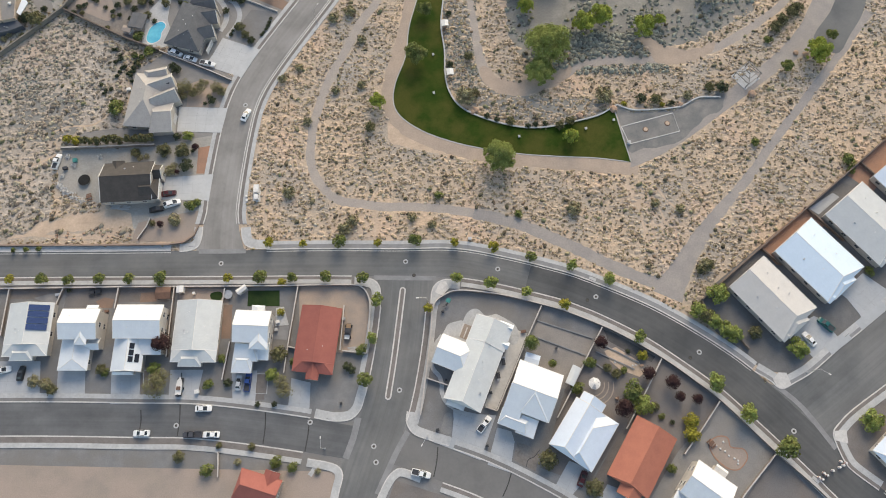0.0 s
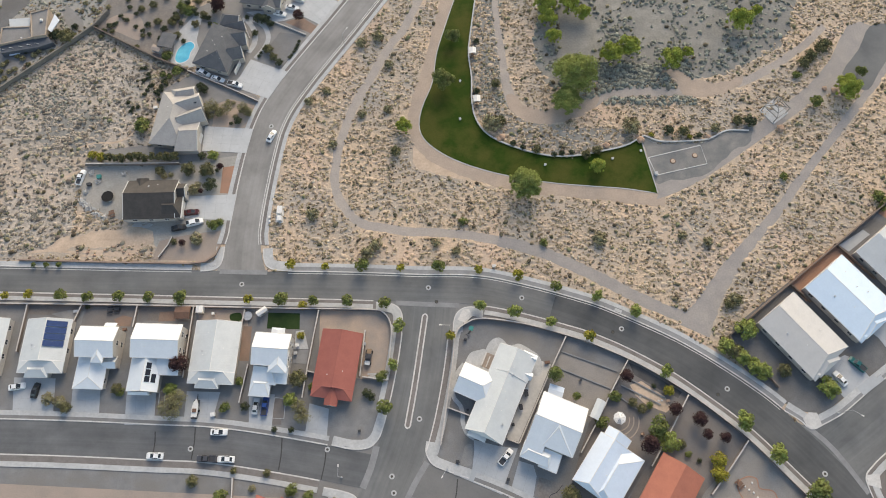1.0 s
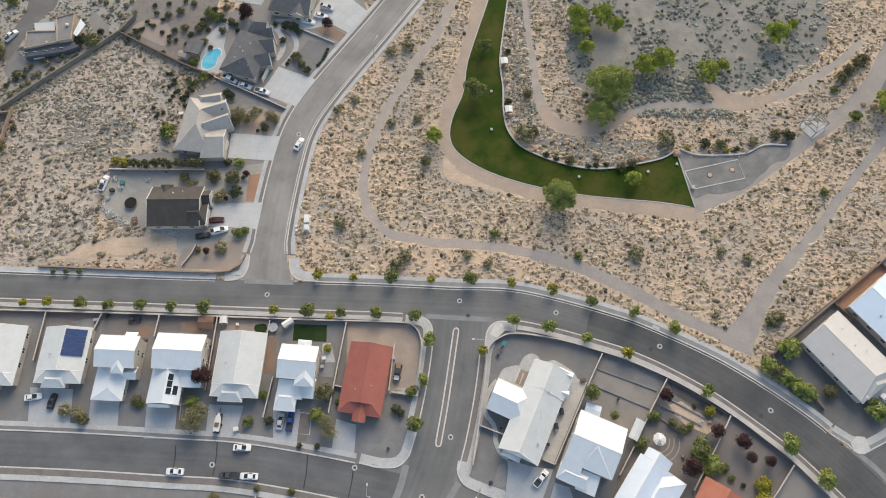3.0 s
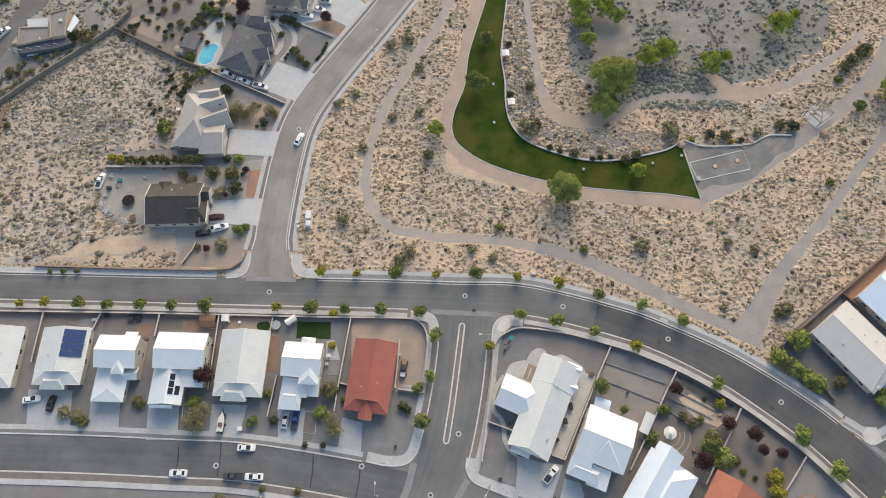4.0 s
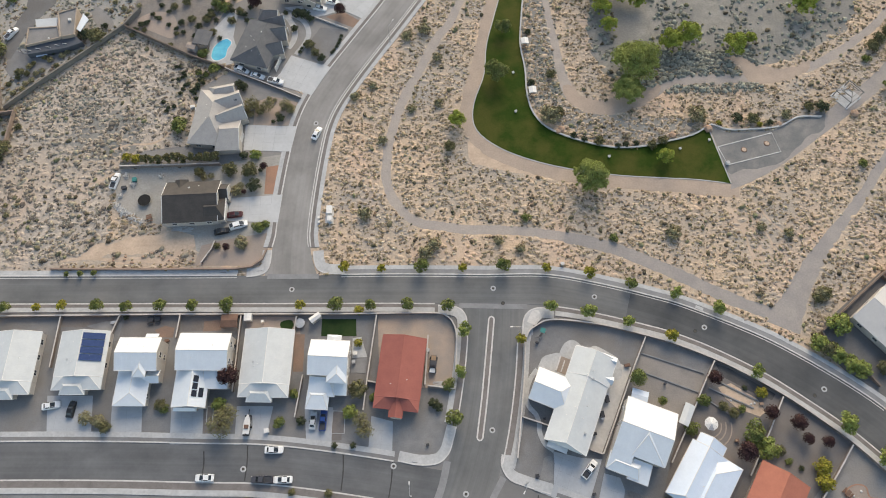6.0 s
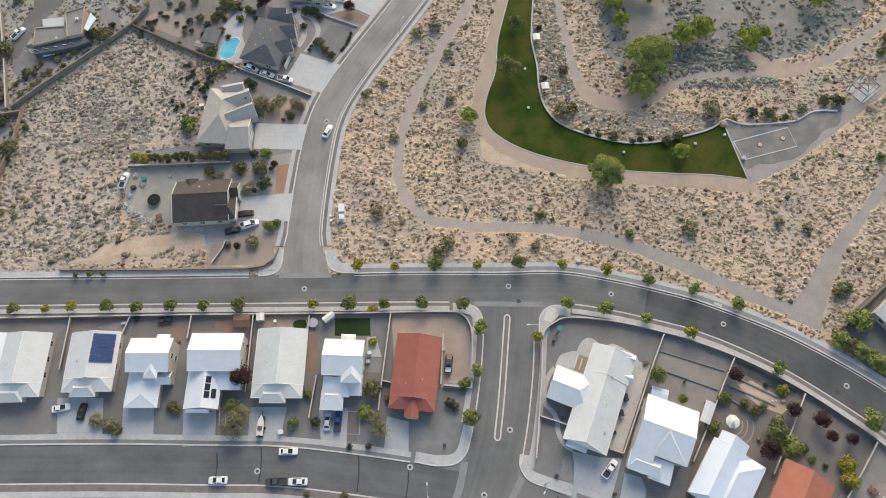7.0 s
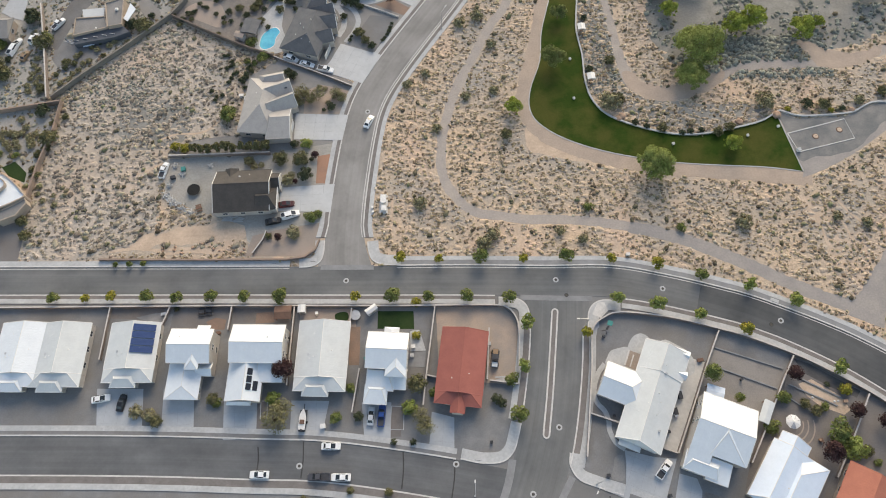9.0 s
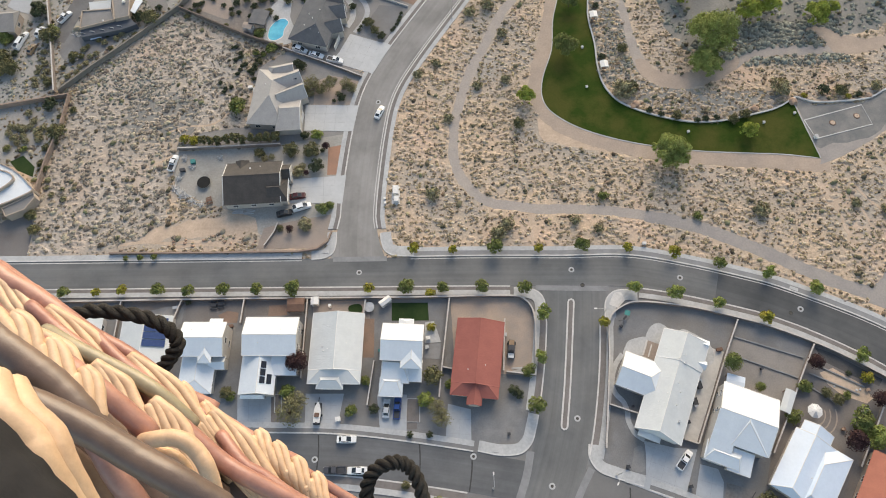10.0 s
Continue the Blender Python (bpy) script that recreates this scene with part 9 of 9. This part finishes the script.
def scatter(name, count, box, size, height, material, label, seed, lump=0.5, avoid=(), within=None):
    """Many low bushes in one mesh, off all that is cleared, thicker where a broad noise is high."""
    rng = np.random.default_rng(seed)
    p = np.stack([rng.uniform(box[0], box[1], count), rng.uniform(box[2], box[3], count)], 1)
    free = np.ones(count, bool)
    for poly in CLEAR + list(avoid):
        near = (p[:, 0] > poly[:, 0].min()) & (p[:, 0] < poly[:, 0].max()) & (p[:, 1] > poly[:, 1].min()) & (p[:, 1] < poly[:, 1].max()) & free
        idx = np.nonzero(near)[0]
        free[idx[inside(p[idx], poly)]] = False
    if within is not None:
        free &= inside(p, within)
    p = p[free]
    thick = np.array([noise.noise(Vector((x * 0.09, y * 0.09, seed))) + 0.6 * noise.noise(Vector((x * 0.3, y * 0.3, seed + 5))) for x, y in p])
    p = p[thick + rng.uniform(-0.6, 0.6, len(p)) > -lump]
    n, blades, sides = len(p), 7, 6
    r = (rng.uniform(*size, n) * rng.uniform(0.7, 1.3, n))[:, None]
    h = r * rng.uniform(*height, n)[:, None]
    lie, long = rng.normal(0.9, 0.6, n)[:, None], rng.uniform(1.0, 1.7, n)[:, None]
    a, d = rng.uniform(0, 6.28, (n, blades)), np.sqrt(rng.random((n, blades))) * 0.9
    lx, ly = np.cos(a) * d * r * long, np.sin(a) * d * r / long ** 0.5
    c, s = np.cos(lie), np.sin(lie)
    mid = np.stack([p[:, :1] + lx * c - ly * s, p[:, 1:] + lx * s + ly * c, h * (0.3 + 0.7 * (1 - d * d)) * rng.uniform(0.7, 1.1, (n, blades))], -1)
    up = np.stack([np.cos(a + lie) * d * 0.8, np.sin(a + lie) * d * 0.8, 1 - 0.5 * d], -1) + 0.45 * rng.normal(size=(n, blades, 3))
    up /= np.linalg.norm(up, axis=-1, keepdims=True)
    u = np.cross(up, rng.normal(size=(n, blades, 3)))
    u /= np.linalg.norm(u, axis=-1, keepdims=True)
    v = np.cross(up, u)
    w = (r * rng.uniform(0.18, 0.34, (n, blades)))[..., None]
    quads = np.stack([mid - u * w, mid - v * w * 0.7, mid + u * w, mid + v * w * 0.7], 2).reshape(n, -1, 3)
    # the rounded body of each clump
    turn = rng.uniform(0, 6.28, n)[:, None] + np.arange(sides) * 2 * np.pi / sides
    jag = rng.uniform(0.7, 1.2, (n, sides))

    def ring(f, z):
        ax, ay = np.cos(turn) * jag * r * f * long ** 0.6, np.sin(turn) * jag * r * f / long ** 0.4
        return np.stack([p[:, :1] + ax * c - ay * s, p[:, 1:] + ax * s + ay * c, np.broadcast_to(z, ax.shape) * (0.6 + 0.4 * jag)], -1)

    top = np.concatenate([p, h * 0.95], 1)[:, None]
    verts = np.concatenate([quads, ring(0.85, h * 0.02), ring(0.6, h * 0.72), top], 1).reshape(-1, 3)
    each, b0 = 4 * blades + 2 * sides + 1, 4 * blades
    tris = []
    for i in range(sides):
        j = (i + 1) % sides
        tris += [(b0 + i, b0 + j, b0 + sides + j), (b0 + i, b0 + sides + j, b0 + sides + i), (b0 + sides + i, b0 + sides + j, b0 + 2 * sides)]
    start = np.arange(n)[:, None] * each
    loops = np.concatenate([(start + np.arange(4 * blades)).ravel(), (start + np.array(tris).ravel()).ravel()])
    total = np.concatenate([np.full(n * blades, 4), np.full(n * len(tris), 3)])
    me = bpy.data.meshes.new(name)
    me.vertices.add(len(verts))
    me.vertices.foreach_set("co", verts.ravel())
    me.loops.add(len(loops))
    me.loops.foreach_set("vertex_index", loops)
    me.polygons.add(len(total))
    me.polygons.foreach_set("loop_start", np.concatenate([[0], np.cumsum(total)[:-1]]))
    me.polygons.foreach_set("loop_total", total)
    me.update(calc_edges=True)
    me.validate()
    me.materials.append(material)
    return tagged(new(name, me), label, "brush", kind="stuff")


def hummocks(count, box, seed, material, brush, label, within=None, avoid=()):
    """Low mounds of blown sand, steeper to the north, each with a brown tuft in its lee."""
    rng = np.random.default_rng(seed + 100)
    p = np.stack([rng.uniform(box[0], box[1], count * 3), rng.uniform(box[2], box[3], count * 3)], 1)
    free = np.ones(len(p), bool)
    for poly in CLEAR:
        near = (p[:, 0] > poly[:, 0].min() - 0.6) & (p[:, 0] < poly[:, 0].max() + 0.6) & (p[:, 1] > poly[:, 1].min() - 0.6) & (p[:, 1] < poly[:, 1].max() + 0.6) & free
        idx = np.nonzero(near)[0]
        for dx, dy in ((0.55, 0), (-0.55, 0), (0, 0.55), (0, -0.55)):
            free[idx[inside(p[idx] + np.array((dx, dy)), poly)]] = False
    for poly in avoid:
        free &= ~inside(p, poly)
    if within is not None:
        free &= inside(p, within)
    p = p[free][:count]
    n, sides = len(p), 8
    r = 0.3 + 0.6 * rng.random(n) ** 2
    h = r * rng.uniform(0.14, 0.36, n)
    ang = rng.uniform(0, 6.28, n)[:, None] + np.arange(sides) * 2 * np.pi / sides
    jag = rng.uniform(0.65, 1.35, (n, sides))
    long = rng.uniform(0.8, 2.1, n)[:, None]

    def ring(f, z):
        return np.stack([p[:, :1] + np.cos(ang) * jag * r[:, None] * f * long, p[:, 1:] + np.sin(ang) * jag * r[:, None] * f, np.broadcast_to(z[:, None], ang.shape)], -1)

    top = np.stack([p[:, 0], p[:, 1] + 0.15 * r, h], -1)[:, None]
    verts = np.concatenate([ring(1.0, np.full(n, -0.01)), ring(0.55, h * 0.72), top], 1).reshape(-1, 3)
    local = []
    for i in range(sides):
        j = (i + 1) % sides
        local += [(i, j, sides + j), (i, sides + j, sides + i), (sides + i, sides + j, 2 * sides)]
    faces = (np.array(local)[None] + (np.arange(n) * (2 * sides + 1))[:, None, None]).reshape(-1, 3)
    me = bpy.data.meshes.new("sand_hummocks")
    me.from_pydata(verts.tolist(), [], faces.tolist())
    me.materials.append(material)
    me.shade_smooth()
    tagged(new("sand_hummocks", me), label, "ground", kind="stuff")
    # a flattened twiggy tuft on the lee side of each mound
    m = rng.random(n) < 0.75
    q, rq, hq_ = p[m], r[m], h[m]
    blades = 11
    k = len(q)
    a = rng.uniform(0, 6.28, (k, blades))
    d = np.sqrt(rng.random((k, blades))) * 0.62
    cx = q[:, :1] + np.cos(a) * d * rq[:, None]
    cy = q[:, 1:] - 0.28 * rq[:, None] + np.sin(a) * d * rq[:, None] * 0.8
    cz = hq_[:, None] * (1 - 0.6 * d) + rng.uniform(0.02, 0.16, (k, blades))
    s_ = rng.uniform(0.10, 0.24, (k, blades)) * (0.6 + rq[:, None])
    t = rng.uniform(0, 6.28, (k, blades))
    tilt = rng.uniform(-0.5, 0.5, (k, blades))
    c = np.stack([cx, cy, cz], -1)
    u = np.stack([np.cos(t), np.sin(t), tilt], -1) * s_[..., None]
    v = np.stack([-np.sin(t), np.cos(t), rng.uniform(-0.4, 0.4, (k, blades))], -1) * s_[..., None] * 0.7
    quad = np.stack([c - u, c - v, c + u, c + v], 2).reshape(-1, 3)
    me = bpy.data.meshes.new("tufts")
    me.from_pydata(quad.tolist(), [], np.arange(len(quad)).reshape(-1, 4).tolist())
    me.materials.append(brush)
    tagged(new("tufts", me), "brown twiggy tufts on sand hummocks", "brush", kind="stuff")


LOT = np.array([(-125, 8), (-14, 8), (-14, 115), (-125, 115)])
DESERT = (-110, 225, -45, 150)
GREY_SOIL = np.array([(91.0, 170.0), (91.0, 100.4), (89.2, 88.4), (90.4, 77.0), (95.0, 69.8), (103.4, 70.0), (115.9, 73.9), (132.9, 73.9), (148.2, 75.0), (163.3, 81.4), (177.8, 94.5), (188.4, 170.0)])
BACK_YARDS = np.array([(-145, 140), (-30, 135), (-30, 98), (-37.5, 80), (-61.6, 91), (-93.7, 60), (-90, 58), (-93, 20), (-160, 20), (-160, 140)])
VACANT = np.array([(-61.5, 90.2), (-72.2, 79.7), (-85.5, 67.1), (-89.2, 57.6), (-90.7, 35.3), (-91.5, 22.2), (-89.9, 5.1), (-67.3, 7.0), (-54.1, 11.4), (-56.0, 32.6), (-53.8, 39.7), (-34.6, 44.9), (-36.1, 61.4), (-39.5, 75.9)])
hummocks(18000, DESERT, 3, SAND, BRUSH, "low wind-blown sand hummocks over the desert", avoid=(GREY_SOIL, BACK_YARDS, VACANT))
hummocks(2300, (-92, -34, 5, 91), 5, LOT_SOIL, GREY_BRUSH, "low grey-tan soil hummocks on a vacant lot", within=VACANT)
scatter("sagebrush", 27000, DESERT, (0.16, 0.62), (0.35, 0.8), BRUSH, "grey-green sagebrush scattered over the desert sand", 3, lump=0.35, avoid=(GREY_SOIL, VACANT))
scatter("dry_grass", 15000, DESERT, (0.25, 0.6), (0.3, 0.6), DRYGRASS, "tan dry grass tufts on the desert sand", 8, avoid=(LOT, GREY_SOIL, BACK_YARDS))
scatter("lot_brush", 2600, (-100, -20, 10, 100), (0.4, 1.0), (0.3, 0.6), GREY_BRUSH, "low brown brush mounds on a vacant lot", 27, lump=0.2)
scatter("dark_brush", 4200, DESERT, (0.4, 0.9), (0.6, 0.9), BROWN_BRUSH, "dark brown-green brush dotted over the desert", 15, lump=0.1)
scatter("blue_sage", 9000, (76, 190, 66, 150), (0.3, 1.0), (0.4, 0.8), BLUE_SAGE, "dense blue-grey sage on silty soil", 21, lump=-0.2, within=GREY_SOIL)
scatter("bank_sage", 1500, (104, 142, 64, 80), (0.4, 1.0), (0.4, 0.8), BLUE_SAGE, "dense grey sage on the bank above the trail", 52, lump=0.5)
scatter("yard_brush", 3600, (-125, -55, 55, 125), (0.25, 0.6), (0.4, 0.7), BLUE_SAGE, "grey-green scrub in dusty back yards", 33, lump=0.2)
scatter("wall_brush", 1300, (66, 79, 56, 150), (0.25, 0.6), (0.4, 0.8), BLUE_SAGE, "grey sage along the low park wall", 41, lump=0.2)
